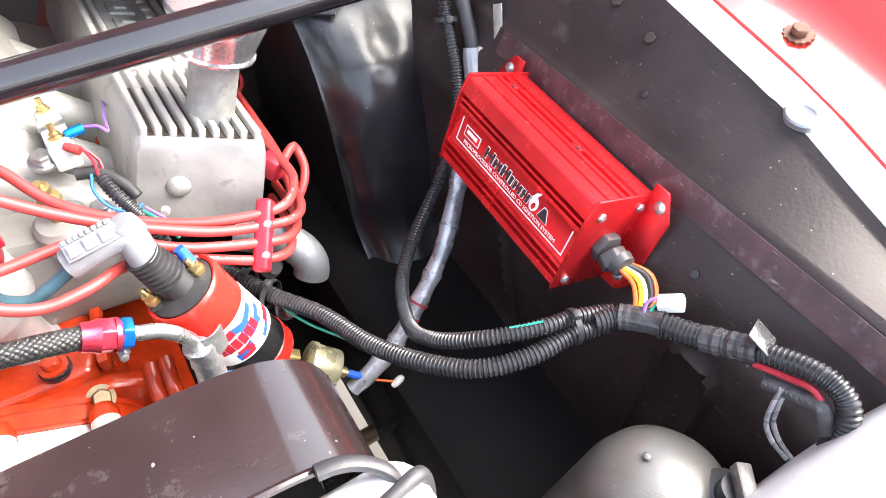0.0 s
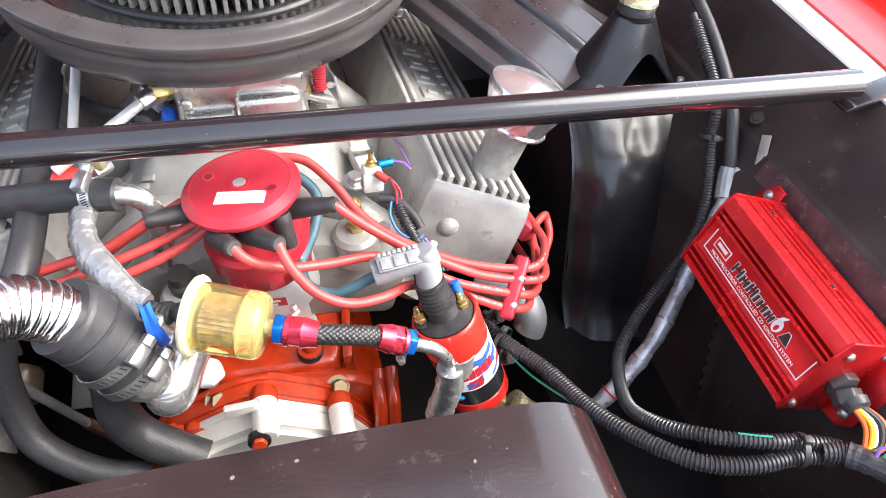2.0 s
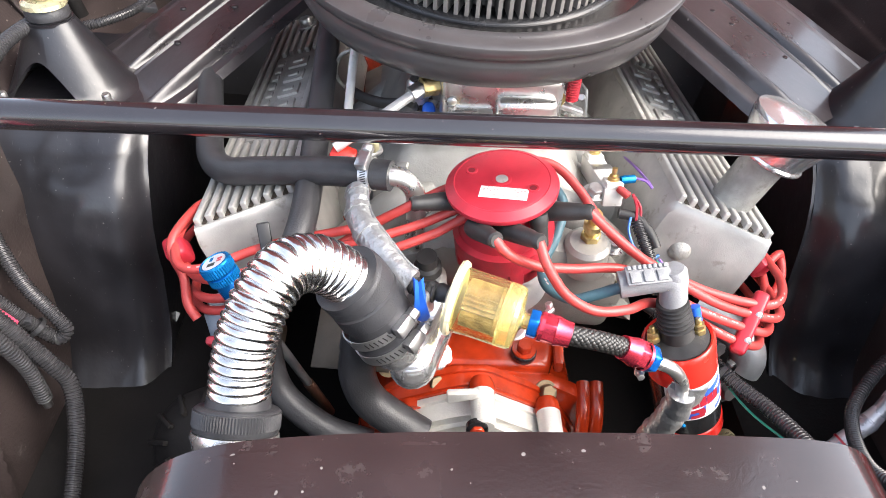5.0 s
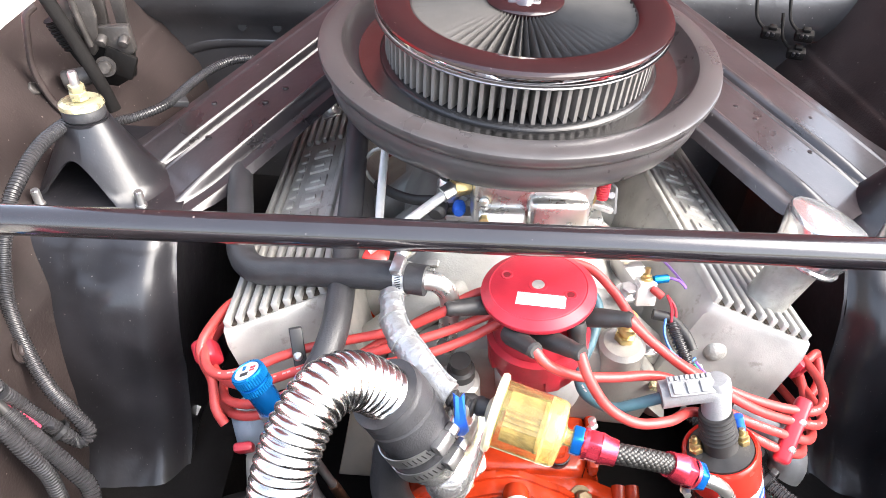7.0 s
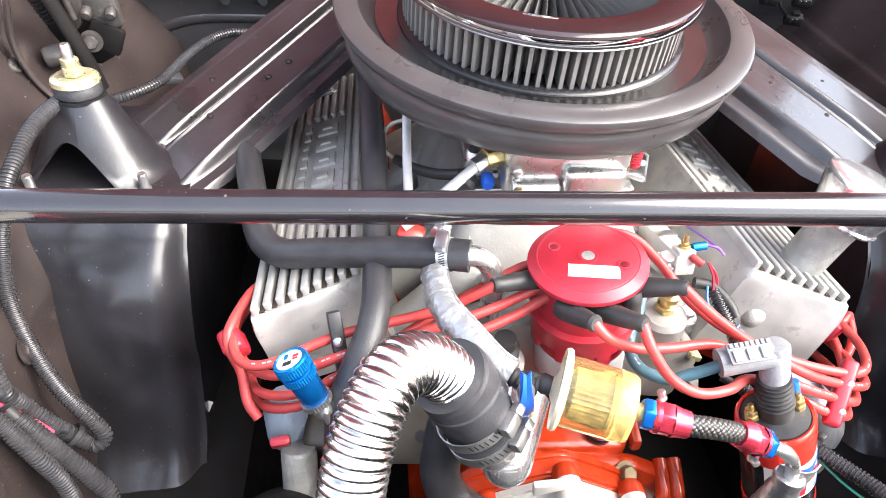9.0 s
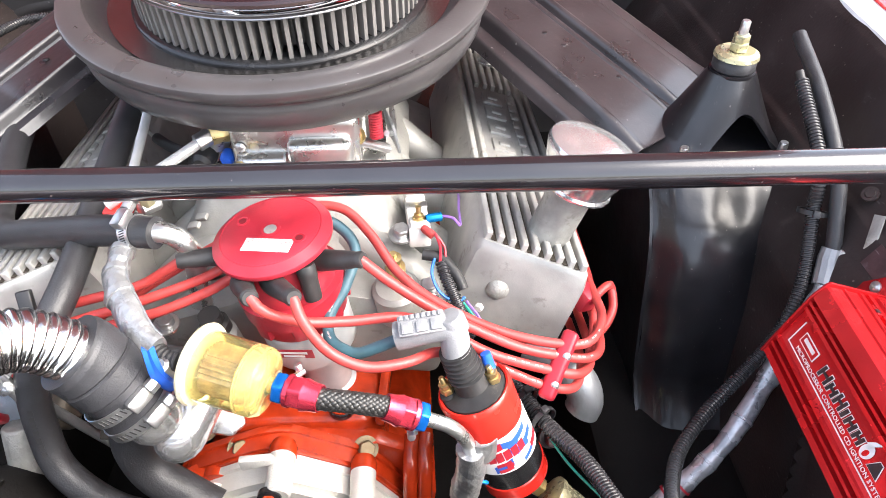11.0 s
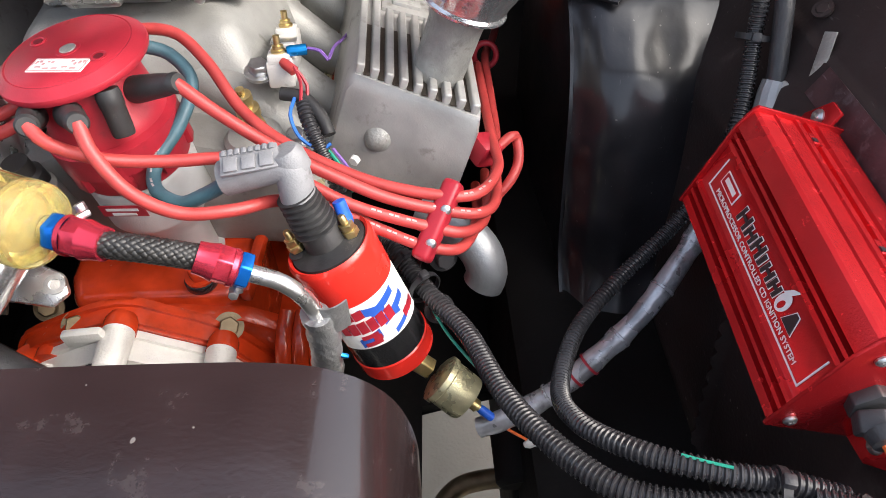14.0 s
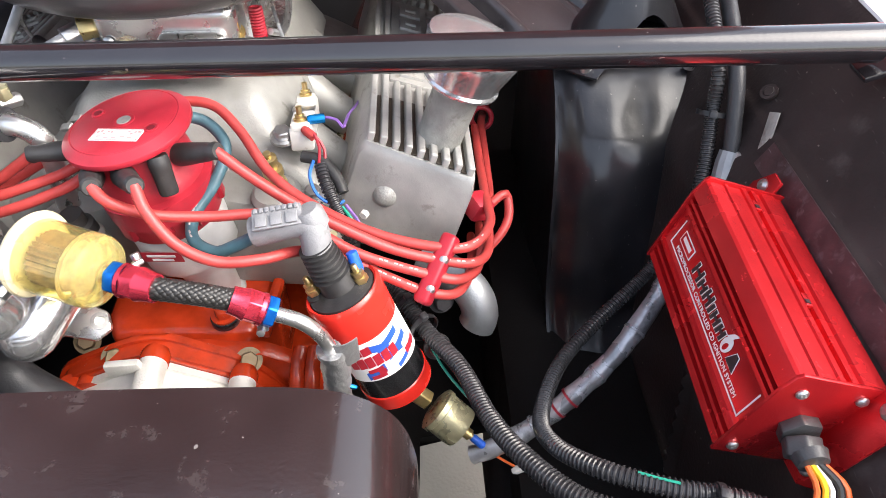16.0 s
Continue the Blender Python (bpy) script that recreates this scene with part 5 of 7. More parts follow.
def wrap(a0, a1, h0, h1, r, steps=14, shear=0.0):
    """A patch of label that lies round the coil."""
    return sheet(lambda u, v: mc @ Vector((r * math.cos(radians(a0 + (a1 - a0) * u)), r * math.sin(radians(a0 + (a1 - a0) * u)), h0 + (h1 - h0) * v + shear * u)), steps, 3, -0.0002)


def facing(p):
    d = (mc.inverted() @ Vector(p))
    return math.degrees(math.atan2(d.y, d.x))


A = facing((0.20, -0.36, 1.2))
S = 1 if mc.to_3x3() @ Vector((math.cos(radians(A + 60)), math.sin(radians(A + 60)), 0)) @ Vector((1, 0, 0)) > 0 else -1
lab = part("label", wrap(A - 72, A + 72, 0.030, 0.070, RC + 0.0006, 30), LABEL_WHITE, can, "white label with red and blue shapes")
# blue lightning strokes behind, red bars over them, in place of the printed brand
for a0, a1, h0, h1, sh_, mat in ((-8, 34, 0.046, 0.051, -0.006, LABEL_BLUE), (-20, 12, 0.052, 0.058, 0.006, LABEL_BLUE), (2, 46, 0.056, 0.061, -0.007, LABEL_BLUE), (-6, 30, 0.064, 0.068, 0.005, LABEL_BLUE), (-40, -8, 0.068, 0.075, -0.005, LABEL_BLUE), (10, 44, 0.072, 0.075, -0.005, LABEL_BLUE)):
    lo_, hi_ = sorted((A + S * a0, A + S * a1))
    part("printed_stroke", wrap(lo_, hi_, h0 - 0.0125, h1 - 0.0115, RC + 0.0009, 8, sh_ * S), mat, lab)
red_bars = [(-58 + 15 * k, -46 + 15 * k, 0.0455, 0.0525) for k in range(3)]
red_bars += [(-56 + 13 * k, -46 + 13 * k, 0.0555, 0.0655) for k in range(6)]
red_bars += [(-34, -12, 0.0685, 0.0715), (-20, -10, 0.0715, 0.0755), (-34, -12, 0.0755, 0.0785)]
red_bars += [(32 + 10 * k, 40 + 10 * k, 0.0695, 0.0745) for k in range(3)]
for a0, a1, h0, h1 in red_bars:
    lo_, hi_ = sorted((A + S * a0, A + S * a1))
    part("printed_bar", wrap(lo_ - 0.8, hi_ + 0.8, h0 - 0.0118, h1 - 0.0112, RC + 0.0012, 4, -0.0008 * S), CAP_RED, lab)
top = part("top_cap", lathe([(RC - 0.003, 0.0), (RC - 0.0035, -0.003), (0.014, -0.006), (0.0125, -0.020), (0.011, -0.022), (0, -0.022)], mc, 40), BOOT, coil, "black moulded coil top")
for p in ((0.133, -0.0835, 0.803), (0.168, -0.0825, 0.813)):
    q = Vector(p)
    mp = axis(q - (C0 - C1).normalized() * 0.006, q + (C0 - C1).normalized() * 0.02)
    post = lathe([(0.0075, 0), (0.0075, 0.004), (0.0045, 0.005), (0.0045, 0.008), (0, 0.008)], mp, 20)
    tp = part("terminal_base", post, BOOT, top)
    part("terminal_nut", prism(hexagon(0.0058), mp, 0.006, 0.011, 0.0006, prism(hexagon(0.005), mp, 0.011, 0.016, 0.0006)), BRASS, top, "brass terminal nut")
    part("terminal_stud", lathe([(0.0025, 0.015), (0.0025, 0.021), (0.0018, 0.022), (0, 0.022)], mp, 10), BRASS, top)
part("blue_connector", lathe([(0.004, 0), (0.0045, 0.004), (0.0042, 0.016), (0, 0.017)], axis((0.166, -0.078, 0.818), (0.160, -0.070, 0.836)), 14), BLUE, top, "blue crimp connector")
bt = thing("coil_boot", (0.146, -0.074, 0.825), "grey right-angle coil boot with black bellows", "coil boot")
up = (C0 - C1).normalized()
path = [C0 + up * (0.018 + 0.0044 * 0.25 * k) for k in range(25)]
part("bellows", sweep(bmesh.new(), path, [0.0148 - 0.00010 * k - (0.0, 0.0, 0.0024, 0.0024)[k % 4] for k in range(25)], 28), BOOT, bt, "black rubber bellows")
E0, E1, E2 = C0 + up * 0.040, Vector((0.137, -0.068, 0.862)), Vector((0.096, -0.068, 0.851))
part("elbow", sweep(bmesh.new(), spline([E0, E0.lerp(E1, 0.6), E1.lerp(E0, 0.15) + Vector((-0.002, 0, 0)), E1.lerp(E2, 0.3), E2], 0.003), 0.0108, 24), GREY_BOOT, bt)
part("elbow_knob", lathe([(0.0105, 0.0), (0.0105, 0.011), (0.008, 0.0145), (0, 0.0155)], axis(E1 - up * 0.006, E1 + up * 0.02), 24), GREY_BOOT, bt)
mid = (E1 + E2) / 2
along_boot = (E2 - E1).normalized()
plate_m = upright(mid + Vector((-0.002, -0.003, 0.0102)), Vector((-0.1, -0.42, 1)), -along_boot)
part("raised_plate", box(plate_m, 0.034, 0.016, 0.0024, 0.0008), GREY_BOOT, bt)
for k in range(3):
    part("raised_mark", box(plate_m @ pose(-0.0105 + 0.0105 * k, -0.0022, 0.0018), 0.0080, 0.0088, 0.0022, 0.0006), GREY_BOOT, bt)
for k in range(8):
    part("raised_mark", box(plate_m @ pose(-0.0140 + 0.0040 * k, 0.0058, 0.0017), 0.0028, 0.0036, 0.0020, 0.0004), GREY_BOOT, bt)



# ---- fuel filter and feed ----
F_A, F_B = Vector((-0.0345, -0.0980, 0.866)), Vector((0.0185, -0.118, 0.863))
ff = thing("fuel_filter", (-0.01, -0.107, 0.84), "amber see-through fuel filter with pleated paper inside", "fuel filter")
mf = axis(F_A, F_B)
FLEN = (F_B - F_A).length
shell = part("bowl", lathe([(0.0245, 0.003), (0.0246, 0.004), (0.0241, 0.036), (0.0229, 0.036), (0.0233, 0.004), (0.0245, 0.003)], mf, 48, cap=False), AMBER, ff, "clear amber plastic bowl")
shoulder = part("bowl_end", lathe([(0.0200, 0.0362), (0.0241, 0.0362), (0.0243, 0.0375), (0.0238, 0.0455), (0.0222, 0.0485), (0.019, 0.0495), (0.0085, 0.0505), (0.0062, 0.052), (0.0058, FLEN), (0.0048, FLEN), (0.0050, 0.050), (0.018, 0.048), (0.0218, 0.045), (0.0222, 0.038), (0.0200, 0.0362)], mf, 48, cap=False), SHOULDER, ff, "cloudy amber shoulder of the bowl")
shell.visible_shadow = False
shoulder.visible_shadow = False
part("end_flange", lathe([(0.0, -0.006), (0.006, -0.006), (0.012, -0.0025), (0.0278, -0.0015), (0.0288, 0.0008), (0.0278, 0.003), (0.0246, 0.004), (0, 0.004)], mf, 48), MILKY, ff, "milky plastic end flange")
bm = bmesh.new()
n = 60
ra = [[bm.verts.new(mf @ Vector(((0.0180 if k % 2 else 0.0154) * math.cos(2 * math.pi * k / n), (0.0180 if k % 2 else 0.0154) * math.sin(2 * math.pi * k / n), h))) for k in range(n)] for h in (0.0085, 0.0335)]
for k in range(n):
    bm.faces.new((ra[0][k], ra[0][(k + 1) % n], ra[1][(k + 1) % n], ra[1][k]))
lathe([(0.0184, 0.0330), (0.0184, 0.0350), (0.0172, 0.0362), (0, 0.0362)], mf, 36, bm)
part("pleated_paper", bm, PAPER, ff, "brown pleated filter paper", angle=20)

fh = thing("fuel_hose", (0.06, -0.125, 0.85), "black braided fuel hose with red and blue fittings", "fuel hose")


def fitting(a, b, parent, flip=False):
    """A red and blue anodised hose end from a to b; the blue nut at a, or at b when flipped."""
    m = axis(b, a) if flip else axis(a, b)
    ln = (Vector(b) - Vector(a)).length
    nut = part("hose_nut", prism(hexagon(0.0112), m, 0.0, ln * 0.24, 0.0012), ANO_BLUE, parent, "blue anodised nut")
    s = lathe([(0.0095, ln * 0.22), (0.0112, ln * 0.27), (0.0112, ln * 0.36)], m, 24, cap=False)
    prism(hexagon(0.0116), m, ln * 0.34, ln * 0.66, 0.001, s)
    lathe([(0.0112, ln * 0.64), (0.0098, ln * 0.80), (0.0092, ln), (0.0070, ln), (0.0070, ln * 0.8)], m, 28, s, cap=False)
    part("hose_socket", s, ANO_RED, parent, "pink-red anodised socket")
    return nut


H0, H1, H2, H3 = (0.0175, -0.118, 0.8630), (0.047, -0.1275, 0.861), (0.088, -0.1245, 0.845), (0.1145, -0.1255, 0.8310)
fitting(H0, H1, fh)
fitting(H2, H3, fh, True)
hp = spline([(0.040, -0.126, 0.862), H1, (0.068, -0.1272, 0.855), H2, (0.096, -0.1245, 0.842)], 0.0018)
braid = part("hose", sweep(bmesh.new(), hp, 0.0066, 20), BRAID, fh)
bm = bmesh.new()
fine = even([(0.040, -0.126, 0.862), H1, (0.068, -0.1272, 0.855), H2, (0.096, -0.1245, 0.842)], 0.0009)
up0 = Vector((0, 0, 1))
PITCH = 0.125  # turn of a strand for each step along the hose
for hand in (1, -1):
    for s in range(10):
        rows = []
        for i, c in enumerate(fine):
            d = (fine[min(i + 1, len(fine) - 1)] - fine[max(i - 1, 0)]).normalized()
            u = (up0 - d * up0.dot(d)).normalized()
            v = d.cross(u)
            a = hand * i * PITCH + 2 * math.pi * s / 10
            out = u * math.cos(a) + v * math.sin(a)
            run = (d * 0.0009 + d.cross(out) * (hand * PITCH * 0.0068)).normalized()
            flat = run.cross(out)
            r = 0.0068 + hand * 0.00045 * math.cos(10 * i * PITCH)
            rows.append([bm.verts.new(c + out * (r + h) + flat * w) for w, h in ((-0.00165, -0.0003), (-0.0009, 0.00025), (0.0, 0.0004), (0.0009, 0.00025), (0.00165, -0.0003))])
        for p, q in zip(rows, rows[1:]):
            for k in range(4):
                bm.faces.new((p[k], p[k + 1], q[k + 1], q[k]))
tagged(part("braid", bm, BRAID, fh, "woven black braid"), kind="stuff")
for p, q in (((0.0330, -0.1095, 0.8690), (-0.3, 0.35, 0.9)), ((0.1045, -0.1320, 0.8225), (0.1, -1.0, 0.25))):
    m = axis(p, Vector(p) + Vector(q))
    b = prism(hexagon(0.0030), m, 0, 0.0045, 0.0004)
    box(m @ pose(0.001, 0, -0.002), 0.0075, 0.0048, 0.0036, 0.001, b)
    part("clamp_screw", b, STEEL, fh, "small steel clamp screw")
pipe = thing("fuel_pipe", (0.146, -0.128, 0.70), "bent silver fuel pipe in a ragged foil sleeve", "fuel pipe")
part("pipe", tube([(0.108, -0.125, 0.834), (0.116, -0.1258, 0.830), (0.131, -0.1275, 0.823), (0.1425, -0.1285, 0.807), (0.147, -0.1285, 0.785), (0.147, -0.1275, 0.74)], 0.0052, 16), MACHINED, pipe)
sl = spline([(0.1455, -0.129, 0.794), (0.1475, -0.1285, 0.775), (0.1460, -0.126, 0.748), (0.142, -0.12, 0.71)], 0.004)
part("foil_sleeve", sweep(bmesh.new(), sl, [0.0090 + 0.0030 * noise.noise((i * 0.9, 3.1, 0.0)) for i in range(len(sl))], 16, squash=1.25), FOIL, pipe, "crumpled foil heat sleeve")
part("foil_flap", sheet(lambda u, v: (0.139 + 0.026 * u, -0.122 - 0.010 * math.sin(2.6 * u), 0.800 - 0.024 * v + 0.005 * u), 8, 6, 0.0012), FOIL, pipe)
part("blue_tie", box(pose(0.156, -0.131, 0.752, 20, 30, 0), 0.010, 0.003, 0.005, 0.001), SKY_BLUE, pipe, "blue plastic tie end")

# ---- thermostat housing, bypass and hoses ----
th = thing("thermostat_housing", (-0.07, -0.09, 0.74), "polished chrome water neck with rubber hose and steel clamps", "thermostat housing")
T_A, T_B = Vector((-0.0735, -0.107, 0.813)), Vector((-0.107, -0.1005, 0.874))
mtb = axis(T_A, T_B)
TL = (T_B - T_A).length
part("neck", lathe([(0.0, -0.019), (0.006, -0.018), (0.0115, -0.0148), (0.016, -0.0098), (0.0186, -0.003), (0.0192, 0.004), (0.0196, 0.052), (0, 0.052)], axis((-0.0645, -0.108, 0.797), (-0.044, -0.060, 0.815)), 44), POLISHED, th, "bright chrome neck")
fl = part("flange", prism([(-0.034, -0.016), (0.012, -0.012), (0.020, 0.0), (0.012, 0.012), (-0.034, 0.02)], pose(-0.048, -0.072, 0.766, 28, 14, -10), -0.007, 0.0, 0.003), MACHINED, th, "cast flange with socket bolts")
part("flange_bolt", lathe([(0.0068, 0), (0.0068, 0.006), (0.0038, 0.006), (0.0036, 0.002), (0, 0.002)], pose(-0.039, -0.069, 0.762, 28, 14, 0), 20), STEEL, fl)
part("neck_outlet", lathe([(0.0, -0.006), (0.0165, -0.003), (0.0200, 0.004), (0.0205, 0.02), (0, 0.02)], mtb, 40), POLISHED, th)
sleeve = even([T_A.lerp(T_B, 0.24), T_A.lerp(T_B, 0.36), (-0.0885, -0.1035, 0.846), (-0.0965, -0.102, 0.862), (-0.106, -0.1003, 0.8785), (-0.1125, -0.1016, 0.8885)], 0.0015)
count = len(sleeve)
radii = [0.0262 if k / count > 0.93 else (0.0254 if 0.66 < k / count < 0.70 else (0.0270 if k / count > 0.48 else 0.0252)) for k in range(count)]
part("rubber_sleeve", sweep(bmesh.new(), sleeve, radii, 44), RUBBER, th, "black rubber sleeve with ribbed cuff")
for k, r in ((0.0215, 0.0256), (0.0385, 0.0258)):
    c = T_A.lerp(T_B, k / TL)
    clamp_band(c, c + (T_B - T_A), r, 0.009, th, (0.75, -0.6, 0.35))
rb = thing("chrome_hose", (-0.175, -0.178, 0.80), "bright chrome corrugated radiator hose with black rubber ends", "radiator hose")
cp = [(-0.104, -0.100, 0.876), (-0.112, -0.1015, 0.888), (-0.122, -0.104, 0.900), (-0.134, -0.110, 0.911), (-0.147, -0.122, 0.917), (-0.158, -0.139, 0.912), (-0.167, -0.156, 0.897), (-0.1720, -0.170, 0.878), (-0.1742, -0.1815, 0.860), (-0.1750, -0.186, 0.853)]
path = even(cp, 0.0006)
radii = [0.0176 + 0.0024 * abs(math.sin(math.pi * i * 0.0006 / 0.0058)) ** 0.7 for i in range(len(path))]
part("corrugated_tube", sweep(bmesh.new(), path, radii, 36), HOSE_CHROME, rb)
c0, c1 = Vector((-0.1744, -0.1820, 0.859)), Vector((-0.1760, -0.2005, 0.842))
cuff = part("lower_cuff", lathe([(0.0180, -0.0035), (0.0196, -0.0030), (0.0202, 0.0), (0.0206, 0.0045), (0.0255, 0.0050), (0.0266, 0.0060), (0.0270, 0.018), (0.0262, 0.020), (0.022, 0.020)], axis(c0, c1), 60, cap=False), RUBBER, rb, "ribbed black rubber cuff")
part("cuff_ribs", prism([((0.0276 if k % 2 else 0.0270) * math.cos(math.pi * k / 90), (0.0276 if k % 2 else 0.0270) * math.sin(math.pi * k / 90)) for k in range(180)], axis(c0, c1), 0.0070, 0.0165, 0.0), RUBBER, cuff)
part("inlet_pipe", lathe([(0.020, 0.0200), (0.0272, 0.0205), (0.0278, 0.024), (0.0262, 0.028), (0.0245, 0.034), (0.0245, 0.10), (0, 0.10)], axis(c0, c1), 36), MACHINED, rb, "silver radiator inlet")

hh = thing("heater_hose", (-0.2, 0.05, 0.85), "grey-black rubber heater hose across the valve cover", "hose")
part("hose", tube([(-0.085, 0.010, 0.8925), (-0.109, 0.017, 0.890), (-0.148, 0.031, 0.880), (-0.201, 0.050, 0.864), (-0.236, 0.064, 0.853), (-0.257, 0.092, 0.850), (-0.270, 0.150, 0.855), (-0.285, 0.226, 0.862), (-0.305, 0.345, 0.858), (-0.31, 0.5, 0.85)], 0.0128, 20), RUBBER, hh)
clamp_band((-0.103, 0.0148, 0.8905), (-0.130, 0.0240, 0.885), 0.0130, 0.009, hh, (0, -0.3, 1))
part("steel_pipe", tube([(-0.095, 0.013, 0.892), (-0.078, 0.012, 0.890), (-0.067, 0.012, 0.878), (-0.064, 0.010, 0.860), (-0.066, 0.004, 0.82)], 0.0085, 18), MACHINED, hh, "satin alloy pipe stub")
ch = thing("coolant_hose", (-0.16, 0.1, 0.86), "long grey-black coolant hose along the valve cover", "hose")
part("hose", tube([(-0.168, 0.42, 0.90), (-0.160, 0.25, 0.899), (-0.157, 0.133, 0.884), (-0.156, 0.02, 0.866), (-0.160, -0.025, 0.855), (-0.172, -0.050, 0.838), (-0.183, -0.062, 0.81), (-0.186, -0.075, 0.77), (-0.176, -0.093, 0.735), (-0.140, -0.112, 0.712), (-0.10, -0.12, 0.70)], 0.0118, 20), RUBBER, ch)
run = even([(-0.183, -0.062, 0.81), (-0.186, -0.075, 0.77), (-0.176, -0.093, 0.735), (-0.140, -0.112, 0.712)], 0.007)
for k in range(3, 10):
    d = (run[k + 1] - run[k]).normalized()
    out = (Vector((0.15, -0.75, 0.6)) - d * Vector((0.15, -0.75, 0.6)).dot(d)).normalized()
    part("printed_bar", box(upright(run[k] + out * 0.0117, out, d), 0.0042, 0.0036, 0.0005), BOOT, ch)
bh = thing("bypass_hose", (-0.104, -0.082, 0.812), "short curved black bypass hose with a moulded end", "hose")
part("hose", tube([(-0.104, -0.082, 0.812), (-0.108, -0.088, 0.79), (-0.110, -0.095, 0.765), (-0.100, -0.103, 0.74), (-0.074, -0.113, 0.722), (-0.055, -0.12, 0.712)], 0.0155, 20), RUBBER, bh)
part("moulded_end", tube([(-0.104, -0.082, 0.813), (-0.106, -0.085, 0.803), (-0.108, -0.088, 0.792)], 0.0162, 20), RUBBER, bh)
fs = thing("foil_sleeved_hose", (-0.1, -0.03, 0.86), "hose wrapped in crumpled silver foil sleeve", "hose")
fp = spline([(-0.112, 0.034, 0.884), (-0.112, -0.006, 0.880), (-0.108, -0.030, 0.878), (-0.094, -0.054, 0.875), (-0.078, -0.078, 0.871), (-0.066, -0.088, 0.869)], 0.003)
part("sleeve", sweep(bmesh.new(), fp, [0.0110 + 0.0012 * noise.noise((i * 0.8, 0.3, 0.7)) - (0.0020 if 14 < i < 17 else 0) for i in range(len(fp))], 18, squash=0.72), FOIL, fs, angle=30)
part("seam", sweep(bmesh.new(), [p + Vector((0.0085, 0.004, 0.006)) for p in fp[2:-2]], 0.0016, 6, squash=0.5), FOIL, fs)
for k in (9, 16, 24):
    part("tape_band", sweep(bmesh.new(), fp[k:k + 3], 0.0124, 10, squash=0.75), FOIL, fs)
part("frayed_end", corrugated([(-0.068, -0.0865, 0.869), (-0.058, -0.0935, 0.868), (-0.049, -0.097, 0.868)], 0.0072, 0.004, 0.001, 12), BOOT, fs)
pc = thing("petcock", (-0.057, -0.098, 0.86), "blue handled drain tap on a black fitting", "tap")
part("stem", lathe([(0.006, 0), (0.006, 0.02), (0.004, 0.022), (0, 0.022)], axis((-0.055, -0.095, 0.853), (-0.060, -0.104, 0.875)), 16), STEEL, pc)
part("handle", sheet(lambda u, v: (-0.064 + 0.008 * u + 0.004 * (v - 0.5), -0.102 - 0.004 * math.sin(3.1 * v), 0.888 - 0.036 * v + 0.003 * math.cos(6 * u)), 6, 10, 0.0045), BLUE, pc, "blue plastic lever")
part("barb", lathe([(0.0065, 0), (0.0075, 0.006), (0.006, 0.009), (0.0072, 0.012), (0.005, 0.020), (0, 0.02)], axis((-0.0395, -0.0955, 0.866), (-0.058, -0.0895, 0.868)), 18), BOOT, pc)
red = thing("red_clip", (-0.128, 0.055, 0.875), "small red plastic cap beside the heater hose", "clip")
part("cap", box(pose(-0.128, 0.050, 0.884, 20, 10, -15), 0.022, 0.016, 0.008, 0.003), COIL_RED, red)
wv = thing("water_valve", (-0.10, 0.05, 0.86), "small plated brass valve beside the carburettor", "valve")
part("valve_body", prism(hexagon(0.0060), axis((-0.108, 0.045, 0.888), (-0.098, 0.06, 0.884)), 0, 0.018, 0.001), STEEL, wv)
part("valve_nut", prism(hexagon(0.0065), pose(-0.103, 0.050, 0.89), 0, 0.010, 0.0008), CADMIUM, wv)

# ---- left side sender with blue cap ----
bs = thing("filler_cap", (-0.20, -0.075, 0.80), "light blue anodised cap bottle on a steel fitting", "filler cap")
b0, b1 = Vector((-0.202, -0.066, 0.824)), Vector((-0.219, -0.060, 0.862))
mb = axis(b0, b1)
part("barrel", lathe([(0.0, 0.0), (0.0098, 0.0), (0.0104, 0.001), (0.0106, 0.022), (0.0102, 0.023)], mb, 36), ANO_CYAN, bs)


def knurl(h0, h1, r):
    """A band of fine teeth round the cap."""
    poly = [((r + (0.0004 if k % 2 else -0.0002)) * math.cos(math.pi * k / 40), (r + (0.0004 if k % 2 else -0.0002)) * math.sin(math.pi * k / 40)) for k in range(80)]
    return prism(poly, mb, h0, h1, 0.0)


part("knurled_band", knurl(0.0225, 0.0285, 0.0122), SKY_BLUE, bs, "knurled light blue band")
part("groove", lathe([(0.0112, 0.0280), (0.0112, 0.0320)], mb, 32, cap=False), ANO_CYAN, bs)
part("knurled_cap", knurl(0.0315, 0.0385, 0.0128), SKY_BLUE, bs, "knurled light blue cap")
part("cap_rim", lathe([(0.0128, 0.0380), (0.0124, 0.0400), (0.0108, 0.0404), (0.0102, 0.0394), (0.0, 0.0394)], mb, 36), SKY_BLUE, bs)
part("cap_label", lathe([(0.0098, 0.0392), (0.0098, 0.0399), (0, 0.0400)], mb, 32), SATIN_ALLOY, bs, "round silver label with small red and dark marks")
for dx, dy, w, h, mat in ((-0.004, 0.0035, 0.0022, 0.0042, CAP_RED), (-0.0012, 0.0045, 0.0016, 0.0036, CAP_RED), (0.0038, 0.0, 0.0036, 0.0062, INK), (-0.0025, -0.004, 0.0046, 0.0026, SKY_BLUE)):
    part("label_mark", box(mb @ pose(dx, dy, 0.0401, 0, 0, 20), w, h, 0.0003), mat, bs)
part("collar", prism([((0.0118 if k % 2 else 0.0112) * math.cos(math.pi * k / 32), (0.0118 if k % 2 else 0.0112) * math.sin(math.pi * k / 32)) for k in range(64)], mb, -0.0045, 0.0005, 0.0), STEEL, bs, "knurled steel collar")
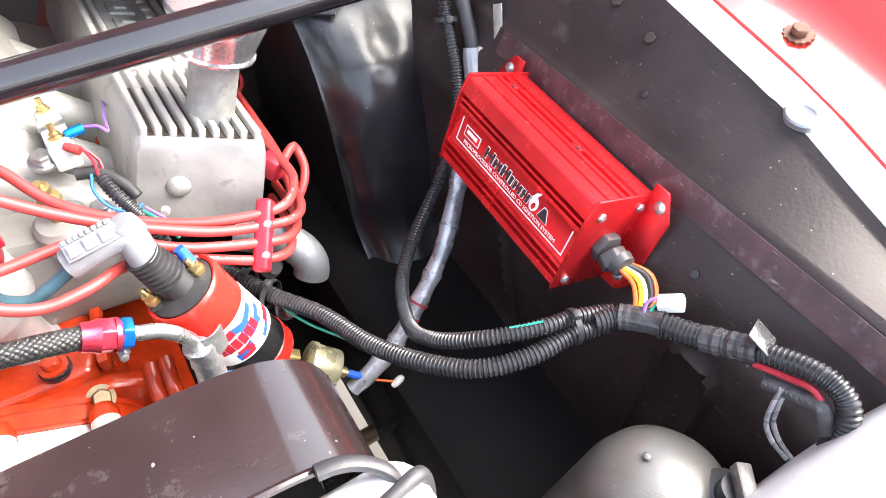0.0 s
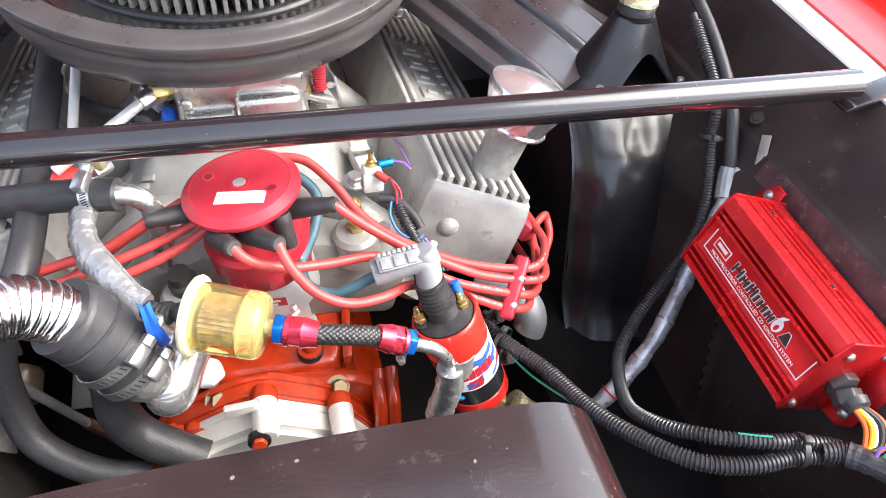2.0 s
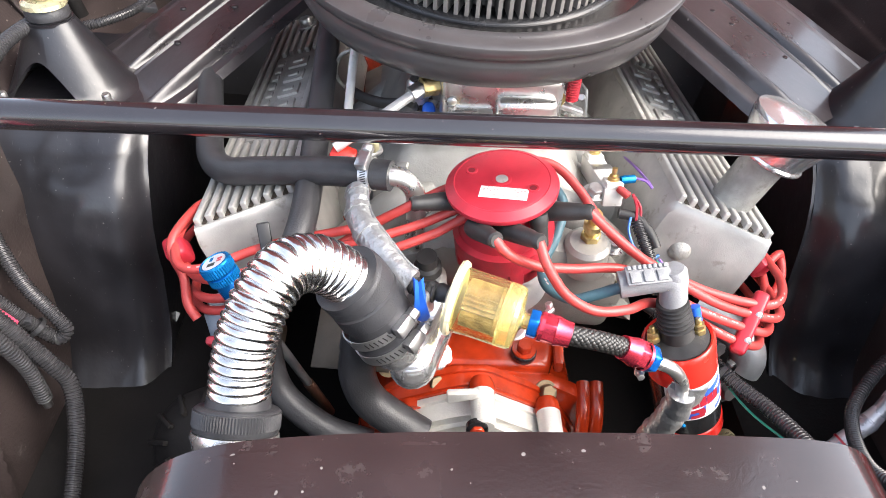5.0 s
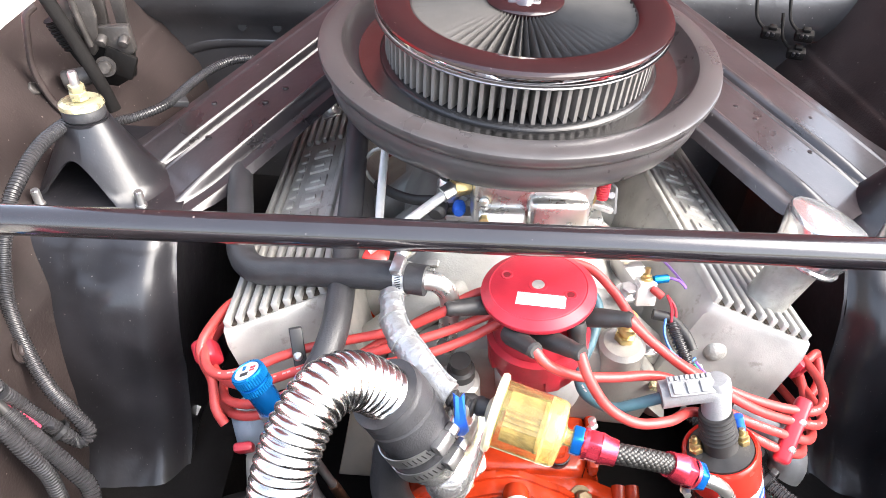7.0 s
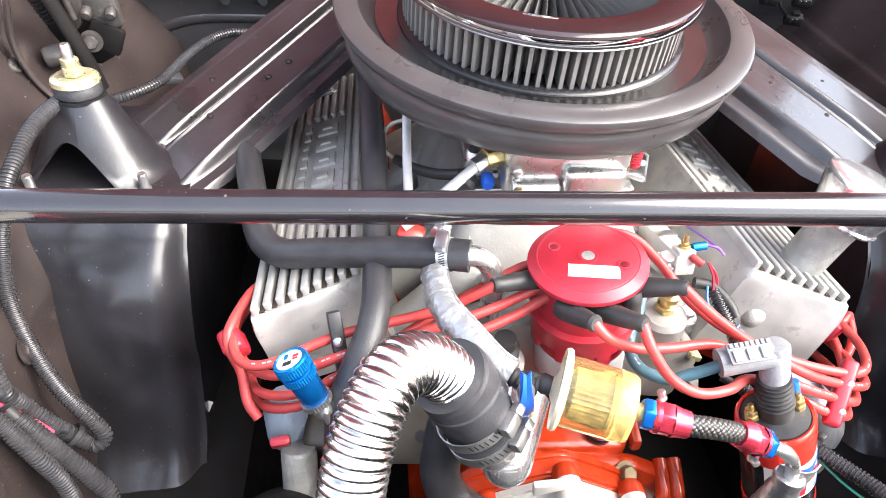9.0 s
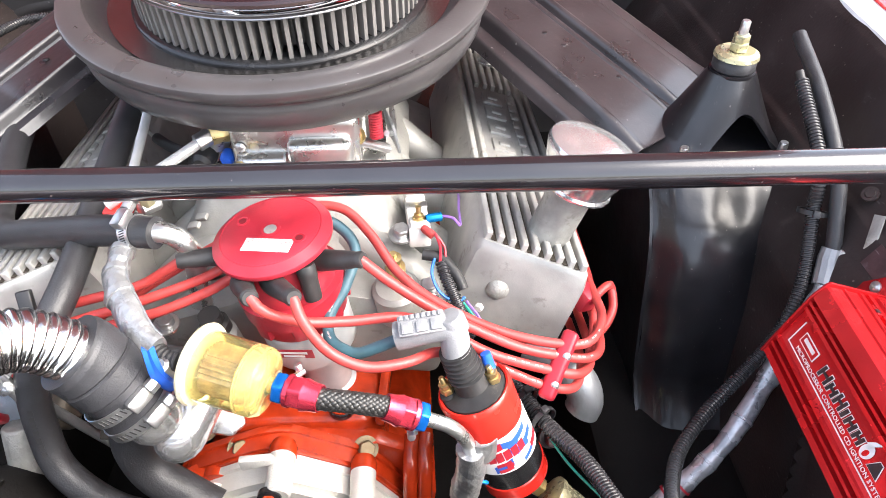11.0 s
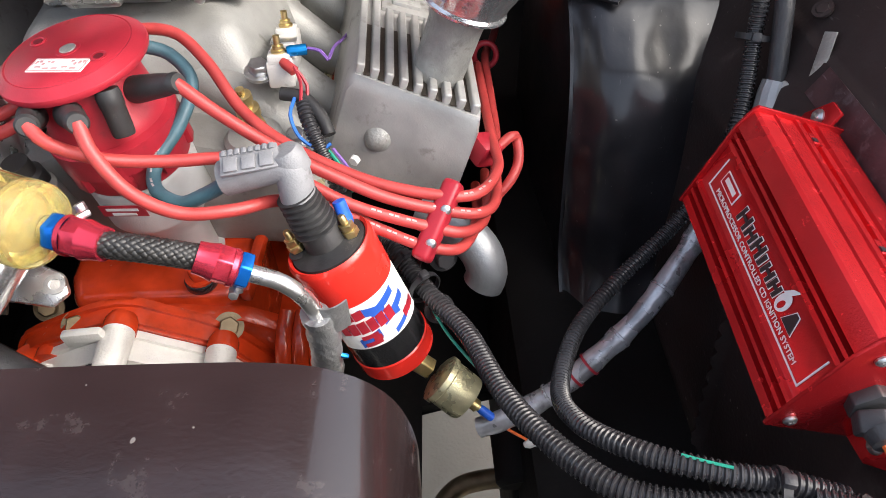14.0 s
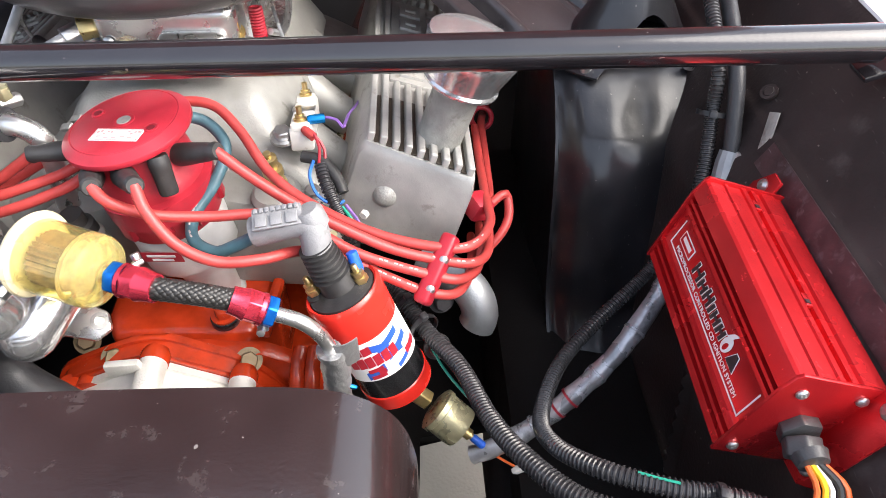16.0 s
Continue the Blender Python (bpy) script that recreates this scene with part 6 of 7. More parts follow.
part("fitting", lathe([(0.0042, -0.040), (0.0042, -0.016), (0.0072, -0.0155), (0.0076, -0.012), (0.0064, -0.010), (0.0064, -0.004), (0, -0.003)], mb, 24), STEEL, bs, "stepped steel fitting")
mt2 = thing("exhaust_stub", (-0.21, -0.06, 0.70), "dull grey steel tube below the valve cover", "tube")
part("tube", lathe([(0.0145, 0), (0.0145, 0.094), (0.0138, 0.0965), (0.0125, 0.0975), (0.0, 0.0975)], axis((-0.2190, -0.10, 0.66), (-0.2210, -0.055, 0.745)), 28), DULL_TUBE, mt2)
part("casting", box(pose(-0.200, -0.036, 0.740, 30, 0, -8), 0.034, 0.034, 0.034, 0.008, segments=3), OILY, mt2, "oily cast housing")
part("grey_bottle", lathe([(0.0, 0), (0.016, 0.002), (0.018, 0.008), (0.018, 0.045), (0.012, 0.055), (0, 0.055)], axis((-0.232, -0.03, 0.725), (-0.232, -0.03, 0.80)), 28), surface("blue_grey_paint", (0.25, 0.30, 0.36), 0.4, vary=0.12), mt2)
part("red_tag", box(pose(-0.2335, -0.060, 0.762, 30, 0, 10), 0.016, 0.008, 0.024, 0.003), CAP_RED, mt2)
part("plate", prism([(-0.030, -0.030), (0.040, -0.034), (0.045, 0.030), (-0.020, 0.040)], pose(-0.125, -0.045, 0.757, 40, 0, 0), -0.003, 0.0, 0.001), OILY, mt2, "oily brown bracket plate with a hole")
part("plate_hole", lathe([(0.005, 0.0004), (0.0, 0.0006)], pose(-0.122, -0.055, 0.7545, 40, 0, 0), 16), INK, mt2)
dp = thing("dipstick_tube", (-0.1691, -0.0293, 0.6595), "thin satin metal tube below the coolant hose", "tube")
part("tube", tube([(-0.1923, -0.0651, 0.8043), (-0.1846, -0.0532, 0.756), (-0.1691, -0.0293, 0.6595)], 0.0042, 14), STEEL_DULL, dp)
part("lower_tube", tube([(-0.1691, -0.0293, 0.6595), (-0.1621, -0.0185, 0.6161), (-0.1552, -0.0078, 0.5726)], 0.0054, 14), RUSTY, dp, "rusty thicker lower tube")
alt = thing("alternator", (-0.235, -0.118, 0.66), "dusty black alternator housing with cooling slots", "alternator")
MA = pose(-0.235, -0.118, 0.70, 35, 0, 0)
part("housing", lathe([(0.0, 0.045), (0.02, 0.044), (0.036, 0.036), (0.044, 0.02), (0.046, 0.0), (0.046, -0.04)], MA, 40), RAIL_BLACK, alt)
for k in range(12):
    part("fin", box(MA @ pose(0, 0, 0, 0, 0, 30 * k) @ pose(0.034, 0, 0.0365, 0, 38, 0), 0.022, 0.004, 0.006, 0.001), RAIL_BLACK, alt)


# ---- ignition control box ----
bx = thing("ignition_box", (0.42, -0.145, 0.79), "red anodised finned ignition control box with printed face", "ignition box")
O, U, V = Vector((0.4077, -0.0654, 0.8820)), Vector((-0.0282, -0.9995, -0.0155)), Vector((-0.3117, 0.0235, -0.9499))
U.normalize()
V = (V - U * V.dot(U)).normalized()
Wn = V.cross(U).normalized()
if Wn.z < 0:
    Wn = -Wn
BOXM = Matrix(((U.x, V.x, Wn.x, O.x), (U.y, V.y, Wn.y, O.y), (U.z, V.z, Wn.z, O.z), (0, 0, 0, 1)))
BL, BH, BD = 0.157, 0.0763, 0.060
SECTION = Matrix(((0, 0, 1, 0), (1, 0, 0, 0), (0, 1, 0, 0), (0, 0, 0, 1)))
# extruded section: stepped fins above and below the sunk printed face, low ridges along the top
front = [(0.0, -0.002), (0.0012, 0.0), (0.010, 0.0022), (0.0132, 0.0022), (0.0140, -0.0005), (0.0142, -0.0052), (0.0164, -0.0052), (0.0168, 0.0016), (0.0190, 0.0016), (0.0194, -0.0052), (0.0216, -0.0052), (0.0222, 0.0010), (0.0252, 0.0010), (0.0260, -0.0006),
         (0.0268, -0.0010), (0.0545, -0.0010), (0.0552, -0.0006), (0.0560, 0.0012), (0.0586, 0.0012), (0.0592, -0.0052), (0.0622, -0.0052), (0.0628, 0.0008), (0.0652, 0.0008), (0.0658, -0.0052), (0.0688, -0.0052), (0.0694, 0.0002), (BH - 0.0012, 0.0002), (BH, -0.0014), (BH, -BD)]
top_side = [(0.0, -BD), (0.0, -0.0535), (-0.0016, -0.0530), (-0.0016, -0.0425), (0.0004, -0.0415), (0.0004, -0.0380), (-0.0014, -0.0372), (-0.0014, -0.0345), (0.0012, -0.0340), (0.0012, -0.0308), (-0.0014, -0.0302), (-0.0014, -0.0268), (0.0, -0.0262), (0.0, -0.0158), (-0.0013, -0.0150), (-0.0013, -0.0132), (0.0, -0.0124)]
body = part("case", prism(front + top_side, BOXM @ SECTION, 0.0, BL, 0.0), BOX_RED, bx, angle=30)
for u in (0.016, 0.099):
    part("slot_tab", box(BOXM @ pose(u, -0.0006, -0.0325), 0.010, 0.0028, 0.0045, 0.0006), BOX_RED, body)
    part("slot", box(BOXM @ pose(u + 0.002, -0.0022, -0.0318), 0.003, 0.0008, 0.003), INK, body)
for u, s in ((-0.0013, -1), (BL + 0.0013, 1)):
    poly = [(0.0135, 0.0035), (BH + 0.0006, 0.0016), (BH + 0.0006, -BD - 0.002), (-0.003, -BD - 0.002), (-0.003, -0.001), (0.0, 0.0012)]
    plate = part("end_plate", prism(poly, BOXM @ pose(u, 0, 0) @ SECTION, -0.0012, 0.0012, 0.0006), BOX_RED, bx)
    part("foot_flange", prism([(0, -0.012), (s * 0.012, -0.012), (s * 0.024, 0.006), (s * 0.024, BH - 0.010), (s * 0.016, BH), (0, BH + 0.002)], BOXM @ pose(u, 0, -BD + 0.007), -0.0012, 0.0012, 0.0006), BOX_RED, plate)
    part("foot_screw", screw(BOXM @ pose(u + s * 0.012, 0.0, -BD + 0.0084), 0.0048), STEEL, plate, "chrome cross-head screw")
    part("foot_screw", screw(BOXM @ pose(u + s * 0.012, BH - 0.012, -BD + 0.0084), 0.0048), STEEL, plate, "chrome cross-head screw")
    for v, w in ((0.0108, -0.0098), (0.0079, -0.0470), (0.0682, -0.0072)):
        part("plate_screw", screw(BOXM @ pose(u + s * 0.0014, v, w) @ pose(0, 0, 0, 0, s * 90, 0), 0.0036), STEEL, plate)
gl = part("cable_gland", prism(hexagon(0.0125), BOXM @ pose(BL + 0.002, 0.0395, -0.0300) @ pose(0, 0, 0, 0, 90, 0), 0.0, 0.007, 0.001), GLAND, bx, "black plastic cable gland")
part("gland_nut", prism(hexagon(0.0112), BOXM @ pose(BL + 0.008, 0.0395, -0.0300) @ pose(0, 0, 0, 0, 90, 20), 0.002, 0.013, 0.0015), GLAND, gl)
part("gland_tip", lathe([(0.0100, 0.012), (0.0085, 0.018), (0.006, 0.019), (0, 0.019)], BOXM @ pose(BL + 0.008, 0.0395, -0.0300) @ pose(0, 0, 0, 0, 90, 0), 24), GLAND, gl)
# printed face: words run along the case
FACE = Matrix(((U.x, -V.x, Wn.x, O.x), (U.y, -V.y, Wn.y, O.y), (U.z, -V.z, Wn.z, O.z), (0, 0, 0, 1))) @ pose(0, 0, -0.0010)
lettering("MICROPROCESSOR CONTROLLED CD IGNITION SYSTEM", FACE @ pose(0.0800, -0.0470, 0.0004), 0.0048, LABEL_WHITE, body, "printed_line_of_text")
for x0, x1, y0, y1 in ((0.0085, 0.1520, -0.0512, -0.0502), (0.1510, 0.1520, -0.0510, -0.0285), (0.0085, 0.0095, -0.0510, -0.0300)):
    part("printed_line", box(FACE @ pose((x0 + x1) / 2, (y0 + y1) / 2, 0.0004), x1 - x0, y1 - y0, 0.0004), LABEL_WHITE, body)
bd = part("badge", box(FACE @ pose(0.0262, -0.0378, 0.0004), 0.0210, 0.0092, 0.0004, 0.0), LABEL_WHITE, body, "white outlined badge")
part("badge_field", box(FACE @ pose(0.0262, -0.0378, 0.0007), 0.0190, 0.0074, 0.0004), BOX_RED, bd)
part("badge_bar", box(FACE @ pose(0.0262, -0.0372, 0.0010), 0.0140, 0.0032, 0.0004), LABEL_WHITE, bd)
xs = 0.0455
for w, h in ((0.0112, 0.0098), (0.0090, 0.0078), (0.0092, 0.0098), (0.0036, 0.0078), (0.0092, 0.0078), (0.0084, 0.0078)):
    strokes = ((0.0, 0.0026), (w - 0.0026, 0.0026)) if w > 0.005 else ((0.0, 0.0030),)
    for x0, sw in strokes:
        part("printed_edge", prism([(-0.0005, -0.0005), (sw + 0.0005, -0.0005), (sw + 0.0017, h + 0.0005), (0.0007, h + 0.0005)], FACE @ pose(xs + x0, -0.0425, 0.0003), 0, 0.0003), LABEL_WHITE, body)
        part("printed_stroke", prism([(0, 0), (sw, 0), (sw + 0.0012, h), (0.0012, h)], FACE @ pose(xs + x0, -0.0425, 0.0006), 0, 0.0004), INK, body, "black printed stroke")
    if w > 0.005:
        part("printed_stroke", prism([(0, 0), (w - 0.004, 0), (w - 0.0037, 0.0020), (0.0003, 0.0020)], FACE @ pose(xs + 0.0024, -0.0425 + h * 0.45, 0.0006), 0, 0.0004), INK, body, "black printed stroke")
    xs += w + 0.0016
swirl = [(0.0046 * math.cos(a), 0.0062 * math.sin(a)) for a in [2 * math.pi * k / 24 for k in range(24)]]
part("printed_swirl", prism(swirl, FACE @ pose(xs + 0.0052, -0.0375, 0.0006, 0, 0, -12), 0, 0.0004), LABEL_WHITE, body, "white printed flame shape")
part("printed_swirl", prism([(-0.0035, 0.0), (0.0, 0.0055), (0.0055, 0.0092), (0.0020, 0.0030), (0.0010, -0.001)], FACE @ pose(xs + 0.0040, -0.0340, 0.0006), 0, 0.0004), LABEL_WHITE, body)
part("printed_swirl", prism([(0.0017 * math.cos(a), 0.0030 * math.sin(a)) for a in [2 * math.pi * k / 16 for k in range(16)]], FACE @ pose(xs + 0.0056, -0.0388, 0.0010, 0, 0, -12), 0, 0.0004), BOX_RED, body)
part("printed_edge", prism([(-0.0007, -0.0005), (0.0117, -0.0005), (0.0075, 0.0100), (0.0035, 0.0100)], FACE @ pose(xs + 0.0115, -0.0425, 0.0003), 0, 0.0003), LABEL_WHITE, body)
part("printed_block", prism([(0, 0), (0.0110, 0), (0.0070, 0.0095), (0.0040, 0.0095)], FACE @ pose(xs + 0.0115, -0.0425, 0.0006), 0, 0.0004), INK, body, "black printed wedge")

# wires out of the gland
G = BOXM @ Vector((BL + 0.025, 0.0395, -0.0300))
T0 = Vector((0.395, -0.272, 0.815))
for k, mat in enumerate((WIRE_ORANGE, YELLOW, LABEL_WHITE, INK, WIRE_ORANGE)):
    off = Vector((0.004 * (k - 2), 0.0, 0.0015 * (k % 2)))
    solid("box_wire", tube([G + off * 0.5, G + U * 0.014 + off + Vector((0.006, 0, -0.004)), T0.lerp(G, 0.45) + off * 1.2 + Vector((0.010, -0.014, -0.002)), T0.lerp(G, 0.15) + off + Vector((0.002, -0.006, 0)), T0 + off * 0.8 + Vector((-0.004, 0, -0.003))], 0.0017 if k < 3 else 0.0022, 8), mat, "thin insulated wire from the ignition box", "wire", "ignition box wires")

# ---- wiring looms ----
def split_loom(name, pts, r, label, group="wiring looms"):
    """A corrugated conduit with the wires that show at its ends."""
    t = thing(name, pts[0], label, "wiring loom", group)
    part("conduit", corrugated(pts, r), LOOM, t)
    for a, b in ((pts[1], pts[0]), (pts[-2], pts[-1])):
        a, b = Vector(a), Vector(b)
        d = (b - a).normalized()
        part("wire_end", tube([b - d * 0.008, b + d * 0.002, b + d * 0.010], r * 0.6, 10), BOOT, t)
    return t


loom = "black corrugated split loom carrying engine wiring"
split_loom("wiring_loom", [(0.158, -0.02, 0.765), (0.176, -0.035, 0.762), (0.192, -0.046, 0.755), (0.215, -0.083, 0.750), (0.238, -0.121, 0.755), (0.253, -0.172, 0.770), (0.270, -0.210, 0.785), (0.297, -0.246, 0.800), (0.331, -0.261, 0.808), (0.365, -0.264, 0.812), (0.392, -0.270, 0.812)], 0.0070, loom)
split_loom("wiring_loom", [(0.452, 0.12, 0.945), (0.449, 0.052, 0.908), (0.4485, 0.034, 0.872), (0.442, 0.006, 0.836), (0.432, -0.014, 0.815), (0.418, -0.030, 0.793), (0.393, -0.046, 0.765), (0.352, -0.074, 0.745), (0.315, -0.113, 0.742), (0.290, -0.169, 0.762), (0.290, -0.207, 0.790), (0.312, -0.236, 0.812), (0.345, -0.252, 0.820), (0.372, -0.258, 0.820), (0.395, -0.266, 0.818)], 0.0060, loom)
tl = thing("taped_loom", (0.43, -0.31, 0.81), "wiring bundle wrapped in shiny black tape with loose ends", "wiring loom", "wiring looms")
tp = spline([(0.380, -0.266, 0.817), (0.396, -0.273, 0.820), (0.408, -0.294, 0.829), (0.418, -0.320, 0.838), (0.428, -0.349, 0.854)], 0.003)
part("conduit", sweep(bmesh.new(), *(lambda q: (q, [(0.0084, 0.0084, 0.0073, 0.0073)[i % 4] for i in range(len(q))]))(even([(0.380, -0.266, 0.817), (0.396, -0.273, 0.820), (0.408, -0.294, 0.829), (0.418, -0.320, 0.838), (0.428, -0.349, 0.854)], 0.0008)), 14), LOOM, tl)
for k0, k1 in ((0.16, 0.44), (0.66, 0.98)):
    some = tp[int(k0 * len(tp)):int(k1 * len(tp)) + 1]
    part("tape_wrap", sweep(bmesh.new(), some, [0.0088 + 0.0013 * noise.noise((i * 0.9, k0 * 9, 0.4)) for i in range(len(some))], 16), TAPE, tl, "shiny crumpled black tape", angle=14)
part("tape_flag", box(pose(0.430, -0.345, 0.862, 25, 15, 20), 0.020, 0.016, 0.0012, 0.0003), TAPE, tl)
part("corrugated_end", corrugated([(0.426, -0.345, 0.852), (0.432, -0.366, 0.862), (0.434, -0.384, 0.868), (0.434, -0.397, 0.866), (0.432, -0.405, 0.855), (0.43, -0.408, 0.83)], 0.0068), LOOM, tl)
part("red_wire", tube([(0.421, -0.352, 0.850), (0.425, -0.368, 0.856), (0.427, -0.385, 0.862), (0.427, -0.40, 0.850)], 0.0020, 8), CAP_RED, tl)
part("tape_tail", sweep(bmesh.new(), spline([(0.420, -0.362, 0.846), (0.424, -0.380, 0.853), (0.425, -0.393, 0.858), (0.424, -0.403, 0.845)], 0.003), 0.0044, 10, squash=0.5), TAPE, tl)
part("loop_wire", tube([(0.421, -0.372, 0.852), (0.418, -0.374, 0.838), (0.417, -0.378, 0.822), (0.420, -0.387, 0.809), (0.425, -0.397, 0.80)], 0.0016, 8), GREY_TAPE, tl)
part("loop_wire", tube([(0.424, -0.373, 0.852), (0.421, -0.376, 0.838), (0.421, -0.380, 0.822), (0.424, -0.389, 0.809), (0.428, -0.398, 0.80)], 0.0016, 8), GREY_TAPE, tl)
cn = thing("wire_connector", (0.415, -0.30, 0.84), "white plastic wire connector on green and purple wires", "connector")
part("plug", box(pose(0.4185, -0.2905, 0.840, 0, -25, -50), 0.017, 0.011, 0.008, 0.0015), WHITE, cn)
part("green_wire", tube([(0.404, -0.288, 0.832), (0.409, -0.285, 0.836), (0.414, -0.286, 0.839)], 0.0012, 6), GREEN, cn)
part("purple_wire", tube([(0.402, -0.285, 0.832), (0.407, -0.281, 0.838), (0.413, -0.283, 0.841)], 0.0012, 6), PURPLE, cn)
for p, q in (((0.368, -0.262, 0.817), (0.02, -0.006, 0.0)), ((0.214, -0.081, 0.751), (0.02, -0.03, 0.0)), ((0.202, -0.062, 0.753), (0.02, -0.03, 0.0)), ((0.4485, 0.034, 0.872), (0.004, 0.01, 0.02))):
    p, q = Vector(p), Vector(q)
    t = thing("cable_tie", p, "black plastic cable tie round a loom", "cable tie", "cable ties")
    m = axis(p - q * 0.1, p + q)
    part("strap", lathe([(0.0115, -0.002), (0.0125, -0.002), (0.0125, 0.002), (0.0115, 0.002), (0.0115, -0.002)], m, 24, cap=False), INK, t)
    part("head", box(m @ pose(0, 0, 0) @ pose(0.0, 0.0135, 0.0), 0.006, 0.005, 0.006, 0.001), RUBBER, t)
gp = thing("taped_cable", (0.33, -0.11, 0.69), "thick battery cable wrapped in silver-grey tape", "cable")
cable_path = spline([(0.4515, -0.0145, 0.830), (0.449, -0.018, 0.825), (0.427, -0.036, 0.790), (0.410, -0.052, 0.755), (0.372, -0.087, 0.722), (0.332, -0.110, 0.692), (0.299, -0.121, 0.664), (0.268, -0.127, 0.645), (0.25, -0.127, 0.634)], 0.004)
part("cable", sweep(bmesh.new(), cable_path, [0.0082 + 0.0010 * noise.noise((k * 0.35, 2.0, 0.5)) + (0.0006 if k % 11 < 2 else 0) for k in range(len(cable_path))], 18), GREY_TAPE, gp)
part("metal_clamp", sweep(bmesh.new(), [Vector((0.4590, 0.006, 0.852)), Vector((0.4570, 0.002, 0.845)), Vector((0.4540, -0.006, 0.836)), Vector((0.4500, -0.014, 0.829))], [0.0074, 0.0080, 0.0084, 0.0080], 12, squash=1.15), STEEL_DULL, gp, "dull silver cable clamp", angle=15)
part("clamp_tab", box(upright((0.4655, -0.001, 0.848), (-0.85, -0.2, 0.45), (0.5, 0.2, 0.8)), 0.014, 0.010, 0.003, 0.001), STEEL_DULL, gp)
part("clamp_bolt", bolt(upright((0.4650, -0.002, 0.8500), (-0.85, -0.2, 0.45)), 0.0055, 0.006), STEEL, gp)
for p, q in (((0.331, -0.1105, 0.6915), (0.322, -0.114, 0.684)), ((0.3205, -0.1142, 0.683), (0.312, -0.117, 0.676))):
    part("red_band", lathe([(0.0092, -0.001), (0.0097, -0.001), (0.0097, 0.001), (0.0092, 0.001)], axis(p, q), 20, cap=False), CAP_RED, gp)
for k in (0.16, 0.30, 0.44, 0.58, 0.80):
    c = cable_path[int(k * len(cable_path))]
    part("tape_edge", lathe([(0.0088, -0.0014), (0.0094, -0.001), (0.0094, 0.001), (0.0088, 0.0012)], axis(c, cable_path[int(k * len(cable_path)) + 2]), 20, cap=False), GREY_TAPE, gp)
solid("upper_cable", tube([(0.472, 0.18, 0.96), (0.467, 0.11, 0.938), (0.462, 0.045, 0.905), (0.4600, 0.016, 0.868), (0.4585, 0.004, 0.850), (0.452, -0.012, 0.830)], 0.0064, 12), RUBBER, "black rubber covered cable down the inner fender", "cable")
solid("thin_wire", tube([(0.205, -0.06, 0.745), (0.225, -0.11, 0.742), (0.25, -0.16, 0.755), (0.262, -0.19, 0.765)], 0.0011, 6), GREEN, "thin green wire below the loom", "wire")
solid("thin_wire", tube([(0.326, -0.2425, 0.8220), (0.336, -0.2475, 0.8240), (0.346, -0.2520, 0.8262)], 0.0008, 6), GREEN, "thin green wire on the loom", "wire")

# ---- oil pressure sender and steering parts low on the right ----
sn = thing("oil_sender", (0.228, -0.095, 0.67), "olive zinc plated oil pressure sender", "sender")
s0, s1 = Vector((0.212, -0.100, 0.680)), Vector((0.248, -0.120, 0.655))
ms = axis(s0, s1)
part("can", lathe([(0.0, 0.008), (0.012, 0.008), (0.0180, 0.010), (0.0198, 0.011), (0.0198, 0.0155), (0.0185, 0.0165), (0.0184, 0.036), (0.0176, 0.0385), (0.0150, 0.0390), (0.0145, 0.0375), (0.009, 0.0375), (0.006, 0.041), (0, 0.042)], ms, 36), CADMIUM, sn)
part("terminal", lathe([(0.005, 0.041), (0.005, 0.048), (0.003, 0.049), (0.003, 0.058), (0, 0.058)], ms, 14), BRASS, sn)
part("blue_connector", lathe([(0.003, 0.05), (0.0036, 0.053), (0.0036, 0.066), (0, 0.067)], ms, 12), BLUE, sn)
part("brass_elbow", prism(hexagon(0.009), axis((0.198, -0.095, 0.692), (0.214, -0.100, 0.679)), 0, 0.02, 0.001), BRASS, sn)
solid("sender_wire", tube([(0.256, -0.126, 0.648), (0.268, -0.132, 0.642), (0.285, -0.140, 0.635)], 0.0012, 6), WIRE_ORANGE, "thin orange wire from the sender", "wire")
solid("wire_joint", lathe([(0, -0.007), (0.0022, -0.0065), (0.0038, -0.003), (0.0038, 0.004), (0.0022, 0.007), (0, 0.0075)], axis((0.289, -0.142, 0.634), (0.31, -0.138, 0.64)), 10), CERAMIC, "pale crimped wire joint", "wire joint")
solid("exhaust_outlet", tube([(0.215, 0.01, 0.74), (0.245, -0.014, 0.736), (0.258, -0.026, 0.726), (0.262, -0.034, 0.712), (0.259, -0.037, 0.702)], 0.0165, 24, 0.004), STEEL_DULL, "bent satin metal water outlet below the leads", "pipe")
solid("under_pipe", tube([(0.205, -0.150, 0.40), (0.214, -0.108, 0.40), (0.235, -0.080, 0.40), (0.268, -0.070, 0.40), (0.32, -0.070, 0.40)], 0.011, 16), BRONZE, "dull bronze bent pipe below the engine", "pipe")
solid("under_pipe", tube([(0.20, -0.135, 0.37), (0.25, -0.118, 0.37), (0.32, -0.135, 0.37)], 0.005, 12), DULL_TUBE, "thin grey pipe below the engine", "pipe")
arm = thing("control_arm", (0.305, -0.10, 0.50), "black control arm bushing beside the frame rail", "control arm")
part("bushing", lathe([(0.0, 0), (0.022, 0.0), (0.024, 0.004), (0.024, 0.055), (0.020, 0.060), (0.0, 0.060)], axis((0.290, -0.075, 0.545), (0.292, -0.140, 0.53)), 24), RAIL_BLACK, arm)
part("arm", box(pose(0.300, -0.125, 0.49, 25, 0, 0), 0.030, 0.090, 0.05, 0.008), RAIL_BLACK, arm)
lower = thing("front_crossmember", (0.0, -0.10, 0.36), "black front crossmember under the engine", "crossmember")
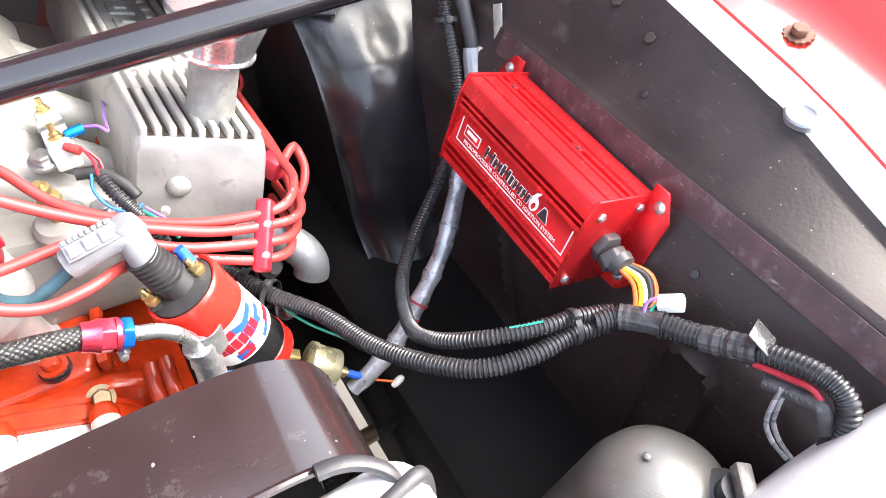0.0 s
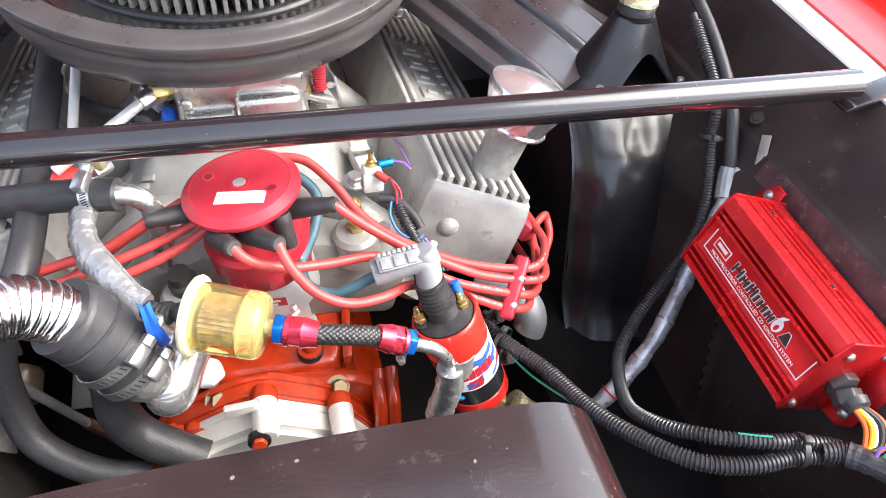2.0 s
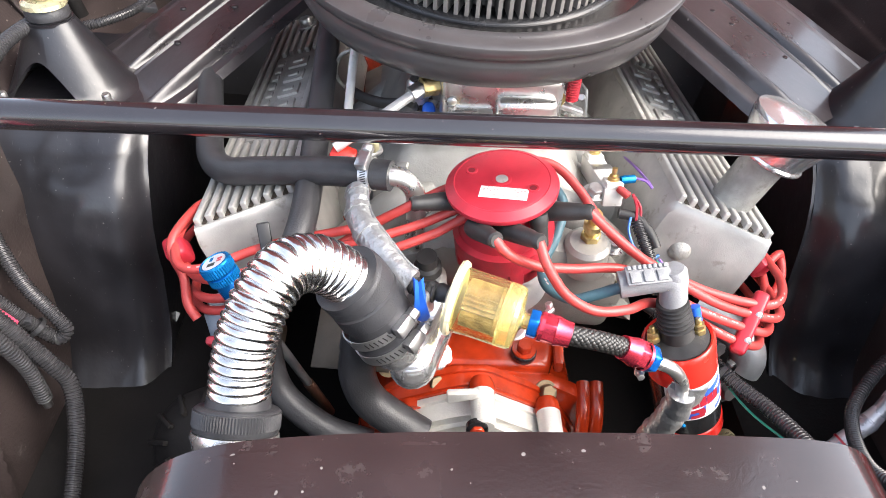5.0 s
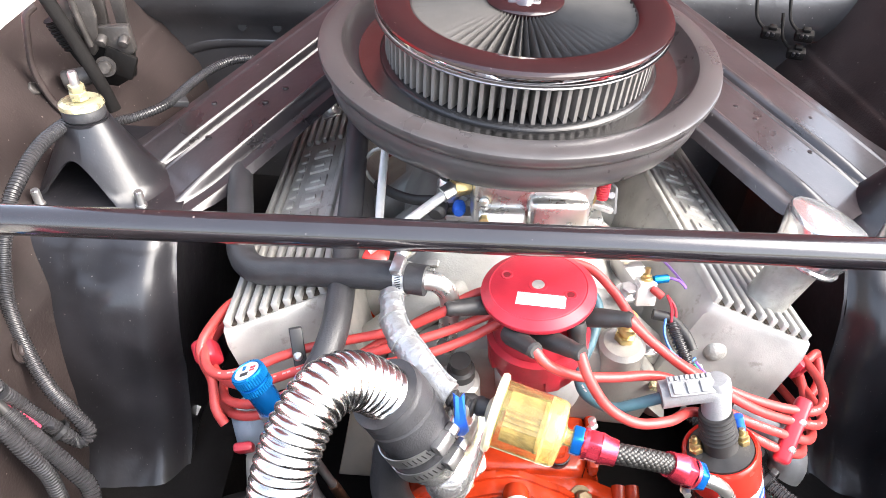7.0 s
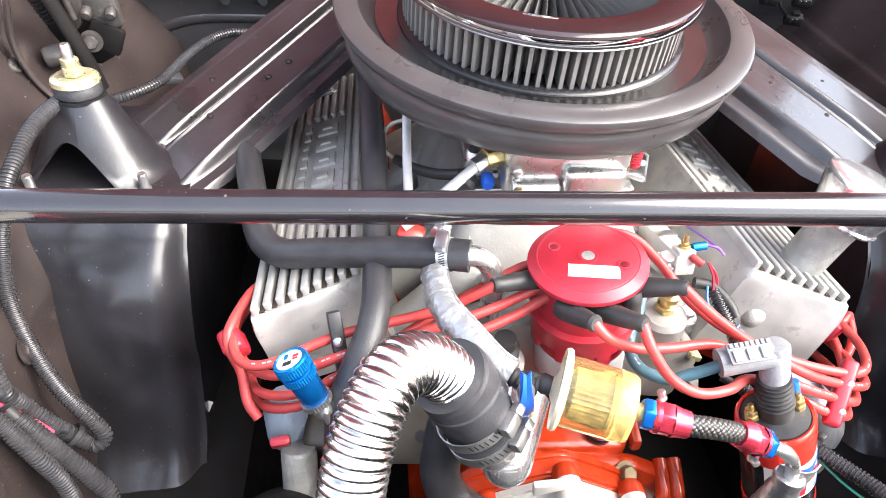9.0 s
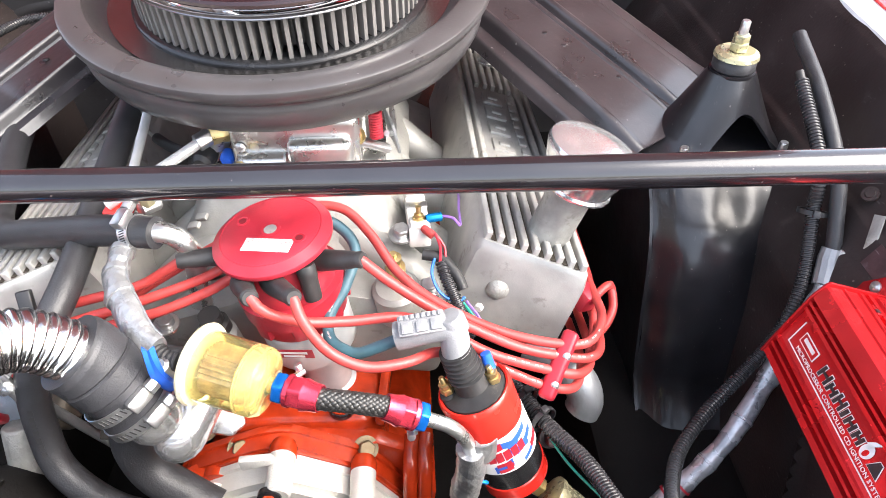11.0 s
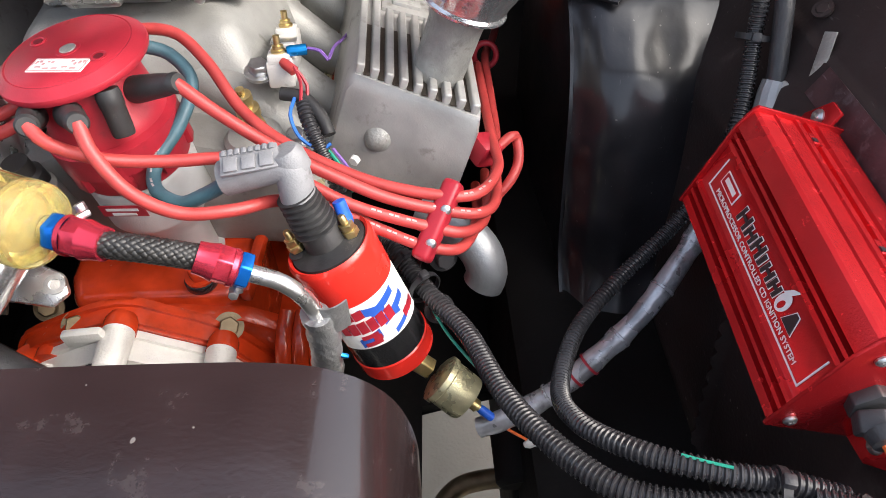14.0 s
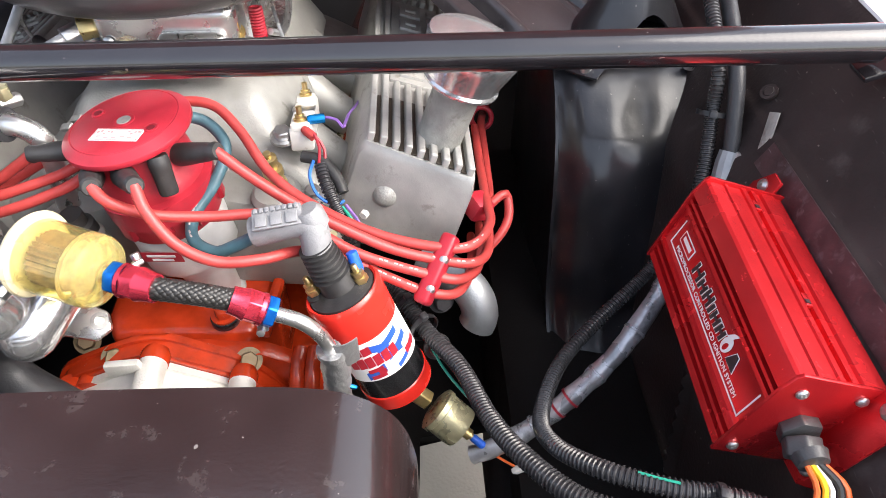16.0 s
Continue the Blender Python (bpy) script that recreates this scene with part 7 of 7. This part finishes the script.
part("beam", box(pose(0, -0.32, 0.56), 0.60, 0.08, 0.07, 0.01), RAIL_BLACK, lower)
for x, y in ((0.222, -0.03), (0.228, 0.02)):
    part("bolt_head", bolt(pose(x, y - 0.045, 0.722, 60, 30, 0), 0.008, 0.009), SATIN_BLACK, rvc)

# ---- sensors and wiring on the intake ----
bl = thing("ballast_resistor", (0.117, 0.062, 0.84), "white ceramic resistor block with brass terminals", "resistor")
RES = pose(0.1145, 0.0880, 0.8360, -13, 0, 3)
part("ceramic", box(RES, 0.019, 0.082, 0.020, 0.002), CERAMIC, bl)
for y in (-0.033, 0.030):
    part("ceramic_step", box(RES @ pose(0, y, 0.010), 0.016, 0.016, 0.008, 0.0015), CERAMIC, bl)
    part("terminal", lathe([(0.0055, 0.0), (0.0055, 0.003), (0.0042, 0.0035), (0.0042, 0.006), (0.0025, 0.0065), (0.0025, 0.013), (0, 0.0135)], RES @ pose(0, y, 0.013), 14), BRASS, bl, "brass screw terminal")
part("steel_strap", box(RES @ pose(0, 0.004, 0.0106), 0.0200, 0.012, 0.0012, 0.0004), STEEL, bl)
part("blue_crimp", lathe([(0.0032, 0), (0.004, 0.003), (0.004, 0.014), (0, 0.015)], axis((0.122, 0.058, 0.858), (0.140, 0.062, 0.857)), 12), SKY_BLUE, bl, "light blue crimp connector")
part("red_crimp", lathe([(0.003, 0), (0.0038, 0.003), (0.0038, 0.012), (0, 0.013)], axis((0.119, 0.050, 0.855), (0.131, 0.040, 0.850)), 12), LEAD_RED, bl)
for mat, pts in ((PURPLE, [(0.137, 0.061, 0.858), (0.146, 0.057, 0.858), (0.151, 0.052, 0.854), (0.152, 0.060, 0.852), (0.153, 0.09, 0.842), (0.156, 0.13, 0.825), (0.158, 0.19, 0.80)]), (CAP_RED, [(0.131, 0.036, 0.856), (0.137, 0.030, 0.848), (0.136, 0.018, 0.836)]), (CAP_RED, [(0.129, 0.038, 0.858), (0.133, 0.030, 0.850), (0.132, 0.018, 0.838)]),
                 (WIRE_BLUE, [(0.128, 0.024, 0.842), (0.125, 0.012, 0.836), (0.131, 0.0, 0.826), (0.144, -0.006, 0.820), (0.152, -0.003, 0.822)]), (GREEN, [(0.150, -0.006, 0.818), (0.158, -0.016, 0.812), (0.166, -0.03, 0.80)]), (PURPLE, [(0.153, -0.004, 0.818), (0.163, -0.016, 0.81), (0.17, -0.03, 0.80)])):
    solid("thin_wire", tube(pts, 0.0013, 6), mat, "thin coloured wire at the intake manifold", "wire", "thin wires")
solid("short_loom", corrugated([(0.134, 0.022, 0.838), (0.137, 0.010, 0.832), (0.143, -0.002, 0.822), (0.150, -0.012, 0.808), (0.155, -0.02, 0.79)], 0.0058), LOOM, "short black corrugated loom beside the manifold", "wiring loom", "wiring looms")
solid("short_loom", tube([(0.118, 0.030, 0.842), (0.134, 0.026, 0.84), (0.146, 0.014, 0.832), (0.151, 0.004, 0.824)], 0.0048, 12), BOOT, "black taped wire bundle end", "wiring loom", "wiring looms")
te = thing("temperature_sender", (0.096, 0.022, 0.81), "brass temperature sender on the manifold", "sender")
part("hex", prism(hexagon(0.0095), pose(0.096, 0.0225, 0.817, 6, -4, 0), 0, 0.008, 0.001), BRASS, te)
part("body", lathe([(0.006, 0.008), (0.006, 0.014), (0.0085, 0.015), (0.0085, 0.021), (0.005, 0.022), (0.005, 0.027), (0.0065, 0.028), (0.0065, 0.033), (0.003, 0.034), (0.003, 0.038), (0, 0.039)], pose(0.096, 0.0225, 0.817, 6, -4, 0), 20), BRASS, te)
se = thing("coolant_sender", (-0.052, -0.015, 0.80), "dark sender in the front of the manifold", "sender")
part("body", lathe([(0.012, 0.0), (0.012, 0.012), (0.009, 0.014), (0.009, 0.024), (0, 0.024)], pose(-0.052, -0.015, 0.806, 8, -6, 0), 20), BOOT, se)

# ---- headlight bucket and shroud edge trim at the front ----
hb = thing("headlight_bucket", (0.34, -0.40, 0.62), "satin silver-black domed headlight bucket with a bulb socket", "headlight bucket")
dome = [(0.0, 0.0), (0.012, -0.001), (0.026, -0.005), (0.037, -0.013), (0.045, -0.025), (0.0495, -0.044), (0.058, -0.15)]
MH = pose(0.3555, -0.3740, 0.812, 4, 6, 0)
part("shell", lathe(dome, MH, 64), BUCKET, hb)
part("screw", screw(MH @ pose(-0.008, 0.020, -0.002, -8, 0, 0), 0.0028), BUCKET, hb)
part("socket", lathe([(0.018, -0.006), (0.018, 0.0015), (0.010, 0.004), (0.010, 0.014), (0, 0.014)], MH @ pose(0.020, -0.022, -0.006), 24), INK, hb)
part("socket_tab", box(MH @ pose(0.022, -0.022, 0.012, 0, 0, -35), 0.010, 0.024, 0.010, 0.002), BUCKET, hb)
et = thing("edge_trim", (0.20, -0.30, 0.86), "black rubber channel and tube at the shroud corner", "trim")
part("channel", sweep(bmesh.new(), spline([(0.171, -0.306, 0.913), (0.180, -0.307, 0.912), (0.190, -0.310, 0.908), (0.199, -0.317, 0.902), (0.203, -0.324, 0.885)], 0.003), 0.0036, 12, squash=1.5), SATIN_BLACK, et)
part("tube", tube([(0.180, -0.332, 0.898), (0.189, -0.329, 0.900), (0.200, -0.3265, 0.900), (0.209, -0.324, 0.899), (0.213, -0.324, 0.893), (0.214, -0.327, 0.87), (0.215, -0.33, 0.80)], 0.0040, 14), SATIN_BLACK, et)

# ---- looms and fittings on the left ----
for pts, r in (([(-0.425, 0.20, 0.93), (-0.436, 0.14, 0.93), (-0.441, 0.091, 0.915), (-0.444, 0.074, 0.900), (-0.446, 0.048, 0.870), (-0.443, 0.027, 0.835), (-0.428, 0.005, 0.805), (-0.408, -0.015, 0.780), (-0.388, -0.025, 0.752), (-0.381, -0.029, 0.737), (-0.386, -0.034, 0.731), (-0.394, -0.034, 0.734), (-0.408, -0.037, 0.761), (-0.424, -0.036, 0.787), (-0.430, -0.041, 0.815), (-0.433, -0.032, 0.840), (-0.434, -0.022, 0.856)], 0.0068),
               ([(-0.452, -0.078, 0.852), (-0.440, -0.068, 0.832), (-0.430, -0.062, 0.809), (-0.419, -0.066, 0.789), (-0.409, -0.069, 0.765), (-0.402, -0.068, 0.730), (-0.400, -0.072, 0.69)], 0.0070),
               ([(-0.424, -0.050, 0.792), (-0.412, -0.054, 0.773), (-0.402, -0.056, 0.752), (-0.386, -0.060, 0.725), (-0.375, -0.066, 0.700), (-0.370, -0.098, 0.665), (-0.369, -0.150, 0.628), (-0.372, -0.21, 0.60)], 0.0078)):
    split_loom("wiring_loom", pts, r, loom)
for pts, r in (([(-0.434, -0.047, 0.805), (-0.430, -0.047, 0.798), (-0.420, -0.046, 0.784), (-0.410, -0.044, 0.763)], 0.0032), ([(-0.433, -0.050, 0.796), (-0.429, -0.050, 0.789), (-0.420, -0.051, 0.778), (-0.411, -0.052, 0.768)], 0.0036), ([(-0.450, -0.090, 0.905), (-0.440, -0.075, 0.883), (-0.435, -0.069, 0.866), (-0.431, -0.063, 0.848)], 0.0085)):
    solid("pink_cable", tube(pts, r, 14), PINK, "cable in dull pink sleeve between the looms", "cable", "pink cables")
for p, q in (((-0.402, -0.037, 0.752), (-0.02, 0.001, 0.028)), ((-0.429, -0.044, 0.807), (0.004, 0.004, -0.02))):
    p, q = Vector(p), Vector(q)
    t = thing("cable_tie", p, "black plastic cable tie round a loom", "cable tie", "cable ties")
    mm = axis(p - q * 0.1, p + q)
    part("strap", lathe([(0.0090, -0.002), (0.0100, -0.002), (0.0100, 0.002), (0.0090, 0.002), (0.0090, -0.002)], mm, 24, cap=False), INK, t)
    part("head", box(Matrix.Translation(p + Vector((0.002, -0.004, 0.011))), 0.006, 0.006, 0.005, 0.001), RUBBER, t)
split_loom("brake_loom", [(-0.43, 0.235, 0.885), (-0.420, 0.251, 0.893), (-0.398, 0.262, 0.896), (-0.374, 0.288, 0.899), (-0.358, 0.338, 0.903), (-0.340, 0.375, 0.906), (-0.318, 0.392, 0.908), (-0.29, 0.40, 0.905)], 0.0055, loom)
sl_ = thing("starter_solenoid", (-0.47, -0.02, 0.80), "white plastic relay with blue crimp terminals", "relay")
RELAY = Matrix(((0, 0, 1, -0.448), (1, 0, 0, 0), (0, 1, 0, 0), (0, 0, 0, 1)))
part("body", prism([(-0.075, 0.885), (-0.052, 0.872), (-0.036, 0.862), (-0.024, 0.868), (-0.014, 0.880), (-0.012, 0.893), (-0.026, 0.905), (-0.05, 0.925), (-0.075, 0.935)], RELAY, -0.016, 0.008, 0.003, segments=3), WHITE, sl_)
part("terminal_tab", prism([(-0.030, 0.888), (-0.018, 0.870), (0.002, 0.871), (0.006, 0.878), (-0.004, 0.889), (-0.022, 0.897)], RELAY, -0.004, 0.006, 0.002, segments=3), WHITE, sl_)
for y, z in ((-0.008, 0.884), (-0.030, 0.884)):
    part("terminal_post", lathe([(0.0065, 0), (0.0065, 0.006), (0.0048, 0.008), (0.0048, 0.013), (0, 0.0135)], pose(-0.442, y, z, 0, 75, 0), 18), CERAMIC, sl_, "dull pale terminal post")
part("boot", tube([(-0.452, -0.022, 0.925), (-0.447, -0.016, 0.912), (-0.445, -0.014, 0.902)], 0.0055, 12), BRONZE, sl_, "small brown rubber boot")
for a, b in (((-0.438, -0.018, 0.873), (-0.436, -0.006, 0.857)), ((-0.437, -0.021, 0.871), (-0.435, -0.010, 0.856)), ((-0.437, -0.025, 0.868), (-0.434, -0.013, 0.854))):
    part("crimp", lathe([(0.0022, 0), (0.0034, 0.003), (0.0034, 0.013), (0.0024, 0.016), (0, 0.017)], axis(a, b), 12), SKY_BLUE, sl_, "light blue crimp terminal")
for mat, dx in ((WIRE_ORANGE, 0.0), (PURPLE, 0.0025)):
    part("wire", tube([(-0.435 + dx, -0.008, 0.858), (-0.434 + dx, -0.014, 0.856), (-0.434 + dx, -0.022, 0.853)], 0.0015, 8), mat, sl_, "thin insulated wire")
hg = thing("bonnet_hinge", (-0.44, 0.33, 0.90), "dusty black steel bonnet hinge with struts and bolts", "hinge")
part("strut", sweep(bmesh.new(), spline([(-0.476, 0.287, 1.03), (-0.470, 0.288, 1.008), (-0.456, 0.29, 0.964), (-0.443, 0.292, 0.916), (-0.437, 0.294, 0.885)], 0.005), 0.0072, 12, squash=0.55), RAIL_BLACK, hg)
part("side_plate", prism([(-0.490, 1.03), (-0.445, 1.03), (-0.441, 0.982), (-0.449, 0.945), (-0.455, 0.938), (-0.461, 0.943), (-0.474, 0.985)], pose(0, 0.322, 0, 90, 0, 0), 0.0, 0.005, 0.0015), HINGE, hg)
part("plate_rib", sweep(bmesh.new(), spline([(-0.462, 0.316, 1.02), (-0.460, 0.3155, 0.985), (-0.4545, 0.316, 0.950)], 0.004), 0.0035, 10), HINGE, hg)
blk_ = part("hinge_block", prism([(-0.449, 0.968), (-0.414, 0.971), (-0.412, 0.941), (-0.420, 0.937), (-0.452, 0.946)], pose(0, 0.336, 0, 90, 0, 0), 0.0, 0.012, 0.0025), HINGE, hg)
for x, z in ((-0.4435, 0.957), (-0.4195, 0.957)):
    part("block_stud", lathe([(0.0055, 0), (0.0062, 0.004), (0.0048, 0.010), (0, 0.011)], pose(x, 0.325, z, 90, 0, 0) @ pose(0, 0, 0, 25, 0, 0), 16), HINGE, blk_)
for x0, x1 in ((-0.452, -0.440), (-0.431, -0.418)):
    part("link", prism([(x0, 0.965), (x1, 0.965), (x1 + 0.002, 1.03), (x0 - 0.002, 1.03)], pose(0, 0.345, 0, 90, 0, 0), 0.0, 0.008, 0.002), HINGE, hg)
part("lower_link", box(pose(-0.432, 0.325, 0.928, 0, 25, 0), 0.034, 0.008, 0.030, 0.003), RAIL_BLACK, hg)
part("pivot_bolt", bolt(pose(-0.4395, 0.305, 0.932, 80, 0, 10), 0.0075, 0.008), HINGE, hg)
part("spring_coil", corrugated([(-0.478, 0.300, 0.985), (-0.474, 0.302, 0.970), (-0.468, 0.305, 0.952)], 0.0095, 0.004, 0.0018, 14), RAIL_BLACK, hg)
part("pivot_sleeve", lathe([(0.0, 0), (0.009, 0.001), (0.011, 0.004), (0.010, 0.028), (0, 0.028)], axis((-0.487, 0.296, 0.917), (-0.452, 0.312, 0.921)), 24), HINGE, hg)
part("mount_flange", sweep(bmesh.new(), spline([(-0.478, 0.275, 1.006), (-0.484, 0.266, 1.000), (-0.488, 0.264, 0.981), (-0.494, 0.264, 0.948), (-0.491, 0.266, 0.920), (-0.484, 0.268, 0.900), (-0.474, 0.27, 0.885)], 0.004), 0.0058, 12, squash=0.6), APRON_BLACK, hg)
part("back_plate", prism([(-0.50, 0.89), (-0.455, 0.885), (-0.430, 0.90), (-0.425, 0.93), (-0.47, 1.0), (-0.50, 1.0)], pose(0, 0.358, 0, 90, 0, 0), 0.0, 0.005, 0.002), RAIL_BLACK, hg)
part("hinge_bolt", bolt(pose(-0.503, 0.263, 0.922, 0, 62, 0), 0.0078, 0.006), HINGE, hg)
solid("loom_clip", box(pose(-0.367, 0.301, 0.895, 10, 15, 30), 0.020, 0.012, 0.008, 0.0015), RUBBER, "black plastic clip on the corrugated loom", "clip")
# white chip in place of the lit ground that shows through a slot
for p, r in (((-0.330, 0.069, 0.642), 70),):
    solid("ground_glimpse", box(pose(*p, 38, 0, 0) @ pose(0, 0, 0, 0, 0, r), 0.010, 0.005, 0.0012), WHITE, "small white sliver standing in for bright ground seen through the tower", "tab", "white tabs")
for x, y, z in ((0.385, 0.505, 0.925), (0.430, 0.50, 0.925), (0.428, 0.50, 0.900)):
    t = thing("wiring_plug", (x, y, z), "dusty black wiring plug on the firewall", "plug", "plugs on the firewall")
    part("shell", box(pose(x, y, z, 20, 0, -20), 0.024, 0.014, 0.014, 0.003), RAIL_BLACK, t)
    part("latch", box(pose(x, y - 0.002, z + 0.009, 20, 0, -20), 0.010, 0.008, 0.005, 0.001), RAIL_BLACK, t)
    part("plug_wire", tube([(x - 0.008, y + 0.004, z + 0.004), (x - 0.018, y + 0.016, z + 0.016), (x - 0.022, y + 0.03, z + 0.045)], 0.0022, 8), RAIL_BLACK, t)
    for k in range(3):
        part("socket", box(pose(x - 0.007 + 0.007 * k, y - 0.007, z + 0.001, 20, 0, -20), 0.004, 0.004, 0.006, 0.0008), BODY_BLACK, t)
